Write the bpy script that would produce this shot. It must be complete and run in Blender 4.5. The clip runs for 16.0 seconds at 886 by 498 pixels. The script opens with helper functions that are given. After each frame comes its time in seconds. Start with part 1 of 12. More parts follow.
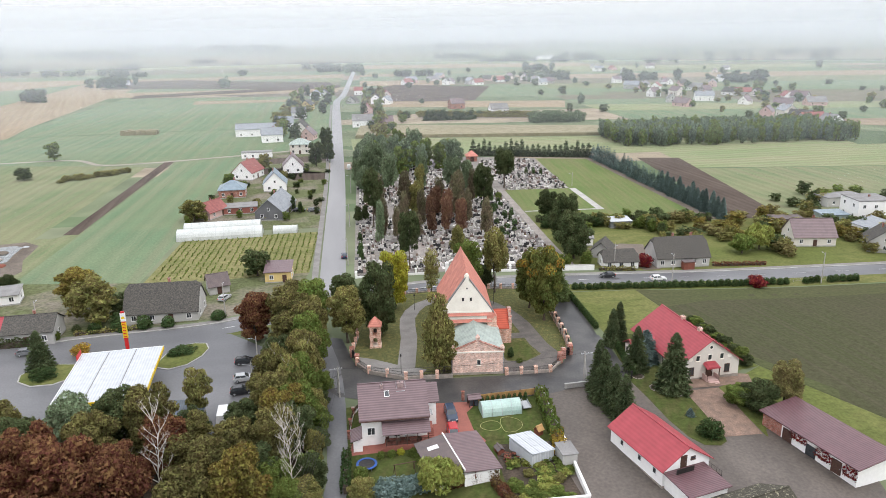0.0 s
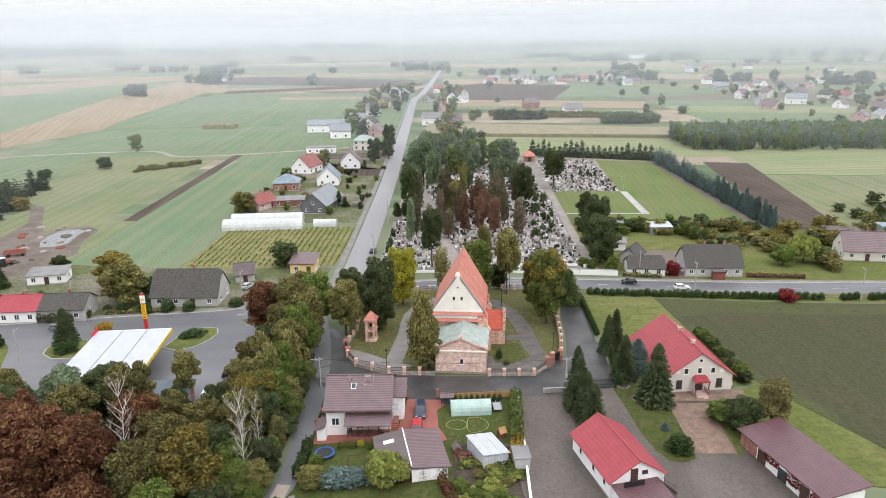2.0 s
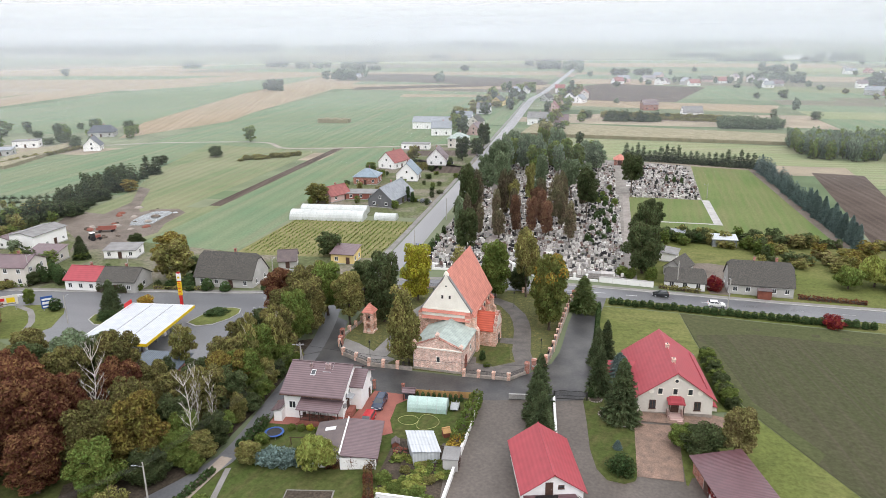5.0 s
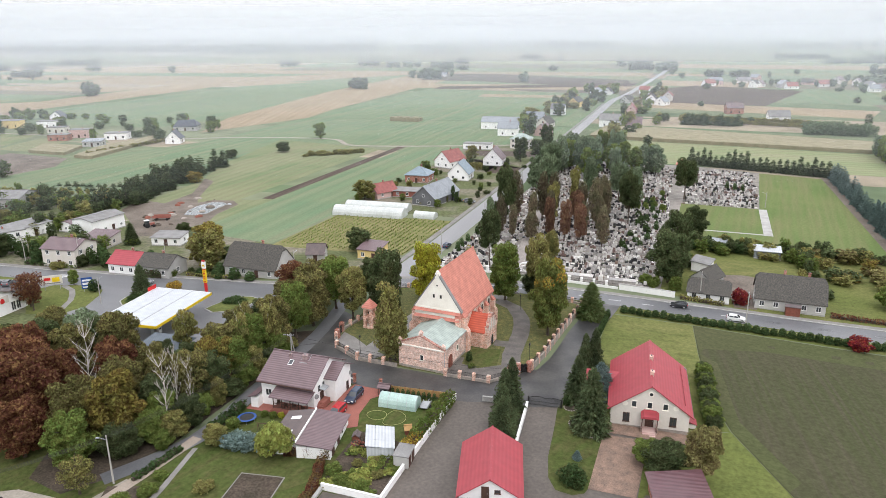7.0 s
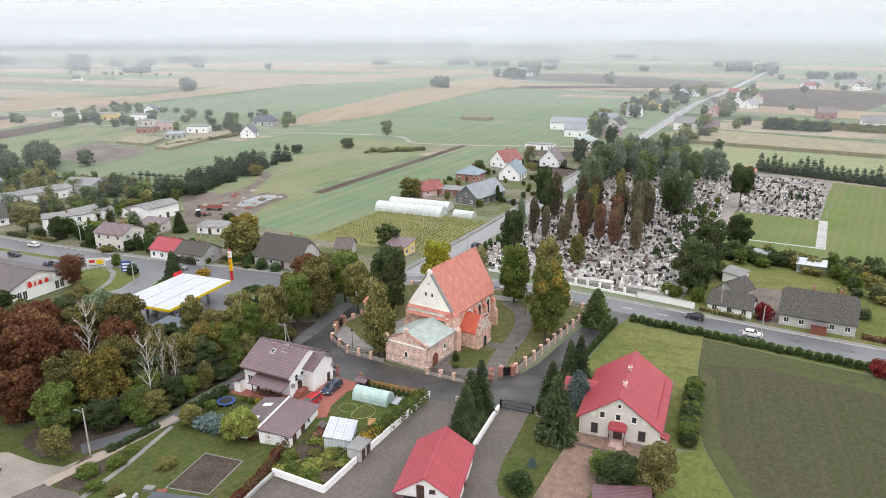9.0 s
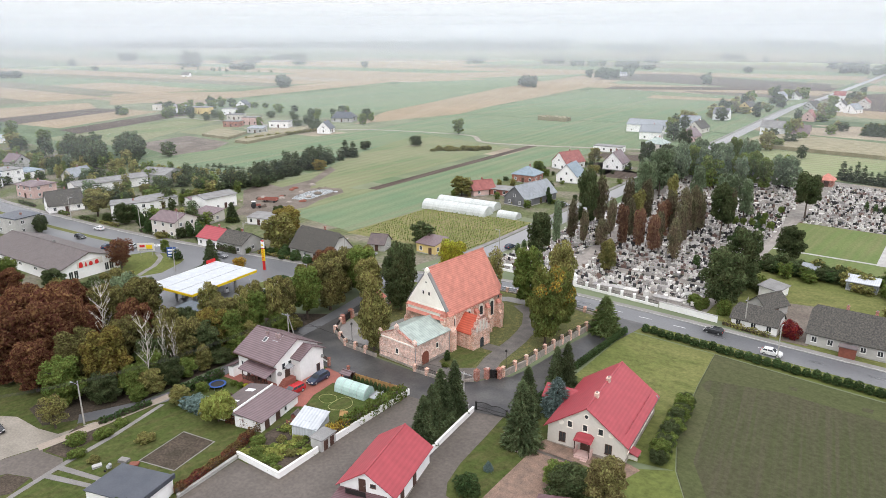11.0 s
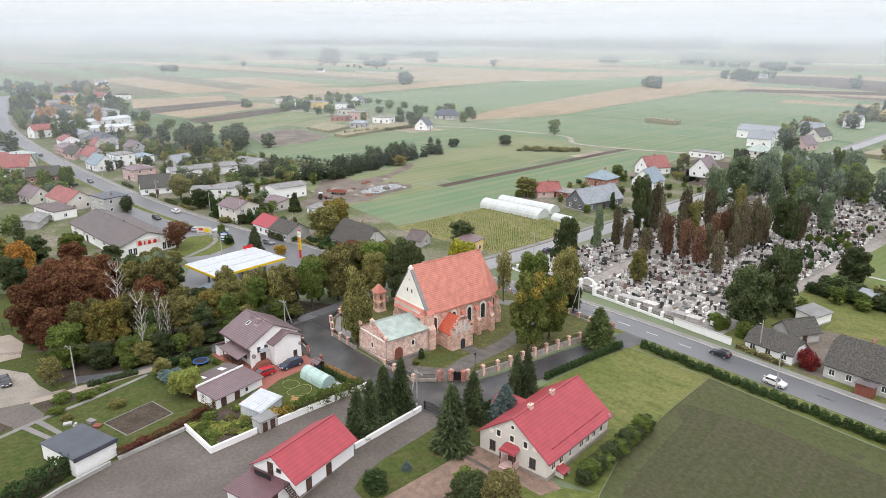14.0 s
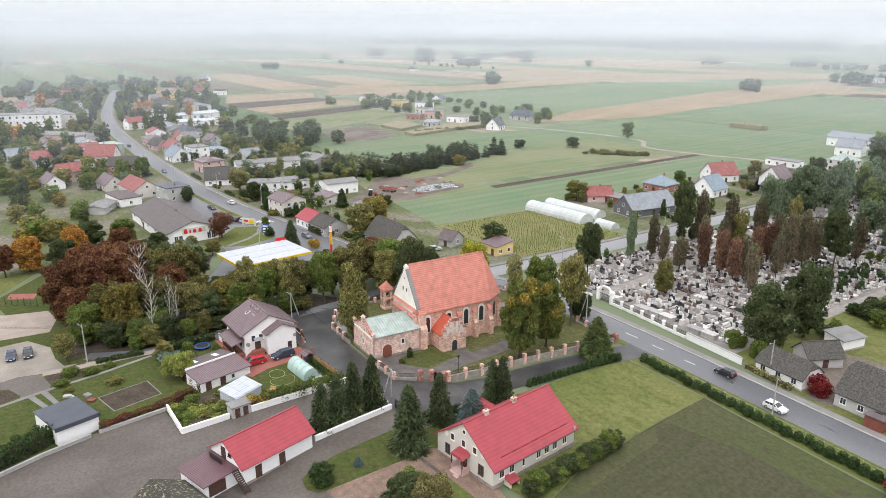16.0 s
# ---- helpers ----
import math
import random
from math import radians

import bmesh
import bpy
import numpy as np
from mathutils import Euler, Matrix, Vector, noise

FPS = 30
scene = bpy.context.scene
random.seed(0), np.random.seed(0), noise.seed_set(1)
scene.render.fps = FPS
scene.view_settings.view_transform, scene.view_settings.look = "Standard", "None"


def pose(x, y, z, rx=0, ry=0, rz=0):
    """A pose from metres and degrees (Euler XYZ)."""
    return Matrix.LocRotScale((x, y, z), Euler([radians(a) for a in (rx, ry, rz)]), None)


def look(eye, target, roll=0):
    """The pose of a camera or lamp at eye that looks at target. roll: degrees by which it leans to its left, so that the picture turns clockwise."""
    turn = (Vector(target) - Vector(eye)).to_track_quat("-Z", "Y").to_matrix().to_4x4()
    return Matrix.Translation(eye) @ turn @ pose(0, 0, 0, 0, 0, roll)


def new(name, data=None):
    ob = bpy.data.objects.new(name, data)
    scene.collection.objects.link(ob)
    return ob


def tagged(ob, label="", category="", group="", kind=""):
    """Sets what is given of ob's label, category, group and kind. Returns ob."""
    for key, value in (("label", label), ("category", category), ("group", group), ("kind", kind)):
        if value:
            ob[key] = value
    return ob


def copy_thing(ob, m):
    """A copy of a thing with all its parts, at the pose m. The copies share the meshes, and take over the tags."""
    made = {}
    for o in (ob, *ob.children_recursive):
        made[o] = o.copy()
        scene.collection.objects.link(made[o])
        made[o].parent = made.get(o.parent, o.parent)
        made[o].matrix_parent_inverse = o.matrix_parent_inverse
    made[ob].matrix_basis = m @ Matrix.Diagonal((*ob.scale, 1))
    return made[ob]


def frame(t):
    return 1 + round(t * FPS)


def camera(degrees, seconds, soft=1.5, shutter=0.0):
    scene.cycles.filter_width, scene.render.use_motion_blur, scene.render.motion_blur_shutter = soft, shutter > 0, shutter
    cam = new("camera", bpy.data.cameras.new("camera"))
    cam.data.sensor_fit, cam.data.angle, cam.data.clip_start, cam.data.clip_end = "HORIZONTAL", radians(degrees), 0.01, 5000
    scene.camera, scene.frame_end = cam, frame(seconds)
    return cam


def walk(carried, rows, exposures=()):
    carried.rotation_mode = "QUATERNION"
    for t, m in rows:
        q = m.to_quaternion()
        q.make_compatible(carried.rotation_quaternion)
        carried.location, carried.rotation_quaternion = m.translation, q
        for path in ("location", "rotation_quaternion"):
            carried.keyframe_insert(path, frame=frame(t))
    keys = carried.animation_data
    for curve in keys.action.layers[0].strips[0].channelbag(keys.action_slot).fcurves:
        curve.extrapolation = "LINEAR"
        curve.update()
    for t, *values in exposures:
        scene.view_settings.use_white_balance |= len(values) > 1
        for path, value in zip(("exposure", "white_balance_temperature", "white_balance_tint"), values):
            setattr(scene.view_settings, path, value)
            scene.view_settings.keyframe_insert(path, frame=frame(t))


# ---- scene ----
cam = camera(64.5, 16.0, soft=0.4)
METRES, EYE, TILT, LEAN, TURN = 151.9, 59.7, 0.0, 0.0, -6.2
ROWS = [
    (0.0, 0.0, 0.0, 0.0, -0.22, -16.95, 0.74),
    (0.5, 0.0304, -0.0013, 0.0003, 1.66, -16.98, 0.71),
    (1.0, 0.061, -0.0014, 0.0003, 3.6, -16.98, 0.68),
    (1.5, 0.0917, -0.0007, 0.0004, 5.52, -16.98, 0.66),
    (2.0, 0.1222, 0.0012, 0.0005, 7.41, -16.98, 0.64),
    (2.5, 0.1528, 0.0041, 0.0007, 9.31, -16.98, 0.62),
    (3.0, 0.1829, 0.0082, 0.0009, 11.24, -16.97, 0.6),
    (3.5, 0.2132, 0.0134, 0.0011, 13.25, -16.97, 0.57),
    (4.0, 0.2433, 0.0197, 0.0012, 15.2, -16.99, 0.55),
    (6.5, 0.3914, 0.0681, 0.0008, 24.83, -16.95, 0.45),
    (7.0, 0.4197, 0.081, 0.0008, 26.79, -16.95, 0.42),
    (7.5, 0.4475, 0.0949, 0.0007, 28.75, -16.95, 0.4),
    (8.0, 0.4747, 0.1098, 0.0005, 30.64, -16.96, 0.37),
    (8.5, 0.5014, 0.1257, 0.0005, 32.57, -16.98, 0.33),
    (9.0, 0.5274, 0.1424, 0.0004, 34.49, -16.98, 0.29),
    (11.5, 0.6494, 0.2394, 0.0013, 44.56, -17.06, 0.17),
    (12.0, 0.672, 0.2618, 0.0014, 46.38, -17.08, 0.15),
    (12.5, 0.6936, 0.2849, 0.0014, 48.24, -17.09, 0.12),
    (13.0, 0.7145, 0.3089, 0.0015, 50.14, -17.1, 0.08),
    (13.5, 0.7346, 0.3337, 0.0019, 52.04, -17.12, 0.05),
    (14.0, 0.7538, 0.3594, 0.0022, 53.96, -17.15, 0.01),
    (14.5, 0.772, 0.3858, 0.0025, 55.92, -17.16, -0.03),
    (15.0, 0.7892, 0.4129, 0.0027, 57.98, -17.18, -0.08),
    (15.5, 0.8057, 0.4406, 0.003, 60.03, -17.19, -0.1),
    (16.0, 0.8213, 0.469, 0.0036, 62.1, -17.2, -0.15),
]
walk(cam, [(t, pose(0, 0, EYE, TILT, LEAN, TURN) @ pose(METRES * x, METRES * y, METRES * z, 90 + pitch, roll, yaw)) for t, x, y, z, yaw, pitch, roll in ROWS])

# ---- light ----
def world_light():
    w = bpy.data.worlds.new("overcast_sky")
    w.use_nodes = True
    nt = w.node_tree
    nt.nodes.clear()
    out = nt.nodes.new("ShaderNodeOutputWorld")
    bg = nt.nodes.new("ShaderNodeBackground")
    sky = nt.nodes.new("ShaderNodeTexSky")
    sky.sky_type, sky.sun_disc = "NISHITA", False
    sky.sun_elevation, sky.sun_rotation = radians(53), radians(142)
    sky.air_density, sky.dust_density = 1.0, 6.0
    tint = nt.nodes.new("ShaderNodeVectorMath")
    tint.operation = "SCALE"
    tint.inputs[3].default_value = 0.07
    co = nt.nodes.new("ShaderNodeTexCoord")
    sep = nt.nodes.new("ShaderNodeSeparateXYZ")
    ramp = nt.nodes.new("ShaderNodeValToRGB")
    e = ramp.color_ramp.elements
    e[0].position, e[0].color = 0.0, (0.80, 0.815, 0.825, 1)
    e[1].position, e[1].color = 1.0, (1.80, 1.83, 1.96, 1)
    k = e.new(0.05)
    k.color = (1.04, 1.04, 1.05, 1)
    k = e.new(0.3)
    k.color = (1.40, 1.425, 1.52, 1)
    add = nt.nodes.new("ShaderNodeMix")
    add.data_type, add.inputs[0].default_value = "RGBA", 0.08
    nt.links.new(sky.outputs[0], tint.inputs[0])
    nt.links.new(co.outputs["Generated"], sep.inputs[0])
    nt.links.new(sep.outputs[2], ramp.inputs[0])
    nt.links.new(ramp.outputs[0], add.inputs[6])
    nt.links.new(tint.outputs[0], add.inputs[7])
    nt.links.new(add.outputs[2], bg.inputs[0])
    bg.inputs[1].default_value = 1.11
    nt.links.new(bg.outputs[0], out.inputs[0])
    scene.world = w
    sun = bpy.data.lights.new("sun", "SUN")
    sun.energy, sun.angle, sun.color = 1.1, radians(35), (1.0, 0.97, 0.93)
    ob = new("sun", sun)
    ob.matrix_world = look((70, -50, 150), (0, 40, 0))


world_light()


# ---- materials ----
def rgb(c):
    return (*c, 1.0)


def material(name, a, b=None, rough=0.8, scale=1.0, fine=None, bump=0.0, metal=0.0, spread=0.0, isl=0.0, contrast=(0.35, 0.65), spec=0.3, stretch=None, turn=0.0, grain=0.18):
    """Two-tone surface: patches of a and b at one scale, grain at a finer one; spread varies it from object to object, isl from piece to piece."""
    b = b or tuple(v * 0.75 for v in a)
    fine = fine or scale * 12
    m = bpy.data.materials.new(name)
    m.use_nodes = True
    nt = m.node_tree
    bs = nt.nodes["Principled BSDF"]
    bs.inputs["Roughness"].default_value, bs.inputs["Metallic"].default_value = rough, metal
    bs.inputs["Specular IOR Level"].default_value = spec
    co = nt.nodes.new("ShaderNodeTexCoord")
    src = co.outputs["Object"]
    if stretch or turn:
        mp = nt.nodes.new("ShaderNodeMapping")
        mp.inputs["Rotation"].default_value = (0, 0, radians(turn))
        mp.inputs["Scale"].default_value = stretch or (1, 1, 1)
        nt.links.new(src, mp.inputs[0])
        src = mp.outputs[0]
    n1 = nt.nodes.new("ShaderNodeTexNoise")
    n1.inputs["Scale"].default_value, n1.inputs["Detail"].default_value = scale, 5
    n2 = nt.nodes.new("ShaderNodeTexNoise")
    n2.inputs["Scale"].default_value, n2.inputs["Detail"].default_value = fine, 6
    nt.links.new(src, n1.inputs[0])
    nt.links.new(co.outputs["Object"], n2.inputs[0])
    rng = nt.nodes.new("ShaderNodeMapRange")
    rng.inputs[1].default_value, rng.inputs[2].default_value = contrast
    nt.links.new(n1.outputs[0], rng.inputs[0])
    mix = nt.nodes.new("ShaderNodeMix")
    mix.data_type = "RGBA"
    mix.inputs[6].default_value, mix.inputs[7].default_value = rgb(a), rgb(b)
    nt.links.new(rng.outputs[0], mix.inputs[0])
    hsv = nt.nodes.new("ShaderNodeHueSaturation")
    nt.links.new(mix.outputs[2], hsv.inputs["Color"])
    val = nt.nodes.new("ShaderNodeMapRange")
    val.inputs[1].default_value, val.inputs[2].default_value, val.inputs[3].default_value, val.inputs[4].default_value = 0.25, 0.75, 1 - grain, 1 + grain
    nt.links.new(n2.outputs[0], val.inputs[0])
    last = val.outputs[0]
    for amount, node, socket in ((spread, "ShaderNodeObjectInfo", "Random"), (isl, "ShaderNodeNewGeometry", "Random Per Island")):
        if amount:
            r = nt.nodes.new(node)
            mr = nt.nodes.new("ShaderNodeMapRange")
            mr.inputs[3].default_value, mr.inputs[4].default_value = 1 - amount, 1 + amount
            nt.links.new(r.outputs[socket], mr.inputs[0])
            mu = nt.nodes.new("ShaderNodeMath")
            mu.operation = "MULTIPLY"
            nt.links.new(last, mu.inputs[0])
            nt.links.new(mr.outputs[0], mu.inputs[1])
            last = mu.outputs[0]
            hu = nt.nodes.new("ShaderNodeMapRange")
            hu.inputs[3].default_value, hu.inputs[4].default_value = 0.5 - amount * 0.06, 0.5 + amount * 0.06
            nt.links.new(r.outputs[socket], hu.inputs[0])
            nt.links.new(hu.outputs[0], hsv.inputs["Hue"])
    nt.links.new(last, hsv.inputs["Value"])
    nt.links.new(hsv.outputs[0], bs.inputs["Base Color"])
    if bump:
        bp = nt.nodes.new("ShaderNodeBump")
        bp.inputs["Strength"].default_value, bp.inputs["Distance"].default_value = min(1.0, bump), 0.06
        nt.links.new(n2.outputs[0], bp.inputs["Height"])
        nt.links.new(bp.outputs[0], bs.inputs["Normal"])
    return m


def brickwork(name, a, b, mortar, w=0.28, h=0.085, rough=0.9):
    """Brick courses on walls that face any side: columns run along x + y."""
    m = bpy.data.materials.new(name)
    m.use_nodes = True
    nt = m.node_tree
    bs = nt.nodes["Principled BSDF"]
    bs.inputs["Roughness"].default_value = rough
    co = nt.nodes.new("ShaderNodeTexCoord")
    sep = nt.nodes.new("ShaderNodeSeparateXYZ")
    nt.links.new(co.outputs["Object"], sep.inputs[0])
    ad = nt.nodes.new("ShaderNodeMath")
    nt.links.new(sep.outputs[0], ad.inputs[0])
    nt.links.new(sep.outputs[1], ad.inputs[1])
    cb = nt.nodes.new("ShaderNodeCombineXYZ")
    nt.links.new(ad.outputs[0], cb.inputs[0])
    nt.links.new(sep.outputs[2], cb.inputs[1])
    br = nt.nodes.new("ShaderNodeTexBrick")
    br.inputs["Color1"].default_value, br.inputs["Color2"].default_value, br.inputs["Mortar"].default_value = rgb(a), rgb(b), rgb(mortar)
    br.inputs["Scale"].default_value, br.inputs["Brick Width"].default_value, br.inputs["Row Height"].default_value = 1.0, w, h
    br.inputs["Mortar Size"].default_value = 0.012
    nt.links.new(cb.outputs[0], br.inputs[0])
    n1 = nt.nodes.new("ShaderNodeTexNoise")
    n1.inputs["Scale"].default_value, n1.inputs["Detail"].default_value = 0.9, 6
    nt.links.new(co.outputs["Object"], n1.inputs[0])
    mr = nt.nodes.new("ShaderNodeMapRange")
    mr.inputs[1].default_value, mr.inputs[2].default_value, mr.inputs[3].default_value, mr.inputs[4].default_value = 0.32, 0.68, 0.74, 1.24
    nt.links.new(n1.outputs[0], mr.inputs[0])
    hsv = nt.nodes.new("ShaderNodeHueSaturation")
    nt.links.new(br.outputs[0], hsv.inputs["Color"])
    nt.links.new(mr.outputs[0], hsv.inputs["Value"])
    # worn courses: bands of paler and darker bricks a few courses high
    mp, n2, m2, mu = nt.nodes.new("ShaderNodeMapping"), nt.nodes.new("ShaderNodeTexNoise"), nt.nodes.new("ShaderNodeMapRange"), nt.nodes.new("ShaderNodeMath")
    mp.inputs["Scale"].default_value = (2.2, 2.2, 6.0)
    n2.inputs["Scale"].default_value, n2.inputs["Detail"].default_value, n2.inputs["Roughness"].default_value = 1.0, 6, 0.7
    nt.links.new(co.outputs["Object"], mp.inputs[0])
    nt.links.new(mp.outputs[0], n2.inputs[0])
    m2.inputs[1].default_value, m2.inputs[2].default_value, m2.inputs[3].default_value, m2.inputs[4].default_value = 0.33, 0.67, 0.62, 1.32
    nt.links.new(n2.outputs[0], m2.inputs[0])
    mu.operation = "MULTIPLY"
    nt.links.new(mr.outputs[0], mu.inputs[0])
    nt.links.new(m2.outputs[0], mu.inputs[1])
    nt.links.new(mu.outputs[0], hsv.inputs["Value"])
    sm = nt.nodes.new("ShaderNodeMapRange")
    sm.inputs[1].default_value, sm.inputs[2].default_value, sm.inputs[3].default_value, sm.inputs[4].default_value = 0.4, 0.7, 1.12, 0.72
    nt.links.new(n2.outputs[0], sm.inputs[0])
    nt.links.new(sm.outputs[0], hsv.inputs["Saturation"])
    nt.links.new(hsv.outputs[0], bs.inputs["Base Color"])
    bp = nt.nodes.new("ShaderNodeBump")
    bp.inputs["Strength"].default_value, bp.inputs["Distance"].default_value = 0.5, 0.02
    nt.links.new(br.outputs[1], bp.inputs["Height"])
    bp.invert = True
    nt.links.new(bp.outputs[0], bs.inputs["Normal"])
    return m


def striped(name, a, b, period, axis=0, rough=0.6, metal=0.0, depth=0.5, dirt=0.25, sharp=(0.35, 0.65), turn=0.0, mix_amount=1.0, spec=0.3):
    """Ribbed or coursed surface: stripes across one of the object's axes, with stains."""
    m = bpy.data.materials.new(name)
    m.use_nodes = True
    nt = m.node_tree
    bs = nt.nodes["Principled BSDF"]
    bs.inputs["Roughness"].default_value, bs.inputs["Metallic"].default_value = rough, metal
    bs.inputs["Specular IOR Level"].default_value = spec
    co = nt.nodes.new("ShaderNodeTexCoord")
    mp = nt.nodes.new("ShaderNodeMapping")
    mp.inputs["Rotation"].default_value = (0, 0, radians(turn))
    nt.links.new(co.outputs["Object"], mp.inputs[0])
    wv = nt.nodes.new("ShaderNodeTexWave")
    wv.wave_type, wv.bands_direction = "BANDS", "XYZ"[axis]
    wv.inputs["Scale"].default_value = 0.314 / period
    wv.inputs["Distortion"].default_value, wv.inputs["Detail Scale"].default_value = 0.03, 2.0
    nt.links.new(mp.outputs[0], wv.inputs[0])
    mr = nt.nodes.new("ShaderNodeMapRange")
    mr.inputs[1].default_value, mr.inputs[2].default_value, mr.inputs[4].default_value = sharp[0], sharp[1], mix_amount
    nt.links.new(wv.outputs[1], mr.inputs[0])
    mix = nt.nodes.new("ShaderNodeMix")
    mix.data_type = "RGBA"
    mix.inputs[6].default_value, mix.inputs[7].default_value = rgb(a), rgb(b)
    nt.links.new(mr.outputs[0], mix.inputs[0])
    n1 = nt.nodes.new("ShaderNodeTexNoise")
    n1.inputs["Scale"].default_value, n1.inputs["Detail"].default_value = 0.8, 6
    nt.links.new(co.outputs["Object"], n1.inputs[0])
    dm = nt.nodes.new("ShaderNodeMapRange")
    dm.inputs[1].default_value, dm.inputs[2].default_value, dm.inputs[3].default_value, dm.inputs[4].default_value = 0.3, 0.7, 1 - dirt, 1 + dirt * 0.6
    nt.links.new(n1.outputs[0], dm.inputs[0])
    hsv = nt.nodes.new("ShaderNodeHueSaturation")
    nt.links.new(mix.outputs[2], hsv.inputs["Color"])
    nt.links.new(dm.outputs[0], hsv.inputs["Value"])
    nt.links.new(hsv.outputs[0], bs.inputs["Base Color"])
    bp = nt.nodes.new("ShaderNodeBump")
    bp.inputs["Strength"].default_value, bp.inputs["Distance"].default_value = depth, 0.05
    nt.links.new(wv.outputs[1], bp.inputs["Height"])
    nt.links.new(bp.outputs[0], bs.inputs["Normal"])
    return m


def leafage(name, a, b, spread=0.18, isl=0.5):
    a, b = tuple(v * 1.56 for v in a), tuple(v * 1.56 for v in b)
    m = material(name, a, b, rough=0.75, scale=0.35, fine=3.0, spread=spread, isl=isl, contrast=(0.4, 0.6), spec=0.06)
    nt = m.node_tree
    bs, out = nt.nodes["Principled BSDF"], nt.nodes["Material Output"]
    tl, mix = nt.nodes.new("ShaderNodeBsdfTranslucent"), nt.nodes.new("ShaderNodeMixShader")
    mix.inputs[0].default_value = 0.42
    nt.links.new(bs.inputs["Base Color"].links[0].from_socket, tl.inputs[0])
    nt.links.new(bs.outputs[0], mix.inputs[1])
    nt.links.new(tl.outputs[0], mix.inputs[2])
    nt.links.new(mix.outputs[0], out.inputs[0])
    return m


def haze_shell(name, density, top):
    """Distance haze painted on a see-through shell: thickens from the ground up and thins out again high up."""
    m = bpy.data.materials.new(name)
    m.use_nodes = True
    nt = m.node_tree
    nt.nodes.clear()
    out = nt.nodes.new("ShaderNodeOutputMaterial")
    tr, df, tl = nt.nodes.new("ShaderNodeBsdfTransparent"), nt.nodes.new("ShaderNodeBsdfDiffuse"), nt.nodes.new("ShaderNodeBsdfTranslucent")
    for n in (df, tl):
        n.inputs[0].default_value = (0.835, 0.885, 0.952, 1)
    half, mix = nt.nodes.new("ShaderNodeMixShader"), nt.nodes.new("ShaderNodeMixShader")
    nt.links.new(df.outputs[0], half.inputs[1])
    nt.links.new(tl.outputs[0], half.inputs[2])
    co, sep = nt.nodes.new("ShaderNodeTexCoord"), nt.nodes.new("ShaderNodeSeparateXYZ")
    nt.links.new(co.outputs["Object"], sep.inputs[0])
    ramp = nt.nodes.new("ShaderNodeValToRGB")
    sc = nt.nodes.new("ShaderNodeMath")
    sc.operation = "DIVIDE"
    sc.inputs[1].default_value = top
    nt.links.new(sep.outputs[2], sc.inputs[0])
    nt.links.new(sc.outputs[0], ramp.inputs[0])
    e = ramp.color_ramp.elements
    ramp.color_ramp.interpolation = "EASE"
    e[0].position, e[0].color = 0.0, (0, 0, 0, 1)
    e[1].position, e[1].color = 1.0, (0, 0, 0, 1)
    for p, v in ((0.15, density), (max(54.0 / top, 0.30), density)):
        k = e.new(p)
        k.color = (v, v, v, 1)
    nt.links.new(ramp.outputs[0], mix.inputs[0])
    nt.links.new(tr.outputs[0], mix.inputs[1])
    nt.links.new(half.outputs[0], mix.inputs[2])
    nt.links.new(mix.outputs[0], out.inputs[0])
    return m


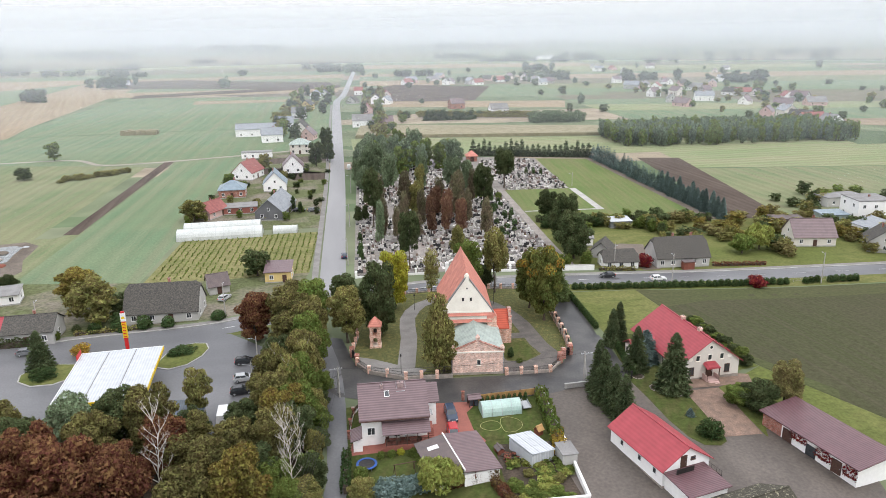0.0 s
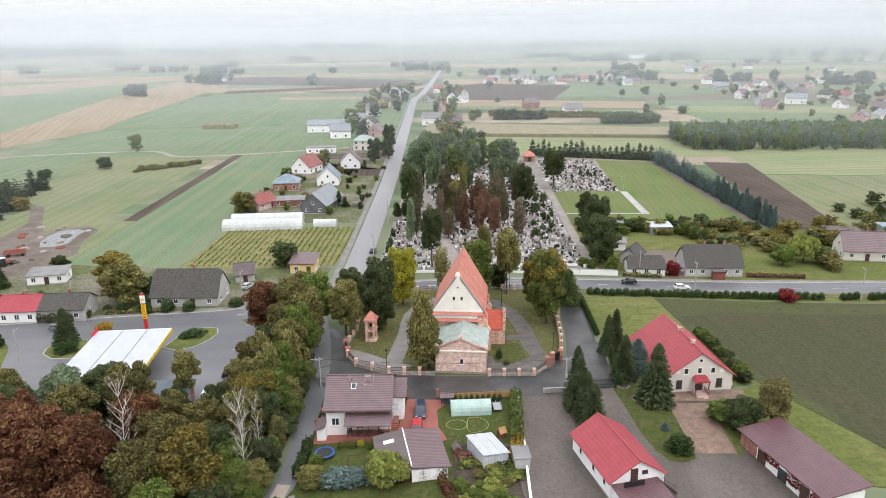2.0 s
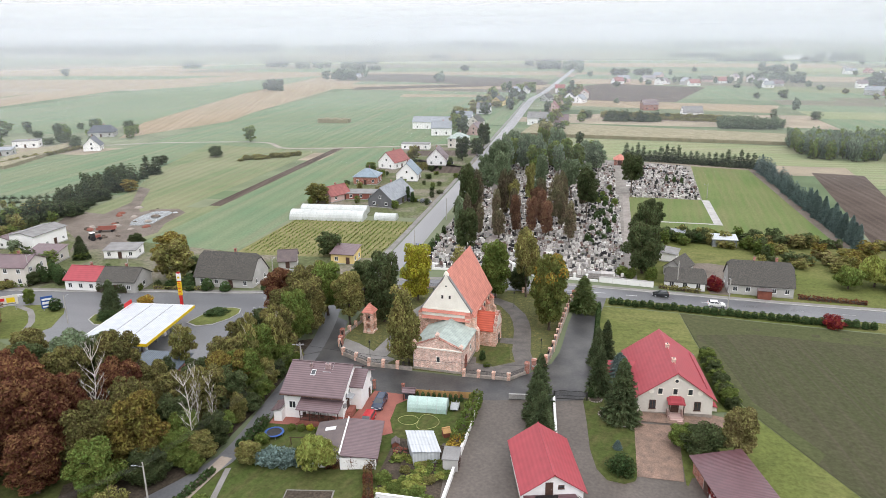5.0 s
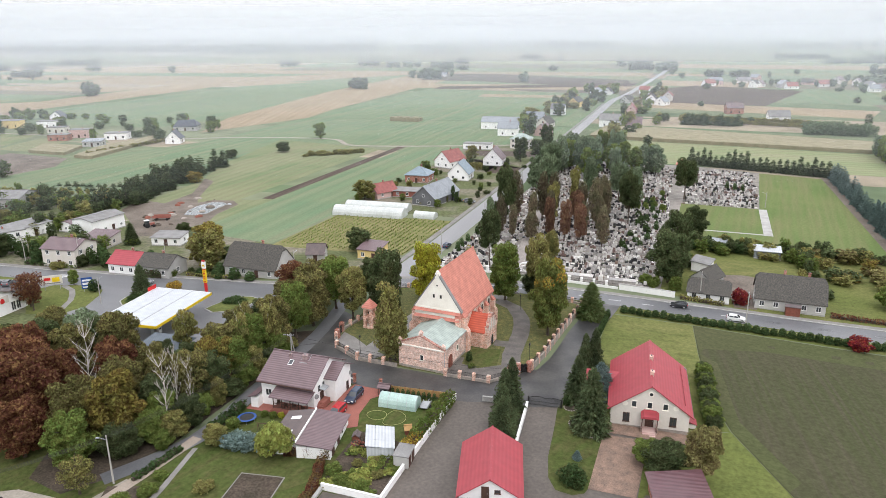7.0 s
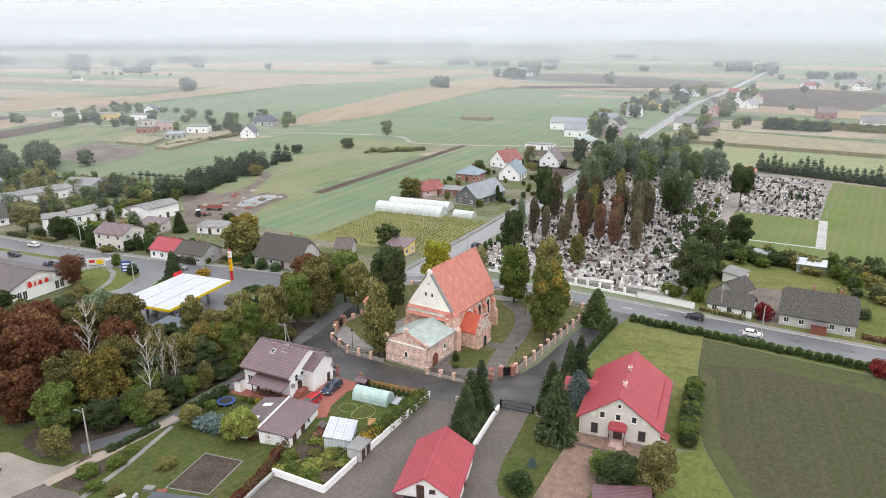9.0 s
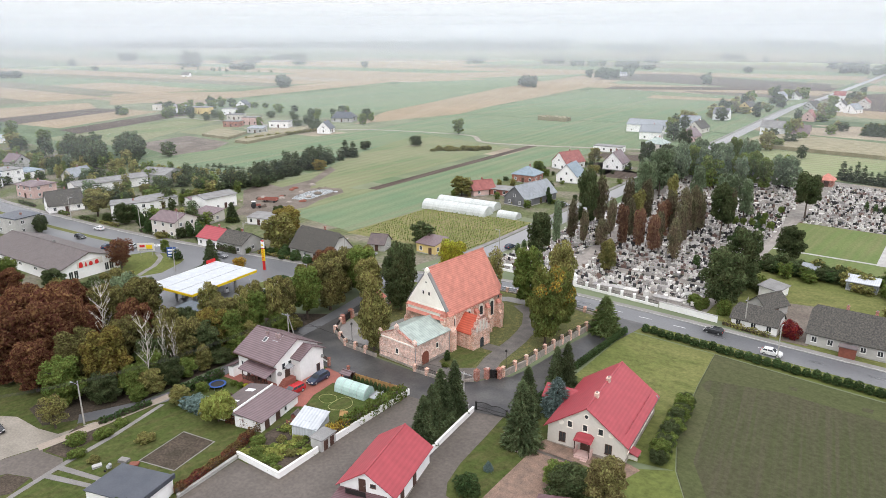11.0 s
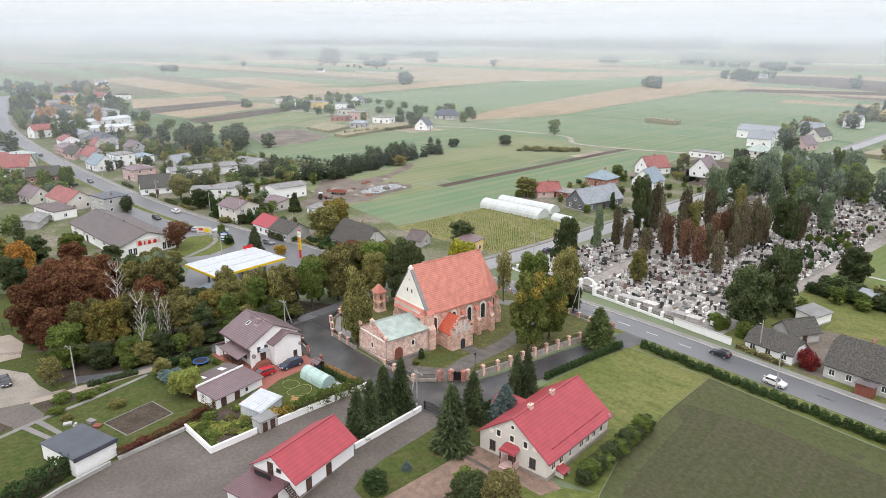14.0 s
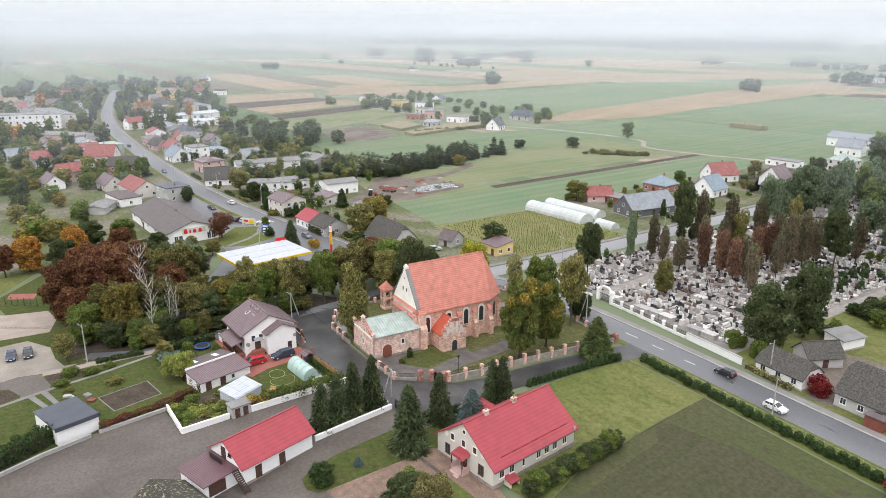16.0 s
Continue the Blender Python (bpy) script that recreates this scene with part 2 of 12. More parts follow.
def farmland(name, a, b, c, turn=-6, strip=0.3, line=2.6, amount=0.12, grain=0.22, long=0.03, bump=0.5):
    """Worked land: broad patches of a and b, long drawn-out streaks of c, faint wheel lines and a fine grain."""
    m = bpy.data.materials.new(name)
    m.use_nodes = True
    nt = m.node_tree
    bs = nt.nodes["Principled BSDF"]
    bs.inputs["Roughness"].default_value, bs.inputs["Specular IOR Level"].default_value = 0.95, 0.08
    co, mp, st = nt.nodes.new("ShaderNodeTexCoord"), nt.nodes.new("ShaderNodeMapping"), nt.nodes.new("ShaderNodeMapping")
    mp.inputs["Rotation"].default_value = (0, 0, radians(turn))
    st.inputs["Scale"].default_value = (strip, strip * long, 0.0)
    nt.links.new(co.outputs["Object"], mp.inputs[0])
    nt.links.new(mp.outputs[0], st.inputs[0])

    def noise_range(src, scale, detail, lo, hi, a0, a1, rough=0.55):
        n = nt.nodes.new("ShaderNodeTexNoise")
        n.inputs["Scale"].default_value, n.inputs["Detail"].default_value, n.inputs["Roughness"].default_value = scale, detail, rough
        nt.links.new(src, n.inputs[0])
        r = nt.nodes.new("ShaderNodeMapRange")
        for i, v in enumerate((lo, hi, a0, a1)):
            r.inputs[i + 1].default_value = v
        nt.links.new(n.outputs[0], r.inputs[0])
        return r.outputs[0], n.outputs[0]

    last = None
    for colour, (fac, _) in ((b, noise_range(co.outputs["Object"], 0.035, 5, 0.38, 0.62, 0.0, 1.0)), (c, noise_range(st.outputs[0], 1.0, 5, 0.44, 0.66, 0.0, 0.85, 0.65))):
        mx = nt.nodes.new("ShaderNodeMix")
        mx.data_type = "RGBA"
        mx.inputs[6].default_value, mx.inputs[7].default_value = rgb(a), rgb(colour)
        if last is not None:
            nt.links.new(last, mx.inputs[6])
        nt.links.new(fac, mx.inputs[0])
        last = mx.outputs[2]
    wv = nt.nodes.new("ShaderNodeTexWave")
    wv.wave_type, wv.bands_direction = "BANDS", "X"
    wv.inputs["Scale"].default_value, wv.inputs["Distortion"].default_value = 0.314 / line, 5.0
    wv.inputs["Detail"].default_value, wv.inputs["Detail Scale"].default_value = 3.0, 0.12
    nt.links.new(mp.outputs[0], wv.inputs[0])
    wr = nt.nodes.new("ShaderNodeMapRange")
    wr.inputs[3].default_value, wr.inputs[4].default_value = 1 - amount, 1 + amount
    nt.links.new(wv.outputs[1], wr.inputs[0])
    fine, raw = noise_range(co.outputs["Object"], 1.3, 9, 0.3, 0.7, 1 - grain, 1 + grain, 0.72)
    mu = nt.nodes.new("ShaderNodeMath")
    mu.operation = "MULTIPLY"
    nt.links.new(wr.outputs[0], mu.inputs[0])
    nt.links.new(fine, mu.inputs[1])
    hsv = nt.nodes.new("ShaderNodeHueSaturation")
    nt.links.new(last, hsv.inputs["Color"])
    nt.links.new(mu.outputs[0], hsv.inputs["Value"])
    nt.links.new(hsv.outputs[0], bs.inputs["Base Color"])
    bp = nt.nodes.new("ShaderNodeBump")
    bp.inputs["Strength"].default_value, bp.inputs["Distance"].default_value = bump, 0.06
    nt.links.new(raw, bp.inputs["Height"])
    nt.links.new(bp.outputs[0], bs.inputs["Normal"])
    return m


GRASS = farmland("mown_grass", (0.116, 0.134, 0.040), (0.158, 0.156, 0.060), (0.092, 0.110, 0.034), 82, 0.35, 1.9, 0.012, 0.34, 0.45)
LAWN = farmland("garden_lawn", (0.054, 0.076, 0.020), (0.072, 0.086, 0.027), (0.086, 0.080, 0.033), 20, 0.6, 1.3, 0.04, 0.4, 0.4)
MEADOW = farmland("meadow", (0.142, 0.180, 0.092), (0.196, 0.208, 0.118), (0.210, 0.200, 0.124), -2, 0.22, 5.0, 0.05, 0.24, 0.02)
FIELD_GREEN = farmland("green_field", (0.128, 0.186, 0.108), (0.156, 0.200, 0.116), (0.190, 0.202, 0.128), -2, 0.16, 6.5, 0.045, 0.22, 0.015)
FIELD_PALE = farmland("pale_grass_field", (0.224, 0.241, 0.132), (0.190, 0.230, 0.115), (0.259, 0.241, 0.155), 86, 0.12, 6.0, 0.08, 0.2, 0.03)
STUBBLE = farmland("maize_field", (0.290, 0.222, 0.148), (0.252, 0.198, 0.128), (0.312, 0.252, 0.176), -20, 0.10, 6.0, 0.06, 0.2, 0.04)
CORN = material("dry_corn", (0.271, 0.237, 0.153), (0.204, 0.185, 0.111), 0.95, 0.3, 3.0, 0.8)
PLOUGH = farmland("ploughed_soil", (0.070, 0.053, 0.044), (0.095, 0.074, 0.061), (0.112, 0.090, 0.074), -6, 0.3, 3.0, 0.09, 0.3, 0.02)
CROP = farmland("sprouting_field", (0.065, 0.064, 0.036), (0.058, 0.064, 0.030), (0.076, 0.068, 0.045), -9, 0.9, 3.4, 0.0, 0.28, 0.02)
FALLOW = farmland("fallow_land", (0.156, 0.142, 0.102), (0.142, 0.149, 0.091), (0.180, 0.158, 0.120), -10, 0.08, 7.0, 0.05, 0.15, 0.03)
BURIAL = farmland("burial_lawn_grass", (0.110, 0.154, 0.053), (0.144, 0.172, 0.067), (0.161, 0.161, 0.076), 4, 0.25, 2.6, 0.03, 0.25, 0.05)
CROPGREEN = farmland("sprouting_headland", (0.074, 0.084, 0.036), (0.080, 0.080, 0.042), (0.066, 0.072, 0.033), 84, 0.5, 2.4, 0.0, 0.28, 0.03)
MUD = material("churned_mud", (0.105, 0.084, 0.066), (0.17, 0.14, 0.115), 0.8, 0.12, 2.5, 0.8, grain=0.4)
SOIL = material("garden_soil", (0.085, 0.066, 0.052), (0.055, 0.046, 0.034), 0.95, 0.4, 3.0, 0.8, grain=0.45, spec=0.1)
VINE = material("orchard_floor", (0.150, 0.155, 0.060), (0.20, 0.185, 0.085), 0.95, 0.12, 1.5, 0.5, grain=0.4, spec=0.08)
ASPHALT = material("worn_asphalt", (0.098, 0.099, 0.105), (0.15, 0.15, 0.154), 0.45, 0.08, 3.0, 0.2, spec=0.5, stretch=(0.25, 1, 1))
ASPHALT_NS = material("pale_asphalt", (0.215, 0.213, 0.215), (0.275, 0.27, 0.27), 0.6, 0.08, 3.0, 0.2, spec=0.4, stretch=(1, 0.1, 1), grain=0.1)
WET = material("wet_asphalt", (0.036, 0.035, 0.036), (0.078, 0.074, 0.070), 0.4, 0.22, 3.0, 0.2, spec=0.35, grain=0.25)
COURT = material("worn_court", (0.130, 0.109, 0.094), (0.083, 0.070, 0.060), 0.55, 0.16, 2.0, 0.3, stretch=(1, 0.5, 1), grain=0.25, contrast=(0.3, 0.7))
CONCRETE = material("concrete", (0.42, 0.41, 0.39), (0.32, 0.31, 0.295), 0.85, 0.4, 6.0, 0.3)
DAMPFLAG = material("damp_flagstones", (0.135, 0.12, 0.108), (0.085, 0.076, 0.070), 0.6, 0.5, 4.0, 0.3, grain=0.3)
PAVING = material("paving", (0.235, 0.222, 0.21), (0.18, 0.17, 0.158), 0.85, 0.3, 5.0, 0.3)
REDPAVE = material("red_paving", (0.30, 0.11, 0.085), (0.25, 0.095, 0.075), 0.8, 0.6, 8.0, 0.3)
BROWNPAVE = material("brown_cobbles", (0.25, 0.165, 0.125), (0.17, 0.12, 0.093), 0.85, 0.9, 5.0, 0.8, grain=0.35)
CEMPATH = material("trodden_cemetery_path", (0.30, 0.27, 0.245), (0.225, 0.20, 0.18), 0.95, 0.4, 4.0, 0.4, grain=0.3)
GRAVESAND = material("grey_cemetery_gravel", (0.262, 0.240, 0.217), (0.172, 0.157, 0.136), 0.95, 0.5, 5.0, 0.4, grain=0.3)
GRAVEL = material("sandy_gravel", (0.32, 0.285, 0.24), (0.23, 0.205, 0.172), 0.95, 0.15, 3.0, 0.4)
SAND = material("sand", (0.36, 0.30, 0.25), (0.30, 0.25, 0.205), 0.95, 0.3, 4.0, 0.3)
LEAFY = material("leaf_litter_lawn", (0.092, 0.098, 0.040), (0.165, 0.142, 0.058), 0.95, 1.3, 4.5, 0.6, contrast=(0.48, 0.72), grain=0.45, spec=0.08)
GARDEN = material("village_garden_ground", (0.112, 0.126, 0.060), (0.190, 0.170, 0.132), 0.95, 0.07, 1.2, 0.6, contrast=(0.46, 0.62), grain=0.4, spec=0.08)
MARK = material("road_paint", (0.75, 0.75, 0.74), (0.62, 0.62, 0.61), 0.7, 2.0)
WATER = material("pond_water", (0.10, 0.11, 0.11), (0.08, 0.09, 0.085), 0.06, 0.3, spec=0.8)
WHITE = material("white_render", (0.88, 0.87, 0.86), (0.82, 0.81, 0.795), 0.85, 0.15, 2.0, 0.05, grain=0.05)
PLUMBRICK = material("pinkish_brick", (0.36, 0.27, 0.265), (0.28, 0.20, 0.195), 0.85, 2.0)
CREAM = material("cream_render", (0.66, 0.62, 0.565), (0.60, 0.56, 0.505), 0.9, 0.3, 3.0, 0.1, grain=0.05)
GREYWALL = material("grey_render", (0.50, 0.49, 0.47), (0.40, 0.39, 0.375), 0.9, 0.3, 5.0, 0.2, grain=0.05)
PINKWALL = material("pink_render", (0.60, 0.42, 0.38), (0.52, 0.37, 0.34), 0.9, 0.3, grain=0.05)
YELLOWWALL = material("yellow_render", (0.72, 0.55, 0.24), (0.64, 0.49, 0.22), 0.9, 0.3, grain=0.05)
CHURCHWHITE = material("church_plaster", (0.86, 0.82, 0.74), (0.76, 0.71, 0.63), 0.9, 0.35, 5.0, 0.2, grain=0.05)
BRICK = brickwork("church_brick", (0.72, 0.42, 0.315), (0.52, 0.25, 0.175), (0.70, 0.59, 0.50))
BRICKPALE = brickwork("pale_brick", (0.74, 0.49, 0.40), (0.58, 0.35, 0.275), (0.74, 0.63, 0.56))
BRICKRED = brickwork("red_brick", (0.38, 0.13, 0.085), (0.30, 0.10, 0.07), (0.38, 0.28, 0.24))
STONE = material("field_stone", (0.36, 0.31, 0.27), (0.24, 0.215, 0.19), 0.9, 1.5, 6.0, 0.9)
TILE_RED = striped("red_clay_tiles", (0.56, 0.225, 0.172), (0.49, 0.19, 0.142), 0.34, 2, 0.75, depth=0.5, dirt=0.2)
TILE_PORCH = striped("bright_red_tiles", (0.50, 0.105, 0.06), (0.42, 0.085, 0.05), 0.34, 2, 0.7, depth=0.5, dirt=0.15)
METAL_RED = striped("red_metal_roof", (0.345, 0.052, 0.064), (0.31, 0.045, 0.056), 0.35, 2, 0.5, depth=0.2, dirt=0.12, spec=0.4)
ROOF_FADED = striped("faded_red_roof", (0.30, 0.105, 0.095), (0.25, 0.085, 0.075), 0.35, 2, 0.6, depth=0.3, dirt=0.25)
METAL_MAROON = striped("maroon_metal_roof", (0.135, 0.066, 0.074), (0.10, 0.048, 0.055), 0.3, 0, 0.35, depth=0.4, dirt=0.15, spec=0.5)
METAL_PLUM = striped("plum_metal_tiles", (0.17, 0.112, 0.118), (0.115, 0.075, 0.08), 0.38, 1, 0.42, depth=0.5, dirt=0.15, spec=0.5)
METAL_GREY = striped("grey_metal_roof", (0.27, 0.29, 0.31), (0.20, 0.215, 0.235), 0.4, 0, 0.4, depth=0.5, dirt=0.2, spec=0.5)
METAL_UMBER = striped("umber_sheet_roof", (0.125, 0.100, 0.094), (0.092, 0.074, 0.070), 0.4, 0, 0.5, depth=0.5, dirt=0.2, spec=0.35)
METAL_SLATE = striped("slate_blue_roof", (0.105, 0.13, 0.155), (0.08, 0.10, 0.125), 0.4, 0, 0.45, depth=0.5, dirt=0.2, spec=0.4)
METAL_BLUE = striped("blue_grey_roof", (0.22, 0.28, 0.32), (0.16, 0.21, 0.25), 0.4, 0, 0.4, depth=0.5, dirt=0.2, spec=0.5)
METAL_GREEN = striped("patina_metal_roof", (0.36, 0.415, 0.38), (0.29, 0.34, 0.31), 0.55, 1, 0.45, depth=0.5, dirt=0.25, sharp=(0.8, 0.95))
METAL_WHITE = striped("white_metal_sheet", (0.50, 0.52, 0.545), (0.43, 0.45, 0.475), 0.5, 0, 0.4, depth=0.4, dirt=0.12)
SLATE = material("weathered_slates", (0.050, 0.047, 0.046), (0.108, 0.100, 0.084), 0.85, 3.2, 7.0, 0.6, grain=0.45)
LICHEN = material("lichened_slates", (0.062, 0.057, 0.043), (0.25, 0.235, 0.165), 0.9, 2.2, 6.0, 0.7, contrast=(0.56, 0.64), grain=0.4)
CHARCOAL = material("charcoal_render", (0.15, 0.15, 0.158), (0.12, 0.12, 0.126), 0.9, 0.4, grain=0.08)
FELT = material("tarred_felt", (0.115, 0.095, 0.095), (0.15, 0.12, 0.115), 0.9, 0.6, 6.0, 0.3)
FELTGREY = material("grey_felt", (0.25, 0.245, 0.24), (0.19, 0.185, 0.18), 0.9, 0.4, 6.0, 0.3)
ANTHRACITE = material("anthracite_sheet", (0.058, 0.064, 0.080), (0.074, 0.080, 0.096), 0.45, 0.4, 5.0, 0.1)
GLASS = material("window_glass", (0.03, 0.035, 0.04), (0.05, 0.055, 0.06), 0.08, 1.5, spec=0.8)
FRAME = material("white_frame", (0.8, 0.8, 0.79), (0.72, 0.72, 0.71), 0.5, 3.0)
DARKWOOD = material("dark_wood", (0.065, 0.035, 0.028), (0.10, 0.055, 0.04), 0.7, 3.0, 20, 0.3)
BROWNDOOR = material("brown_boards", (0.22, 0.075, 0.05), (0.17, 0.06, 0.04), 0.7, 2.0, 20, 0.3)
BARK = material("bark", (0.11, 0.085, 0.065), (0.07, 0.055, 0.045), 0.95, 2.0, 12, 0.8)
BIRCHBARK = material("birch_bark", (0.62, 0.58, 0.52), (0.42, 0.38, 0.34), 0.85, 1.5, 8, 0.4)
IRON = material("black_iron", (0.03, 0.03, 0.032), (0.05, 0.045, 0.042), 0.5, 4.0, metal=0.4)
GALV = material("galvanised", (0.42, 0.43, 0.44), (0.34, 0.35, 0.36), 0.5, 3.0, metal=0.3)
POLECON = material("pole_concrete", (0.42, 0.40, 0.37), (0.33, 0.315, 0.29), 0.9, 1.0)
YELLOW = material("yellow_panel", (0.78, 0.55, 0.02), (0.70, 0.49, 0.02), 0.4, 1.0)
REDPANEL = material("red_panel", (0.60, 0.03, 0.03), (0.52, 0.025, 0.025), 0.4, 1.0)
WHITEPANEL = material("white_panel", (0.82, 0.82, 0.83), (0.74, 0.74, 0.75), 0.35, 0.3)
POLYFILM = material("greenhouse_film", (0.56, 0.58, 0.56), (0.46, 0.48, 0.46), 0.35, 0.3, 3.0, 0.2)
TEAL = material("teal_film", (0.42, 0.55, 0.50), (0.33, 0.45, 0.41), 0.35, 0.5)
TYRE = material("tyre", (0.02, 0.02, 0.021), (0.03, 0.03, 0.03), 0.85, 5.0)
BLUEP = material("blue_plastic", (0.03, 0.09, 0.30), (0.025, 0.07, 0.25), 0.4, 2.0)
LEAF_GREEN = leafage("green_leaves", (0.0768, 0.1032, 0.0264), (0.1176, 0.1416, 0.0384))
LARCH = leafage("larch_needles", (0.098, 0.128, 0.046), (0.136, 0.164, 0.064))
LEAF_GREY = leafage("grey_green_leaves", (0.100, 0.130, 0.074), (0.130, 0.158, 0.096))
LEAF_DARK = leafage("dark_leaves", (0.046, 0.060, 0.026), (0.068, 0.080, 0.036))
LEAF_OLIVE = leafage("olive_leaves", (0.1248, 0.1222, 0.0442), (0.1794, 0.1586, 0.0598))
LEAF_BROWN = leafage("rust_leaves", (0.094, 0.041, 0.025), (0.124, 0.060, 0.033))
# olive leaves darkened: the deep shade of grove and lane trees put into colour
LEAF_OLIVE_SHADED = leafage("moss_olive_leaves", (0.086, 0.082, 0.033), (0.126, 0.110, 0.043))
LEAF_AMBER = leafage("amber_olive_leaves", (0.125, 0.110, 0.034), (0.172, 0.130, 0.038))
LEAF_DRY = leafage("dry_olive_leaves", (0.165, 0.138, 0.062), (0.135, 0.122, 0.050))
LEAF_YELLOW = leafage("yellow_leaves", (0.3276, 0.2964, 0.0390), (0.2652, 0.2652, 0.0390))
LEAF_GOLD = leafage("golden_leaves", (0.30, 0.175, 0.034), (0.22, 0.16, 0.036))
LEAF_ORANGE = leafage("orange_leaves", (0.3276, 0.1560, 0.0390), (0.2340, 0.1326, 0.0390))
LEAF_MAPLE = leafage("maple_leaves", (0.085, 0.102, 0.030), (0.125, 0.130, 0.038))
CREEPER = leafage("creeper_leaves", (0.125, 0.040, 0.030), (0.105, 0.066, 0.030), isl=0.6)
LEAF_RED = leafage("crimson_leaves", (0.150, 0.016, 0.020), (0.110, 0.017, 0.018))
LEAF_WILLOW = leafage("willow_leaves", (0.2028, 0.2106, 0.0585), (0.1560, 0.1716, 0.0468))
NEEDLE = leafage("spruce_needles", (0.0471, 0.0609, 0.0299), (0.0874, 0.1069, 0.0517))
NEEDLE_BLUE = leafage("blue_spruce_needles", (0.120, 0.160, 0.148), (0.088, 0.124, 0.112))
THUJA = leafage("thuja_leaves", (0.0351, 0.0562, 0.0218), (0.0507, 0.0741, 0.0273))
IVYRUST = leafage("rusty_ivy_leaves", (0.130, 0.074, 0.053), (0.146, 0.080, 0.052), 0.3)
IVYBROWN = leafage("brown_ivy_leaves", (0.122, 0.094, 0.065), (0.102, 0.097, 0.056), 0.3)


# ---- builders ----
def H(x, y):
    """The lie of the land: the church stands on a low rise."""
    s = min(max((math.hypot(x - 21.5, y - 115.0) - 6.0) / 96.0, 0.0), 1.0)
    far = min(max((math.hypot(x, y) - 2000.0) / 2400.0, 0.0), 1.0)
    return -3.1 * s * s * (3 - 2 * s) + 34.0 * far * far * (3 - 2 * far)


class Mesh:
    """Collects faces, then links them as one object."""

    def __init__(self):
        self.v, self.f, self.m = [], [], []

    def face(self, pts, mat=0):
        n = len(self.v)
        self.v += [tuple(p) for p in pts]
        self.f.append(tuple(range(n, n + len(pts))))
        self.m.append(mat)
        return self

    def prism(self, base, top, mat=0, cap=True):
        n, k = len(self.v), len(base)
        self.v += [tuple(p) for p in base] + [tuple(p) for p in top]
        for i in range(k):
            j = (i + 1) % k
            self.f.append((n + i, n + j, n + k + j, n + k + i))
            self.m.append(mat)
        if cap:
            self.f += [tuple(n + k + i for i in range(k)), tuple(n + k - 1 - i for i in range(k))]
            self.f[-1] = tuple(n + i for i in reversed(range(k)))
            self.m += [mat, mat]
        return self

    def box(self, x0, y0, z0, x1, y1, z1, mat=0, taper=0.0):
        t = taper
        return self.prism([(x0, y0, z0), (x1, y0, z0), (x1, y1, z0), (x0, y1, z0)],
                          [(x0 + t, y0 + t, z1), (x1 - t, y0 + t, z1), (x1 - t, y1 - t, z1), (x0 + t, y1 - t, z1)], mat)

    def bar(self, p, q, w, h, mat=0):
        """A straight bar of section w x h from p to q (its underside on the line)."""
        p, q = Vector(p), Vector(q)
        d = q - p
        side = Vector((-d.y, d.x, 0))
        side = side.normalized() * (w / 2) if side.length > 1e-6 else Vector((w / 2, 0, 0))
        up = Vector((0, 0, h)) if abs(d.z) < 0.9 * d.length else Vector((0, w, 0)).cross(side).normalized() * h
        return self.prism([p - side, p + side, p + side + up, p - side + up], [q - side, q + side, q + side + up, q - side + up], mat)

    def tube(self, p, q, r0, r1, n=8, mat=0, cap=True):
        p, q = Vector(p), Vector(q)
        d = (q - p).normalized()
        a = d.orthogonal().normalized()
        b = d.cross(a)
        ring = lambda c, r: [c + (a * math.cos(2 * math.pi * i / n) + b * math.sin(2 * math.pi * i / n)) * r for i in range(n)]
        return self.prism(ring(p, r0), ring(q, r1), mat, cap)

    def dome(self, c, rx, ry, rz, n=8, k=4, mat=0, low=0.0):
        """A rounded cap on an ellipse."""
        c = Vector(c)
        rings = []
        for j in range(k + 1):
            a = low + (math.pi / 2 - low) * j / k
            rings.append([c + Vector((rx * math.cos(a) * math.cos(2 * math.pi * i / n), ry * math.cos(a) * math.sin(2 * math.pi * i / n), rz * math.sin(a))) for i in range(n)])
        for r0, r1 in zip(rings, rings[1:]):
            for i in range(n):
                j = (i + 1) % n
                self.face([r0[i], r0[j], r1[j], r1[i]], mat)
        return self

    def data(self, name, mats, smooth=False):
        me = bpy.data.meshes.new(name)
        me.from_pydata(self.v, [], self.f)
        for m in mats if isinstance(mats, (list, tuple)) else [mats]:
            me.materials.append(m)
        if any(self.m):
            me.polygons.foreach_set("material_index", self.m)
        if smooth:
            me.polygons.foreach_set("use_smooth", [True] * len(self.f))
        me.update()
        return me


def part(name, mesh, mats, parent=None, label="", m=None, smooth=False):
    """Links one mesh as a part under its thing."""
    ob = new(name, mesh.data(name, mats, smooth) if isinstance(mesh, Mesh) else mesh)
    if parent:
        ob.parent = parent
    if m is not None:
        ob.matrix_basis = m
    return tagged(ob, label)


def thing(name, x, y, rot, label, category, group="", kind="", dz=0.0, z=None):
    """An Empty at a thing's base, on the ground."""
    ob = new(name)
    ob.matrix_basis = pose(x, y, (H(x, y) if z is None else z) + dz, 0, 0, rot)
    return tagged(ob, label, category, group, kind)


def single(name, mesh, mats, x, y, rot, label, category, group="", kind="", dz=0.0, smooth=False):
    """A thing that is one mesh."""
    ob = new(name, mesh.data(name, mats, smooth) if isinstance(mesh, Mesh) else mesh)
    ob.matrix_basis = pose(x, y, H(x, y) + dz, 0, 0, rot)
    return tagged(ob, label, category, group, kind)


GRID = 6.0


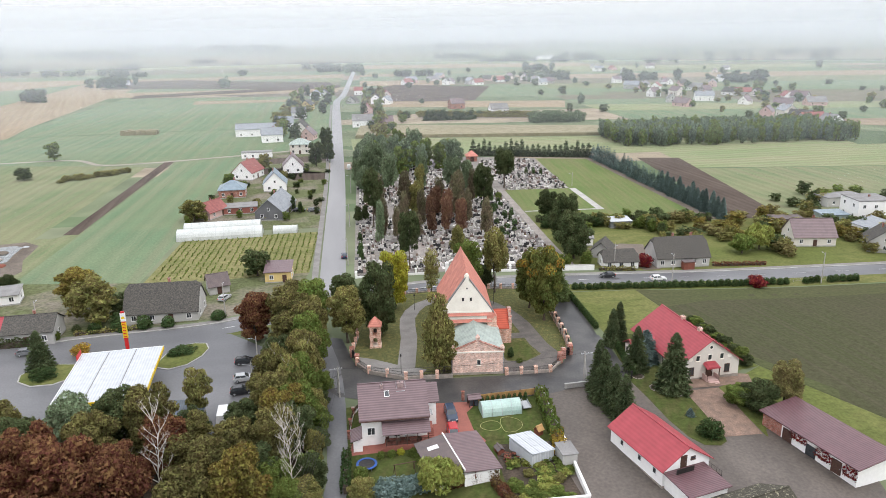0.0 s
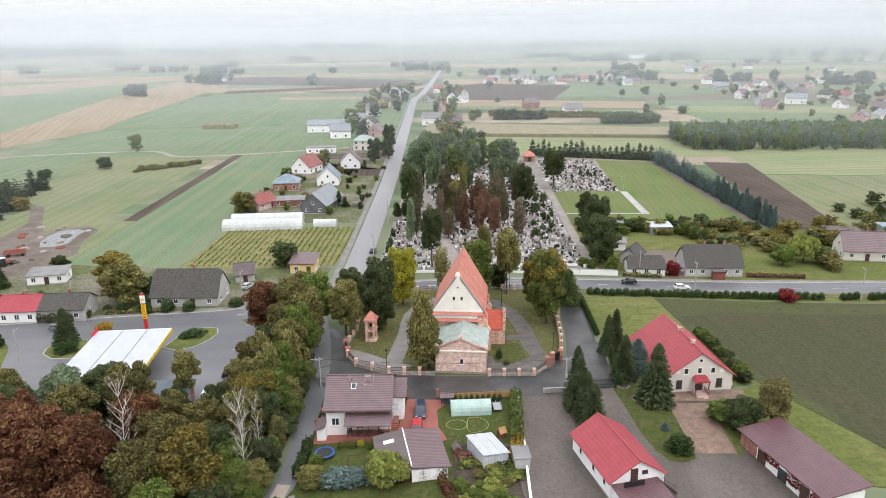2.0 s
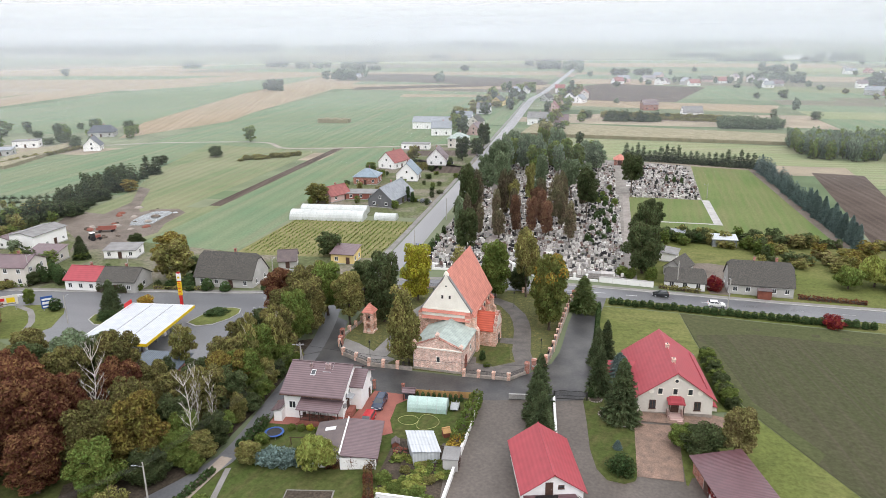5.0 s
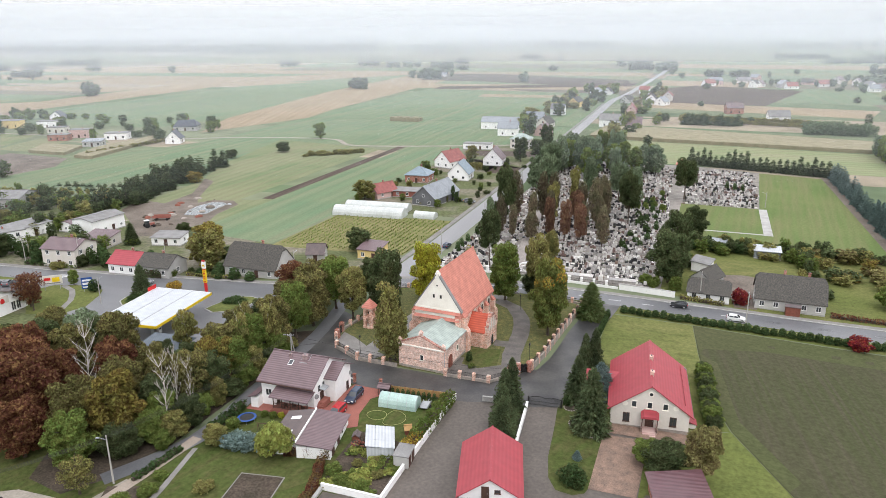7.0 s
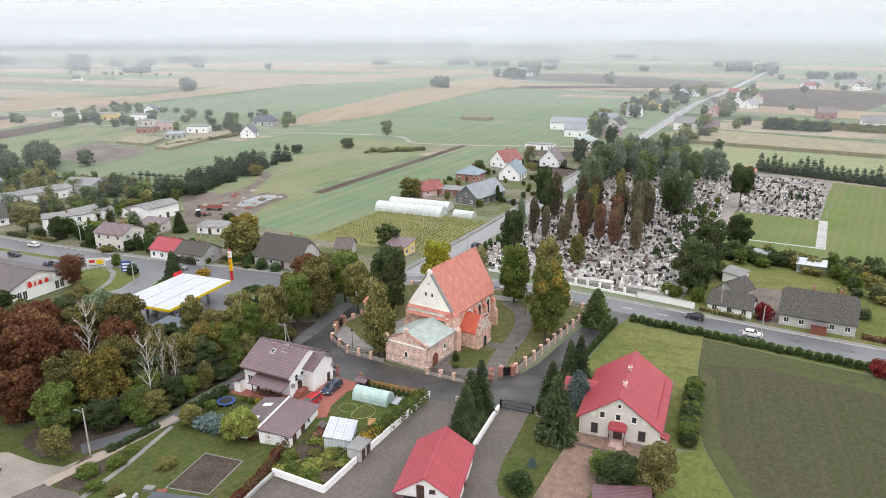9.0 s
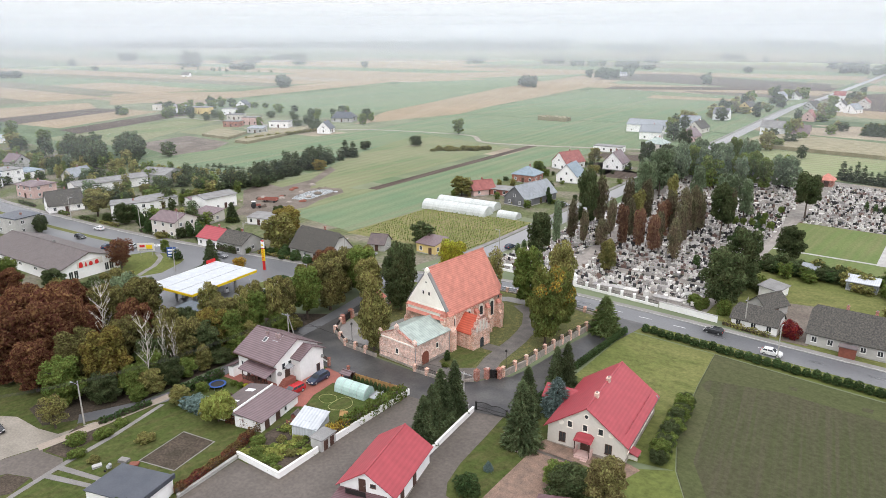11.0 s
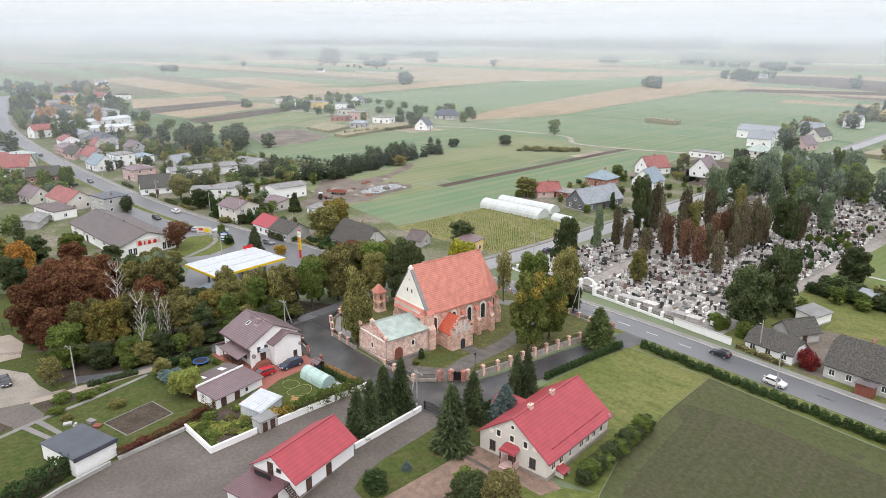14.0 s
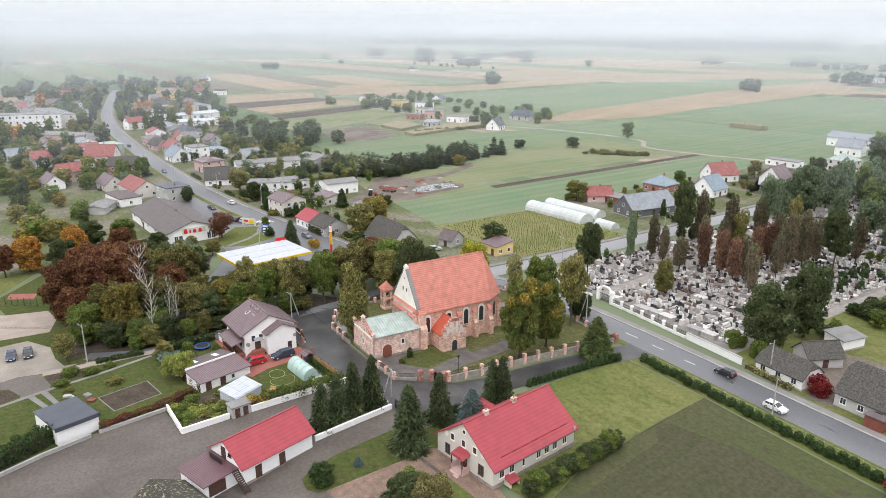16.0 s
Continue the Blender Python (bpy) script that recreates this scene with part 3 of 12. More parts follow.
def patch(name, poly, mat, dz, label="", category="", kind="structure", thick=0.0):
    """A piece of ground laid over the land; thick gives it an upstanding edge."""
    bm = bmesh.new()
    f = bm.faces.new([bm.verts.new((x, y, 0)) for x, y in poly])
    f.normal_update()
    if f.normal.z < 0:
        f.normal_flip()
    bmesh.ops.triangulate(bm, faces=bm.faces[:])
    for axis, lo, hi in ((0, -84, 126), (1, 12, 222)):
        a, b = min(p[axis] for p in poly), max(p[axis] for p in poly)
        c = lo
        while c <= hi:
            if a < c < b:
                no, co = [0, 0, 0], [0, 0, 0]
                no[axis], co[axis] = 1, c
                bmesh.ops.bisect_plane(bm, geom=bm.verts[:] + bm.edges[:] + bm.faces[:], plane_co=co, plane_no=no)
            c += GRID
    if thick:
        edge = [e for e in bm.edges if len(e.link_faces) == 1]
        out = bmesh.ops.extrude_edge_only(bm, edges=edge)["geom"]
        low = {v for v in out if isinstance(v, bmesh.types.BMVert)}
    else:
        low = set()
    for v in bm.verts:
        v.co.z = H(v.co.x, v.co.y) + (dz - thick if v in low else dz)
    me = bpy.data.meshes.new(name)
    bm.to_mesh(me)
    bm.free()
    me.materials.append(mat)
    return tagged(new(name, me), label, category, "", kind)


def ribbon_line(pts, n=10):
    """A smooth line through the points."""
    out = []
    for i in range(len(pts) - 1):
        p0, p1, p2, p3 = (Vector((*pts[max(0, min(len(pts) - 1, i + k))], 0)) for k in (-1, 0, 1, 2))
        steps = max(1, min(n, int((p2 - p1).length / 4)))
        for s in range(steps):
            t = s / steps
            out.append(0.5 * ((2 * p1) + (p2 - p0) * t + (2 * p0 - 5 * p1 + 4 * p2 - p3) * t * t + (3 * p1 - p0 - 3 * p2 + p3) * t ** 3))
    return out + [Vector((*pts[-1], 0))]


def side_line(line, off):
    out = []
    for i, p in enumerate(line):
        d = (line[min(i + 1, len(line) - 1)] - line[max(i - 1, 0)]).normalized()
        out.append((p.x - d.y * off, p.y + d.x * off))
    return out


def road(name, pts, left, right, mat, dz, label, category="road", thick=0.0):
    """A strip of road along a line, from right metres on one side of it to left on the other."""
    line = ribbon_line(pts)
    a, b = side_line(line, left), side_line(line, right)
    m = Mesh()
    for i in range(len(line) - 1):
        q = [b[i], b[i + 1], a[i + 1], a[i]]
        m.face([(x, y, H(x, y) + dz) for x, y in q])
        if thick:
            for e0, e1 in ((b[i + 1], b[i]), (a[i], a[i + 1])):
                m.face([(*e0, H(*e0) + dz), (*e1, H(*e1) + dz), (*e1, H(*e1) + dz - thick), (*e0, H(*e0) + dz - thick)])
    return tagged(new(name, m.data(name, mat)), label, category, "", "structure")


WINDOW_CACHE = {}


def window(parent, x, y, z, w, h, turn, frame_mat=None, arch=False, name="window", label="", far=False):
    """A framed window on a wall; turn is the way it faces (0: towards -y of its thing)."""
    key = (round(w, 2), round(h, 2), arch, (frame_mat or FRAME).name)
    if key not in WINDOW_CACHE:
        fr, pn = Mesh(), Mesh()
        b = 0.09
        outer = [(-w / 2, 0), (w / 2, 0), (w / 2, h)] + ([(w / 2 * math.cos(a), h + w / 2 * 1.1 * math.sin(a)) for a in (0.5, 1.0, 1.57, 2.1, 2.6)] if arch else []) + [(-w / 2, h)]
        for i in range(len(outer)):
            p, q = outer[i], outer[(i + 1) % len(outer)]
            c = (0, h / 2)
            ip, iq = ((c[0] + (k[0] - c[0]) * (1 - 2 * b / w), c[1] + (k[1] - c[1]) * (1 - 2 * b / h)) for k in (p, q))
            fr.prism([(p[0], -0.06, p[1]), (q[0], -0.06, q[1]), (iq[0], -0.06, iq[1]), (ip[0], -0.06, ip[1])],
                     [(p[0], 0.05, p[1]), (q[0], 0.05, q[1]), (iq[0], 0.05, iq[1]), (ip[0], 0.05, ip[1])])
        if w > 0.9:
            fr.box(-0.035, -0.05, b, 0.035, 0.04, h - b)
        fr.box(-w / 2 - 0.06, -0.14, -0.06, w / 2 + 0.06, 0.02, 0.0)
        pn.face([(p[0] * 0.95, -0.03, p[1] * 0.97 + 0.02) for p in outer])
        WINDOW_CACHE[key] = fr.data("window", frame_mat or FRAME), pn.data("pane", GLASS)
    fr, pn = WINDOW_CACHE[key]
    ob = part(name, pn if far else fr, None, parent, label, pose(x, y, z, 0, 0, turn))
    if not far:
        part("pane", pn, None, ob)
    return ob


def door(parent, x, y, z, w, h, turn, mat=None, name="door", label=""):
    m = Mesh()
    m.box(-w / 2, -0.05, 0, w / 2, 0.03, h)
    for k in (-1, 1):
        m.box(k * w / 2 - 0.06, -0.08, 0, k * w / 2 + 0.06, 0.03, h + 0.06)
    m.box(-w / 2, -0.08, h, w / 2, 0.03, h + 0.06)
    for i in range(1, 4):
        m.box(-w / 2 + 0.08, -0.065, h * i / 4 - 0.02, w / 2 - 0.08, -0.05, h * i / 4 + 0.02)
    ob = part(name, m, mat or DARKWOOD, parent, label, pose(x, y, z, 0, 0, turn))
    hd = Mesh().box(w / 2 - 0.16, -0.13, h * 0.48, w / 2 - 0.1, -0.05, h * 0.52)
    part("handle", hd, GALV, ob)
    return ob


def gable_roof(L, W, eave, ridge, over=0.45, t=0.16, gover=0.35, off=0.0):
    """Two slopes with thickness, ridge along x; off shifts the ridge across."""
    s = (ridge - eave) / (W / 2)
    e = eave - over * s
    m = Mesh()
    for k in (-1, 1):
        prof = [(0, ridge), (k * (W / 2 + over), e), (k * (W / 2 + over), e + t), (0, ridge + t)]
        a = [(-L / 2 - gover, y, z) for y, z in prof]
        b = [(L / 2 + gover, y, z) for y, z in prof]
        m.prism(a, b) if k < 0 else m.prism(b, a)
    m.box(-L / 2 - gover, -0.13, ridge + t - 0.05, L / 2 + gover, 0.13, ridge + t + 0.06)
    return m


def hip_roof(L, W, eave, ridge, run, over=0.45):
    m = Mesh()
    a, b, r = L / 2 + over, W / 2 + over, L / 2 - run
    z = eave - 0.12
    c = [(-a, -b, z), (a, -b, z), (a, b, z), (-a, b, z)]
    R = [(-r, 0, ridge), (r, 0, ridge)]
    m.face([c[0], c[1], R[1], R[0]])
    m.face([c[2], c[3], R[0], R[1]])
    m.face([c[1], c[2], R[1]])
    m.face([c[3], c[0], R[0]])
    m.prism([(x, y, z - 0.18) for x, y, _ in c], c)
    return m


def half_hip_roof(L, W, eave, ridge, drop, over=0.4, t=0.18):
    """A gable roof whose gable tips are cut by small hips."""
    m = Mesh()
    s = (ridge - eave) / (W / 2)
    e = eave - over * s
    a, b = L / 2 + 0.3, W / 2 + over
    zc = ridge - drop
    yc = drop / s
    for k in (-1, 1):
        pts = [(-a, k * b, e), (a, k * b, e), (a, k * yc, zc), (a - drop * 0.7, 0, ridge), (-a + drop * 0.7, 0, ridge), (-a, k * yc, zc)]
        if k > 0:
            pts.reverse()
        m.prism([(x, y, z) for x, y, z in pts], [(x, y, z + t) for x, y, z in pts])
    for k in (-1, 1):
        pts = [(k * a, -yc, zc), (k * a, yc, zc), (k * (a - drop * 0.7), 0, ridge)]
        m.prism(pts, [(x, y, z + t + 0.01) for x, y, z in pts])
    return m


def chimney(parent, x, y, z0, z1, w=0.55, d=0.45, mat=None):
    m = Mesh().box(x - w / 2, y - d / 2, z0, x + w / 2, y + d / 2, z1)
    m.box(x - w / 2 - 0.06, y - d / 2 - 0.06, z1, x + w / 2 + 0.06, y + d / 2 + 0.06, z1 + 0.1)
    ob = part("chimney", m, mat or BRICKRED, parent)
    part("chimney_pot", Mesh().tube((x, y, z1 + 0.1), (x, y, z1 + 0.35), 0.12, 0.1, 8), FELTGREY, ob)
    return ob


def house(x, y, L, W, rot, eave, ridge, wall, roof, label, kind="gable", name="house", wins=(3, 3, 1, 1), storeys=1, chim=1, doors=1,
          run=2.5, group="", category="house", frame_mat=None, ww=1.1, wh=1.25, base=None):
    """A building: ridge along its own x; wins counts the windows on its front (-y), back, left and right sides."""
    far = math.hypot(x - 30, y - 110) > 300
    ob = thing(name, x, y, rot, label, category, group)
    b = Mesh()
    b.box(-L / 2, -W / 2, -0.8, L / 2, W / 2, eave)
    if kind in ("gable", "half"):
        top = ridge if kind == "gable" else ridge - 1.2
        tw = 0 if kind == "gable" else W / 2 * 1.2 / (ridge - eave)
        for k in (-1, 1):
            xx = k * L / 2
            inn = xx - k * 0.3
            g = [(-W / 2, eave), (W / 2, eave), (tw, top), (-tw, top)] if tw else [(-W / 2, eave), (W / 2, eave), (0, top)]
            b.prism([(min(xx, inn), yy, zz) for yy, zz in g], [(max(xx, inn), yy, zz) for yy, zz in g])
    part("wall", b, wall, ob)
    if not far:
        part("plinth", Mesh().box(-L / 2 - 0.04, -W / 2 - 0.04, -0.8, L / 2 + 0.04, W / 2 + 0.04, 0.35), base or CONCRETE, ob)
    if kind == "gable":
        rf = gable_roof(L, W, eave, ridge)
    elif kind == "hip":
        rf = hip_roof(L, W, eave, ridge, run)
    elif kind == "half":
        rf = half_hip_roof(L, W, eave, ridge, 1.2)
    elif kind == "flat":
        rf = Mesh().box(-L / 2 - 0.2, -W / 2 - 0.2, eave, L / 2 + 0.2, W / 2 + 0.2, eave + 0.28)
    else:
        rf = Mesh()
        rf.prism([(-L / 2 - 0.3, -W / 2 - 0.4, eave - 0.05), (L / 2 + 0.3, -W / 2 - 0.4, eave - 0.05), (L / 2 + 0.3, W / 2 + 0.4, ridge), (-L / 2 - 0.3, W / 2 + 0.4, ridge)],
                 [(-L / 2 - 0.3, -W / 2 - 0.4, eave + 0.12), (L / 2 + 0.3, -W / 2 - 0.4, eave + 0.12), (L / 2 + 0.3, W / 2 + 0.4, ridge + 0.17), (-L / 2 - 0.3, W / 2 + 0.4, ridge + 0.17)])
        for k in (-1, 1):
            g = [(-W / 2, eave), (W / 2, eave), (W / 2, ridge - 0.04)]
            b2 = Mesh().prism([(k * L / 2 - 0.15, yy, zz) for yy, zz in g], [(k * L / 2 + 0.15 * (k < 0) - 0.001, yy, zz) for yy, zz in g])
            part("wall", b2, wall, ob)
    rob = part("roof", rf, roof, ob)
    zr = ridge if kind in ("gable", "hip", "half") else eave
    for i in range(chim):
        chimney(rob, (i - (chim - 1) / 2) * L * 0.35 + L * 0.08, W * 0.06, zr - 0.8, zr + 0.85)
    sides = ((wins[0], L, 0, -W / 2), (wins[1], L, 180, W / 2), (wins[2], W, -90, -L / 2), (wins[3], W, 90, L / 2))
    for s, (n, span, turn, off) in enumerate(sides):
        for st in range(storeys):
            z = (eave / storeys) * st + min(1.0, eave / storeys * 0.36)
            if z + wh > eave - 0.15:
                z = eave - wh - 0.2
            for i in range(n):
                p = -span / 2 + span * (i + 0.5) / n
                if doors and st == 0 and s == 0 and i == n // 2:
                    door(ob, p, -W / 2 - 0.02, 0.1, 1.0, 2.05, 0)
                elif s < 2:
                    window(ob, p, off - 0.02 * (1 if s == 0 else -1), z, ww, wh, turn, frame_mat, far=far)
                else:
                    window(ob, off - 0.02 * (1 if s == 2 else -1), p, z, ww, wh, turn, frame_mat, far=far)
    if kind == "gable" and W > 7 and ridge - eave > 2.6:
        for k, turn in ((-1, -90), (1, 90)):
            window(ob, k * (L / 2 + 0.02), 0, eave + 0.35, 0.9, 1.1, turn, frame_mat, far=far)
    return ob


# ---- plants ----
def leaf_cloud(name, lobes, count, size, mat, seed, droop=0.0, inner=0.6, hang=1.0):
    """Many small leaf sprays over the skins of overlapping lobes (x, y, z, rx, ry, rz)."""
    rs = np.random.RandomState(seed)
    lb = np.array(lobes, float)
    area = lb[:, 3] * lb[:, 4] + lb[:, 3] * lb[:, 5]
    pick = rs.choice(len(lb), count, p=area / area.sum())
    d = rs.normal(size=(count, 3))
    d /= np.linalg.norm(d, axis=1)[:, None]
    low = d[:, 2] < -0.45
    d[low, 2] *= 0.45
    rad = inner + (1.06 - inner) * rs.rand(count) ** 0.6
    c = lb[pick, :3] + d * lb[pick, 3:] * rad[:, None]
    nrm = d + rs.normal(size=(count, 3)) * 0.55
    nrm /= np.linalg.norm(nrm, axis=1)[:, None]
    u = np.cross(nrm, rs.normal(size=(count, 3)))
    u /= np.linalg.norm(u, axis=1)[:, None]
    w = np.cross(nrm, u)
    s = size * (0.6 + 0.8 * rs.rand(count))[:, None]
    w *= s * 0.5
    u *= s
    if droop:
        u[:, 2] -= droop * s[:, 0]
    v = np.stack([c - u * 0.8, c + u * 0.5 * hang + w, c + u * 0.7 * hang - w], 1).reshape(-1, 3)
    me = bpy.data.meshes.new(name)
    me.from_pydata(v.tolist(), [], np.arange(count * 3).reshape(-1, 3).tolist())
    me.materials.append(mat)
    return me


def limbs(h, r, seed, top=0.75, n=7, base=0.3, mat=None, radius=None, spread=0.7, twigs=0):
    """A tapered, slightly bent trunk with limbs that fork upwards."""
    rs = random.Random(seed)
    m = Mesh()
    r0 = radius or h * 0.024
    pts = [Vector((0, 0, -0.3))]
    for i in range(1, 6):
        pts.append(Vector((rs.uniform(-1, 1) * h * 0.012 * i, rs.uniform(-1, 1) * h * 0.012 * i, h * top * i / 5)))
    for i in range(5):
        m.tube(pts[i], pts[i + 1], r0 * (1 - i * 0.17), r0 * (1 - (i + 1) * 0.17), 8, cap=i in (0, 4))
    m.tube((0, 0, -0.3), (0, 0, 0.5), r0 * 1.6, r0 * 0.95, 8, cap=False)
    for i in range(n):
        f = base + (top - base) * i / max(1, n - 1)
        k = min(4, int(f / top * 5))
        a = 2.4 * i + rs.uniform(-0.4, 0.4)
        p = pts[k].lerp(pts[k + 1], (f / top * 5) % 1 if k < 4 else 0.6)
        ln = r * spread * rs.uniform(0.75, 1.1)
        q = p + Vector((math.cos(a) * ln * 0.55, math.sin(a) * ln * 0.55, h * 0.09))
        e = q + Vector((math.cos(a + 0.3) * ln * 0.45, math.sin(a + 0.3) * ln * 0.45, h * rs.uniform(0.05, 0.12)))
        m.tube(p, q, r0 * 0.42, r0 * 0.28, 5, cap=False)
        m.tube(q, e, r0 * 0.28, r0 * 0.08, 5, cap=False)
        for j in range(twigs):
            b = q.lerp(e, rs.random())
            g = b + Vector((rs.uniform(-1, 1), rs.uniform(-1, 1), rs.uniform(0.3, 1.3))).normalized() * ln * rs.uniform(0.25, 0.5)
            m.tube(b, g, r0 * 0.14, r0 * 0.03, 4, cap=False)
    return m


def broad_lobes(h, r, seed, low=0.3, n=15, fat=0.42):
    rs = random.Random(seed)
    out = [(0, 0, h * (low + (1 - low) * 0.5), r * 0.62, r * 0.62, h * (1 - low) * 0.4)]
    for i in range(n):
        z = low + (1 - low) * (i + 0.5) / n * 0.93
        t = (z - low) / (1 - low)
        env = math.sin(math.pi * (0.16 + 0.72 * t)) ** 0.8
        a = 2.4 * i + rs.uniform(-0.5, 0.5)
        d = r * env * rs.uniform(0.45, 0.82)
        s = r * fat * rs.uniform(0.7, 1.2)
        out.append((math.cos(a) * d, math.sin(a) * d, h * z, s, s, s * rs.uniform(0.75, 1.1)))
    return out


def column_lobes(h, r, seed, low=0.22, n=14):
    rs = random.Random(seed)
    out = []
    for i in range(n):
        t = i / (n - 1)
        a = rs.uniform(0, 6.28)
        w = r * (0.75 + 0.35 * math.sin(math.pi * min(1, 0.2 + t))) * rs.uniform(0.55, 0.9) * (1 if t < 0.85 else 0.7)
        d = r * 0.35 * rs.random()
        out.append((math.cos(a) * d, math.sin(a) * d, h * (low + (0.95 - low) * t), w, w, h * 0.07 * rs.uniform(0.9, 1.4)))
    return out


def ivy_lobes(h, r, seed, low=0.24):
    """Uneven clumps of ivy up a pollarded trunk, with gaps between them."""
    rs = random.Random(seed)
    out = []
    for i in range(17):
        t = i / 16
        a = 2.4 * i + rs.uniform(-0.6, 0.6)
        d = r * rs.uniform(0.15, 0.6) * (1 - 0.35 * t)
        w = r * rs.uniform(0.36, 0.62) * (1.0 - 0.25 * abs(t - 0.55))
        out.append((math.cos(a) * d, math.sin(a) * d, h * (low + (0.94 - low) * t), w, w, w * rs.uniform(0.8, 1.5)))
    return out


def conifer_mesh(name, h, r, mat, seed, count=6000, size=0.5, low=0.03):
    """Drooping needle sprays on boughs in loose tiers, shorter towards the tip."""
    rs = np.random.RandomState(seed)
    boughs = max(40, count // 24)
    t = np.sort(rs.rand(boughs) ** 1.5)
    r *= 1.12
    ang = np.arange(boughs) * 2.39996 + rs.rand(boughs) * 0.7
    reach = r * (1 - t) ** 0.58 * (0.66 + 0.46 * rs.rand(boughs)) + 0.12
    pick = rs.randint(0, boughs, count)
    f = rs.rand(count) ** 0.55
    a = ang[pick] + rs.normal(size=count) * 0.16 * (1.2 - f)
    rad = reach[pick] * f
    z = h * (low + (0.98 - low) * t[pick]) - rad * 0.22 + rad * f * 0.12 + rs.normal(size=count) * h * 0.008
    c = np.stack([np.cos(a) * rad, np.sin(a) * rad, np.maximum(z, 0.05)], 1)
    u = np.stack([np.cos(a), np.sin(a), -0.35 + 0.5 * rs.rand(count)], 1) + rs.normal(size=(count, 3)) * 0.35
    u /= np.linalg.norm(u, axis=1)[:, None]
    w = np.cross(u, rs.normal(size=(count, 3)) * 0.5 + np.array([0, 0, 1.0]))
    w /= np.linalg.norm(w, axis=1)[:, None]
    s = (size * (0.55 + 0.7 * rs.rand(count)) * (1.15 - 0.6 * t[pick]))[:, None]
    v = np.stack([c - u * s * 0.4 + w * s * 0.3, c + u * s, c - u * s * 0.4 - w * s * 0.3], 1).reshape(-1, 3)
    me = bpy.data.meshes.new(name)
    me.from_pydata(v.tolist(), [], np.arange(count * 3).reshape(-1, 3).tolist())
    me.materials.append(mat)
    return me


PROTO = {}


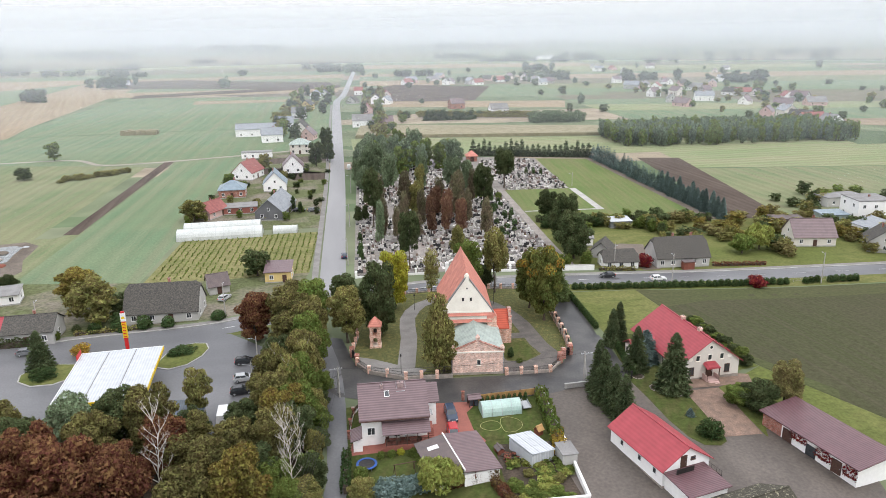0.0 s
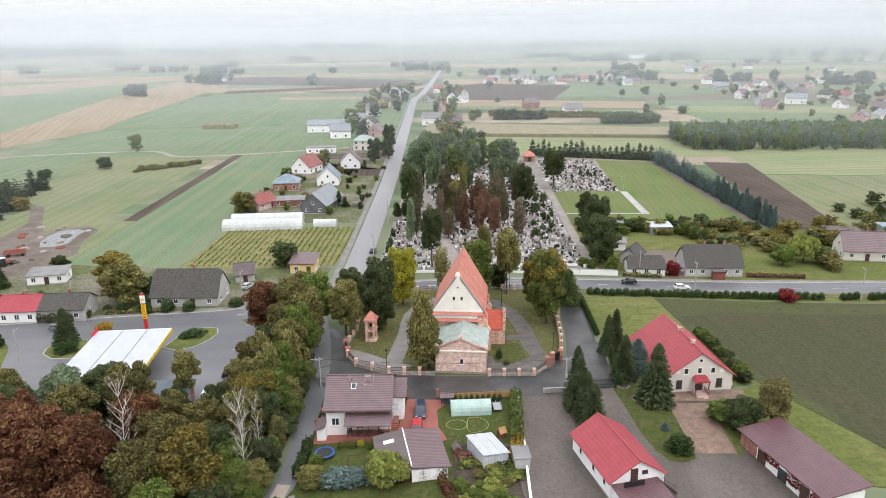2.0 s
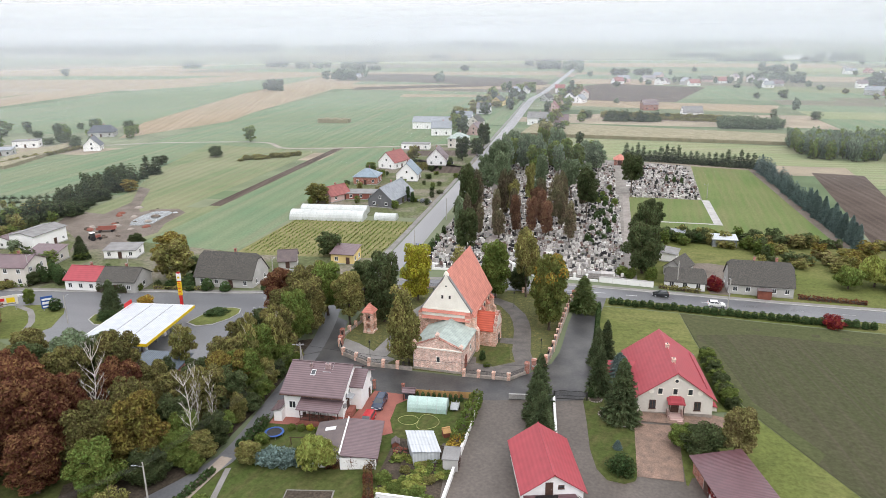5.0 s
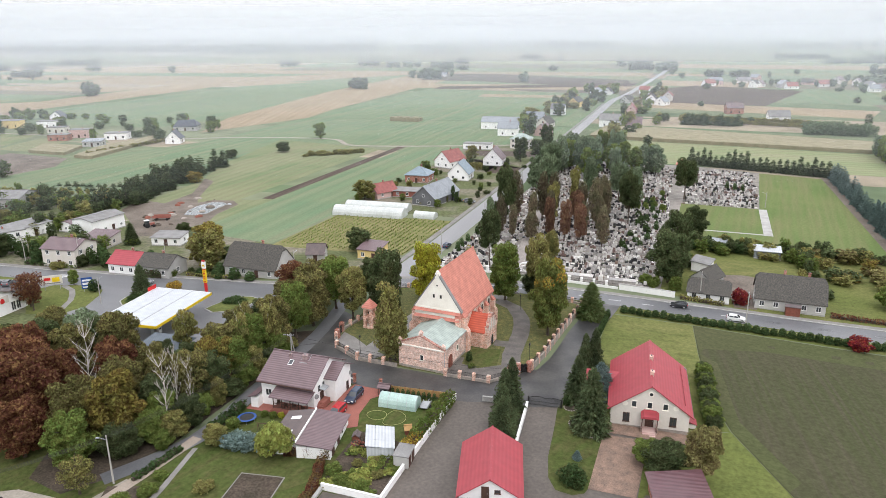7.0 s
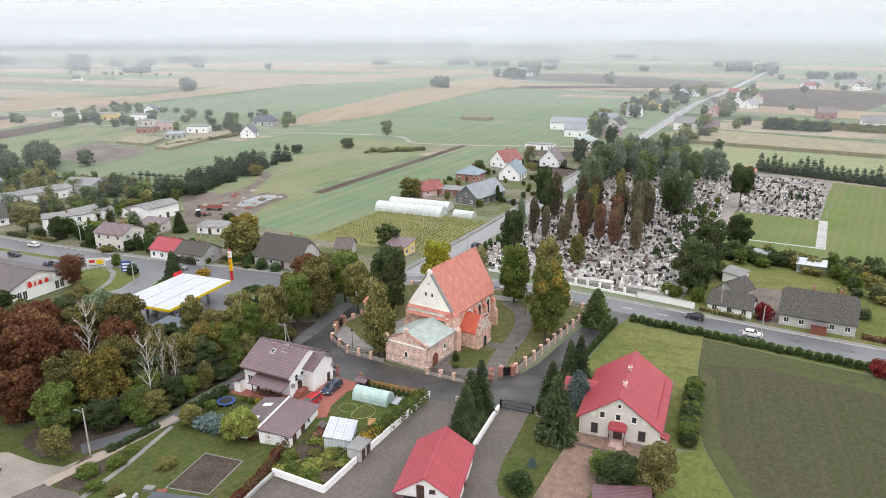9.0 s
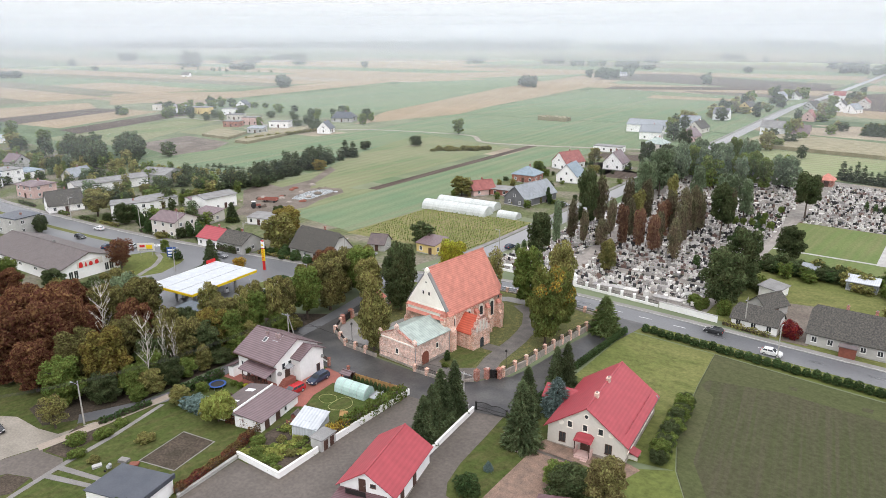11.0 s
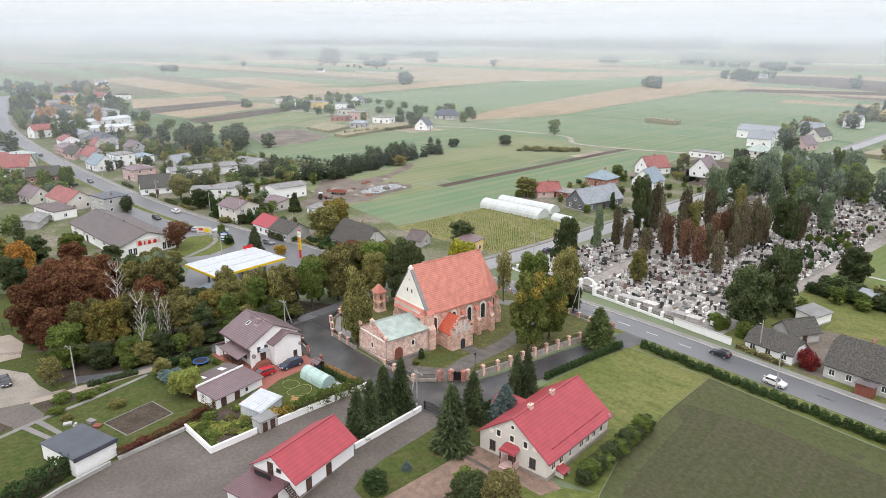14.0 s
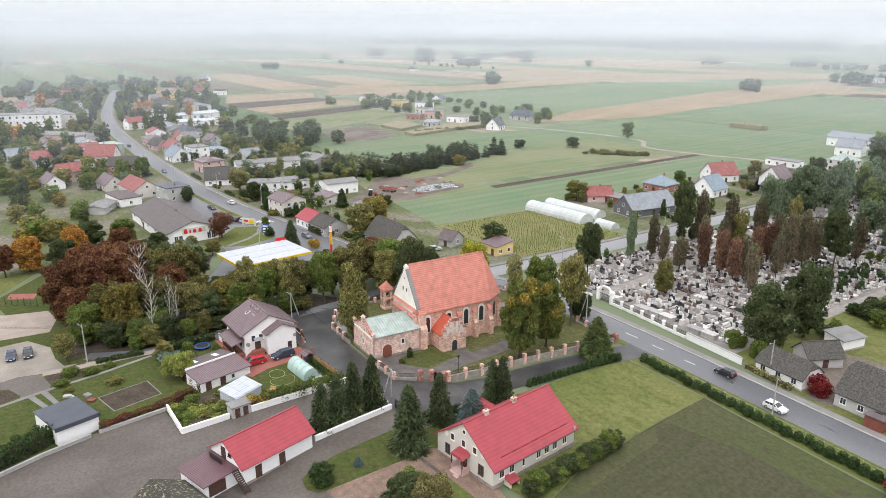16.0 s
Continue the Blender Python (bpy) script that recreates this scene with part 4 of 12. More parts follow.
def proto_tree(shape, mat):
    """Builds one tree of a shape at 10 m height, 3.5 m radius, to be copied."""
    ob = new("tree")
    seed = len(PROTO) * 7 + 3
    if shape == "broad":
        part("trunk", limbs(10, 3.5, seed), BARK, ob)
        part("crown", leaf_cloud("crown", broad_lobes(10, 3.5, seed, 0.26, 30, 0.31), 12500, 0.25, mat, seed), None, ob)
    elif shape == "round":
        part("trunk", limbs(10, 3.5, seed, base=0.25), BARK, ob)
        part("crown", leaf_cloud("crown", broad_lobes(10, 3.5, seed, 0.12, 34, 0.33), 14000, 0.25, mat, seed), None, ob)
    elif shape == "column":
        part("trunk", limbs(10, 2.0, seed, n=5), BARK, ob)
        part("crown", leaf_cloud("crown", column_lobes(10, 3.0, seed, 0.2, 24), 6500, 0.3, mat, seed), None, ob)
    elif shape == "crowned":
        part("trunk", limbs(10, 3.5, seed, 0.8, 8, 0.4), BARK, ob)
        part("crown", leaf_cloud("crown", broad_lobes(10, 3.5, seed, 0.40, 28, 0.34), 9000, 0.27, mat, seed), None, ob)
    elif shape == "ivy":
        part("trunk", limbs(10, 2.6, seed, 0.85, 6, 0.3), BARK, ob)
        part("crown", leaf_cloud("crown", ivy_lobes(10, 3.0, seed), 6500, 0.3, mat, seed, droop=0.4), None, ob)
    elif shape == "maple":
        lb = broad_lobes(10, 3.5, seed, 0.16, 40, 0.31)
        part("trunk", limbs(10, 3.5, seed, base=0.2), BARK, ob)
        part("crown", leaf_cloud("crown", lb, 13000, 0.25, mat, seed), None, ob)
        part("turned_leaves", leaf_cloud("turned_leaves", [(x * 1.06, y * 1.06, z * 1.02, a * 0.8, b * 0.8, c * 0.8) for x, y, z, a, b, c in lb[18::3]], 2600, 0.25, LEAF_GOLD, seed + 1), None, ob, "golden autumn leaves")
    elif shape == "far":
        part("trunk", limbs(10, 3.5, seed, n=3), BARK, ob)
        part("crown", leaf_cloud("crown", broad_lobes(10, 3.5, seed, 0.14, 20, 0.36), 3200, 0.42, mat, seed), None, ob)
    elif shape == "conifer":
        part("trunk", Mesh().tube((0, 0, -0.2), (0, 0, 8.8), 0.2, 0.03, 7), BARK, ob)
        part("crown", conifer_mesh("crown", 10, 3.0, mat, seed, 12500, 0.46), None, ob)
    elif shape == "far_conifer":
        part("trunk", Mesh().tube((0, 0, -0.2), (0, 0, 8.5), 0.2, 0.03, 6), BARK, ob)
        part("crown", conifer_mesh("crown", 10, 3.0, mat, seed, 2400, 0.85), None, ob)
    elif shape == "willow":
        part("trunk", limbs(10, 3.5, seed, base=0.25), BARK, ob)
        part("crown", leaf_cloud("crown", broad_lobes(10, 3.8, seed, 0.3, 24, 0.34), 8000, 0.3, mat, seed, droop=1.3, hang=1.5), None, ob)
    elif shape == "birch":
        part("trunk", limbs(10, 2.4, seed, 0.92, 9, 0.3, radius=0.13), BIRCHBARK, ob)
        part("crown", leaf_cloud("crown", broad_lobes(10, 2.6, seed, 0.3, 14, 0.4), 5200, 0.26, mat, seed, droop=0.8), None, ob)
    elif shape == "bare":
        part("trunk", limbs(10, 3.2, seed, 0.97, 22, 0.28, radius=0.105, spread=0.6, twigs=10), BIRCHBARK, ob)
    elif shape == "sparse":
        part("trunk", limbs(10, 3.5, seed, 0.85, 13, 0.3, twigs=5), BARK, ob)
        part("crown", leaf_cloud("crown", broad_lobes(10, 3.5, seed, 0.3, 24, 0.34), 3600, 0.26, mat, seed), None, ob)
    elif shape == "bush":
        part("stem", limbs(3.0, 2.0, seed, n=4, base=0.1), BARK, ob)
        part("crown", leaf_cloud("crown", broad_lobes(10, 5.0, seed, 0.0, 22, 0.42), 2600, 0.62, mat, seed), None, ob)
    elif shape == "leafy":
        part("crown", leaf_cloud("crown", broad_lobes(10, 5.0, seed, 0.0, 9, 0.45), 320, 1.5, mat, seed), None, ob)
    elif shape == "topiary":
        part("crown", leaf_cloud("crown", [(0, 0, 3.0, 3.3, 3.3, 3.4), (0, 0, 6.0, 2.7, 2.7, 4.0)], 900, 0.75, mat, seed, inner=0.85), None, ob)
    return ob


def tree(shape, mat, x, y, h, r, label, category="tree", name="tree", group="", turn=None):
    """Plants a tree of height h and crown radius r."""
    key = (shape, mat.name)
    base_r = {"conifer": 3.0, "far_conifer": 3.0, "bush": 5.0, "leafy": 5.0, "topiary": 3.3, "column": 3.0, "ivy": 3.0}.get(shape, 3.5)
    k = (x * 12.9898 + y * 78.233) % 360
    m = pose(x, y, H(x, y), 0, 0, k if turn is None else turn) @ Matrix.Diagonal((r / base_r, r / base_r, h / 10, 1))
    if key not in PROTO:
        PROTO[key] = ob = proto_tree(shape, mat)
        ob.matrix_basis = m
        ob.name = name
        return tagged(ob, label, category, group)
    src = PROTO[key]
    made = {}
    for o in (src, *src.children_recursive):
        made[o] = o.copy()
        scene.collection.objects.link(made[o])
        made[o].parent = made.get(o.parent, o.parent)
    ob = made[src]
    ob.name = name
    ob.matrix_basis = m
    if "group" in ob:
        del ob["group"]
    return tagged(ob, label, category, group)


def hedge_mesh(pts, w, h, mat, name, seed, dens=26, size=0.22):
    """A trimmed hedge along a line, its skin of small leaves."""
    rs = np.random.RandomState(seed)
    V = []
    for (x0, y0), (x1, y1) in zip(pts, pts[1:]):
        ln = math.hypot(x1 - x0, y1 - y0)
        n = int(ln * (w + 2 * h) * dens)
        t = rs.rand(n)
        p = rs.rand(n) * (w + 2 * h)
        wob = 1 + 0.12 * np.sin(t * ln * 2.1) + 0.07 * rs.normal(size=n)
        off = np.where(p < h, -w / 2, np.where(p > h + w, w / 2, p - h - w / 2)) * wob
        z = np.where(p < h, p, np.where(p > h + w, p - h - w, h)) * wob
        dx, dy = (x1 - x0) / ln, (y1 - y0) / ln
        px, py = x0 + dx * ln * t - dy * off, y0 + dy * ln * t + dx * off
        g = np.array([H(a, b) for a, b in zip(px, py)])
        c = np.stack([px, py, z + g], 1)
        u = rs.normal(size=(n, 3))
        u /= np.linalg.norm(u, axis=1)[:, None]
        v = np.cross(u, rs.normal(size=(n, 3)))
        v /= np.linalg.norm(v, axis=1)[:, None]
        s = size * (0.6 + 0.8 * rs.rand(n))[:, None]
        V.append(np.stack([c - u * s, c + v * s * 0.6, c + u * s, c - v * s * 0.6], 1).reshape(-1, 3))
    V = np.concatenate(V)
    me = bpy.data.meshes.new(name)
    me.from_pydata(V.tolist(), [], np.arange(len(V)).reshape(-1, 4).tolist())
    me.materials.append(mat)
    return me


def hedge(pts, w, h, mat, label, name="hedge", dens=26, size=0.22):
    ob = new(name)
    part("foliage", hedge_mesh(pts, w, h, mat, "foliage", int(abs(pts[0][0] * 31 + pts[0][1])), dens, size), None, ob)
    core = Mesh()
    for p, q in zip(pts, pts[1:]):
        core.bar((p[0], p[1], H(*p) - 0.3), (q[0], q[1], H(*q) - 0.3), w * 0.45, h * 0.7 + 0.3)
    part("inner_growth", core, BARK, ob)
    return tagged(ob, label, "hedge")


# ---- land ----
def land():
    m = Mesh()
    xs = [-4600, -4000, -3500, -3100, -2750, -2400, -2000, -1600, -1200, -600, -300, -150] + [-84 + GRID * i for i in range(36)] + [170, 300, 600, 1200, 1600, 2000, 2400, 2750, 3100, 3500, 4000, 4600]
    ys = [-4600, -2000, -800, -200, -60] + [12 + GRID * i for i in range(36)] + [260, 350, 500, 800, 1100, 1400, 1700, 2000, 2300, 2600, 2900, 3300, 3700, 4100, 4600]
    n = len(ys)
    for x in xs:
        for y in ys:
            m.v.append((x, y, H(x, y)))
    for i in range(len(xs) - 1):
        for j in range(n - 1):
            m.f.append((i * n + j, (i + 1) * n + j, (i + 1) * n + j + 1, i * n + j + 1))
            m.m.append(0)
    ground_mat = bpy.data.materials.new("patchwork_farmland")
    ground_mat.use_nodes = True
    nt = ground_mat.node_tree
    bs = nt.nodes["Principled BSDF"]
    bs.inputs["Roughness"].default_value, bs.inputs["Specular IOR Level"].default_value = 0.95, 0.1
    co, mp = nt.nodes.new("ShaderNodeTexCoord"), nt.nodes.new("ShaderNodeMapping")
    mp.inputs["Rotation"].default_value = (0, 0, radians(-12))
    mp.inputs["Scale"].default_value = (1 / 420, 1 / 70, 0)
    nt.links.new(co.outputs["Object"], mp.inputs[0])
    vo = nt.nodes.new("ShaderNodeTexVoronoi")
    vo.distance, vo.inputs["Scale"].default_value = "CHEBYCHEV", 1.0
    nt.links.new(mp.outputs[0], vo.inputs[0])
    sp = nt.nodes.new("ShaderNodeSeparateColor")
    nt.links.new(vo.outputs["Color"], sp.inputs[0])
    rp = nt.nodes.new("ShaderNodeValToRGB")
    rp.color_ramp.interpolation = "CONSTANT"
    e = rp.color_ramp.elements
    e[0].position, e[0].color = 0.0, (0.115, 0.152, 0.083, 1)
    e[1].position, e[1].color = 0.24, (0.148, 0.173, 0.103, 1)
    for p, c in ((0.42, (0.096, 0.127, 0.071, 1)), (0.56, (0.251, 0.200, 0.144, 1)), (0.68, (0.173, 0.191, 0.122, 1)), (0.80, (0.142, 0.125, 0.100, 1)), (0.88, (0.280, 0.235, 0.173, 1))):
        e.new(p).color = c
    nt.links.new(sp.outputs[0], rp.inputs[0])
    nz = nt.nodes.new("ShaderNodeTexNoise")
    nz.inputs["Scale"].default_value, nz.inputs["Detail"].default_value = 0.05, 9
    nt.links.new(co.outputs["Object"], nz.inputs[0])
    mr = nt.nodes.new("ShaderNodeMapRange")
    mr.inputs[1].default_value, mr.inputs[2].default_value, mr.inputs[3].default_value, mr.inputs[4].default_value = 0.3, 0.7, 0.8, 1.2
    nt.links.new(nz.outputs[0], mr.inputs[0])
    hs = nt.nodes.new("ShaderNodeHueSaturation")
    nt.links.new(rp.outputs[0], hs.inputs["Color"])
    nt.links.new(mr.outputs[0], hs.inputs["Value"])
    nt.links.new(hs.outputs[0], bs.inputs["Base Color"])
    tagged(new("ground", m.data("ground", ground_mat)), "patchwork of autumn fields reaching the misty horizon", "ground", "", "structure")


land()

# added see-through cylinders carry the distance haze in their colour, denser further out
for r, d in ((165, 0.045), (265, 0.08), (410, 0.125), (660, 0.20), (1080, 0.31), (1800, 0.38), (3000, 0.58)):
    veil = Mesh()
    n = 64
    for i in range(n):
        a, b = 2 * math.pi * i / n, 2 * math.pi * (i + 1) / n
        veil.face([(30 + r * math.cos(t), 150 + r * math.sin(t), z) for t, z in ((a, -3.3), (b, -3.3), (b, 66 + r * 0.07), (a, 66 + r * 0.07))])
    tagged(new("mist", veil.data("mist", haze_shell("thin_mist", d, 66.0 + r * 0.07), True)), "added see-through shell painted with distance haze over the far fields", "mist", "", "stuff")

MAIN = [(-735, 204), (-700, 196), (-666, 188), (-586, 172), (-491, 153), (-427, 144), (-364, 138), (-304, 135), (-247, 133.5), (-187, 133.2), (-143, 135), (-110, 138), (-90, 140.8), (-60, 145.8), (-36, 148), (-20, 153.5), (-6, 161.5), (12, 166.5), (40, 168), (140, 167.5), (300, 163), (600, 150)]
LONG = [(-9.5, 166), (-10.8, 196), (-13, 300), (-16, 394), (-21, 544), (-26, 690), (-26, 744), (-22, 805), (-19, 1000), (-16, 1310), (-15, 1525)]


def road_y(x):
    """Where the main road runs at x."""
    return float(np.interp(x, [p[0] for p in MAIN], [p[1] for p in MAIN]))


LANE = [(-13, 70), (-6.5, 82.5), (-6.6, 100), (-7.2, 112), (-8.2, 122), (-10.5, 134), (-13.5, 146), (-15.5, 153)]
LOOP = [(-7.4, 119), (-4, 114.5), (3, 111.5), (12, 110), (24, 110.2), (34, 112.2), (40, 118), (42.3, 128), (43.3, 145), (44.8, 158), (45.5, 165)]

# fields near the village
FIELDS = [
    ("meadow", [(-110, 236), (-112, 372), (-190, 388), (-168, 300), (-140, 240)], MEADOW, 0.038, "long strips of mown meadow"),
    ("meadow", [(-96, 190), (-62, 186), (-62, 300), (-66, 396), (-100, 384)], FIELD_GREEN, 0.03, "bright green meadow beside a ploughed strip"),
    ("plough_strip", [(-102.4, 240), (-97.4, 240), (-101.5, 386), (-106.5, 386)], PLOUGH, 0.05, "dark freshly ploughed strip"),
    ("meadow", [(-140, 195), (-96, 190), (-97, 245), (-104, 236), (-110, 236), (-112, 262), (-150, 262)], MEADOW, 0.045, "rough meadow by the pond"),
    ("orchard_ground", [(-17, 187), (-61, 184), (-60, 228), (-17, 231)], VINE, 0.05, "orchard ground with rows of young bushes"),
    ("green_field", [(-66, 400), (-20, 420), (-22, 500), (-95, 520), (-240, 500), (-230, 372), (-131, 384)], FIELD_GREEN, 0.03, "green field behind the village"),
    ("green_field", [(-22, 505), (-30, 800), (-262, 826), (-250, 560), (-236, 505), (-95, 522)], FIELD_GREEN, 0.05, "wide green field"),
    ("maize_field", [(-238, 500), (-250, 560), (-306, 1053), (-405, 1109), (-360, 752), (-300, 480), (-262, 400)], STUBBLE, 0.06, "tan field of ripe maize"),
    
    ("green_field", [(-6, 375), (150, 368), (280, 372), (285, 395), (154, 434), (-9, 453)], FIELD_PALE, 0.04, "pale green hay field"),
    ("burial_lawn", [(57, 232), (118, 225), (114, 354), (88.6, 360), (85.2, 284.3), (57.3, 285.5)], BURIAL, 0.045, "mown lawn of the cemetery extension"),
    ("ploughed_field", [(128, 224), (146, 228), (162, 348), (141, 352)], PLOUGH, 0.05, "dark ploughed field"),
    ("green_field", [(146, 228), (330, 240), (330, 300), (157, 318)], MEADOW, 0.04, "rough grass beyond the ploughed field"),
    ("pale_field", [(157, 320), (330, 300), (330, 372), (160, 372)], FIELD_PALE, 0.045, "pale hay field"),
    ("sprouting_field", [(65.5, 158.5), (290, 154), (290, -20), (128, 20), (92, 80), (80, 101), (72.8, 114), (69.5, 124), (67, 143)], CROP, 0.05, "field of sprouting winter grain"),
    ("headland", [(65.6, 158.3), (290, 153.8), (290, 147), (140, 150.5), (80, 150), (68, 146), (67.3, 143)], CROPGREEN, 0.058, "greener headland of the sprouting field"),
    ("headland", [(67.3, 143), (70.6, 140), (74, 118), (82, 104), (80.2, 101), (72.9, 114), (69.6, 124)], CROPGREEN, 0.058, "greener edge of the sprouting field"),
    ("meadow", [(-120, -80), (300, -80), (290, -20), (128, 20), (92, 80), (67, 74), (60, 40), (44, 54), (40, 54), (19, 54), (14, 53), (2.6, 45.6), (-6, 47), (-30, 43), (-62, 55), (-82, 68), (-90, 20)], GRASS, 0.012, "rough grass at the village edge"),
    ("maize_field", [(-606, 287), (-591, 376), (-533, 353), (-518, 258)], STUBBLE, 0.05, "tan strip of ripe maize"),
    ("ploughed_field", [(-518, 258), (-533, 352), (-497, 364), (-467, 257)], PLOUGH, 0.05, "dark ploughed strip"),
    ("maize_field", [(-467, 257), (-497, 364), (-460, 369), (-417, 263)], STUBBLE, 0.05, "tan strip of ripe maize"),
    ("ploughed_field", [(-407, 258), (-443, 360), (-417, 369), (-376, 256)], PLOUGH, 0.05, "dark ploughed strip"),
    ("green_field", [(-373, 229), (-401, 360), (-364, 360), (-300, 243)], MEADOW, 0.05, "green strip with a row of saplings"),
    ("soil_field", [(-302, 252), (-309, 293), (-262, 290), (-246, 268), (-248, 240)], MUD, 0.05, "bare grey-brown soil strip"),
    ("green_field", [(-330, 300), (-345, 345), (-318, 342), (-298, 300)], MEADOW, 0.052, "narrow grass strip between plots"),
    
    ("green_field", [(-258, 227), (-251, 285), (-230, 372), (-190, 388), (-168, 300), (-150, 262), (-170, 212)], FIELD_GREEN, 0.035, "wide green meadow with a farm track"),
    ("maize_field", [(-553, 376), (-516, 493), (-551, 815), (-398, 1137), (-455, 1219), (-659, 953), (-585, 550), (-673, 447)], STUBBLE, 0.05, "long tan band of ripe maize"),
    ("green_field", [(-310, 415), (-300, 480), (-360, 752), (-405, 1010), (-520, 800), (-500, 500), (-480, 400)], FIELD_GREEN, 0.045, "wide green field"),
    ("maize_field", [(-168, 728), (-70, 740), (-76, 768), (-174, 767)], STUBBLE, 0.07, "narrow tan strip"),
    ("ploughed_field", [(-262, 864), (-30, 986), (-30, 930), (-254, 816)], PLOUGH, 0.07, "dark ploughed field"),
    ("ploughed_field", [(-356, 1151), (-279, 1171), (-154, 1096), (-50, 1054), (-28, 920), (-124, 926), (-239, 971), (-340, 983)], PLOUGH, 0.11, "wide dark ploughed field"),
    ("maize_field", [(-2, 663), (178, 618), (196, 682), (-2, 722)], STUBBLE, 0.06, "tan strip of ripe maize"),
    ("ploughed_field", [(-2, 880), (44, 960), (160, 900), (110, 705), (65, 704), (-2, 722)], PLOUGH, 0.06, "reddish ploughed field"),
    ("garden_lawn", [(47.5, 158), (65.4, 158.5), (66.9, 143), (69.4, 124), (72.6, 114), (66, 112), (64, 129), (48, 131)], GRASS, 0.055, "mown lawn behind the hedge"),
]
for nm, poly, mt, dz, lb in FIELDS:
    patch(nm, poly, mt, dz, lb, "field")
patch("maize_field", [(-6, 455), (152, 438), (160, 474), (18, 508), (-3, 506)], CORN, 2.0, "strip of dry standing maize", "field", thick=2.1)
for poly in ([(-299, 297), (-314, 321), (-284, 321), (-272, 297)], [(-259, 292), (-271, 319), (-275, 372), (-263, 361), (-247, 292)]):
    patch("maize_field", poly, CORN, 1.7, "small plot of dry standing maize", "field", thick=1.8)
patch("track", [(114, 356), (118, 226), (121.5, 226), (117.5, 356)], MUD, 0.05, "brown bare strip along the spruces", "track")

road("road", MAIN, 3.7, -3.7, ASPHALT, 0.09, "worn grey asphalt main road, wet in places")
road("verge", MAIN, -3.7, -5.6, GRASS, 0.063, "grass verge of the main road", "verge")
road("pavement", MAIN, 5.9, 4.2, PAVING, 0.17, "raised concrete pavement along the main road", "pavement", 0.14)
road("kerb", MAIN, 4.2, 3.9, CONCRETE, 0.19, "concrete kerb of the main road", "kerb", 0.16)
road("road", LONG, 3.4, -3.6, ASPHALT_NS, 0.10, "pale straight asphalt road to the horizon")
road("pavement", LONG[:6], 5.6, 3.9, PAVING, 0.15, "paved footway along the straight road", "pavement", 0.1)
road("road", LANE, 1.6, -1.6, ASPHALT, 0.08, "narrow worn asphalt lane")
road("road", LOOP[:7], 3.4, -4.4, WET, 0.085, "dark wet asphalt lane round the church")
road("road", LOOP[6:], 2.2, -3.6, WET, 0.087, "damp asphalt lane beside the stone wall")
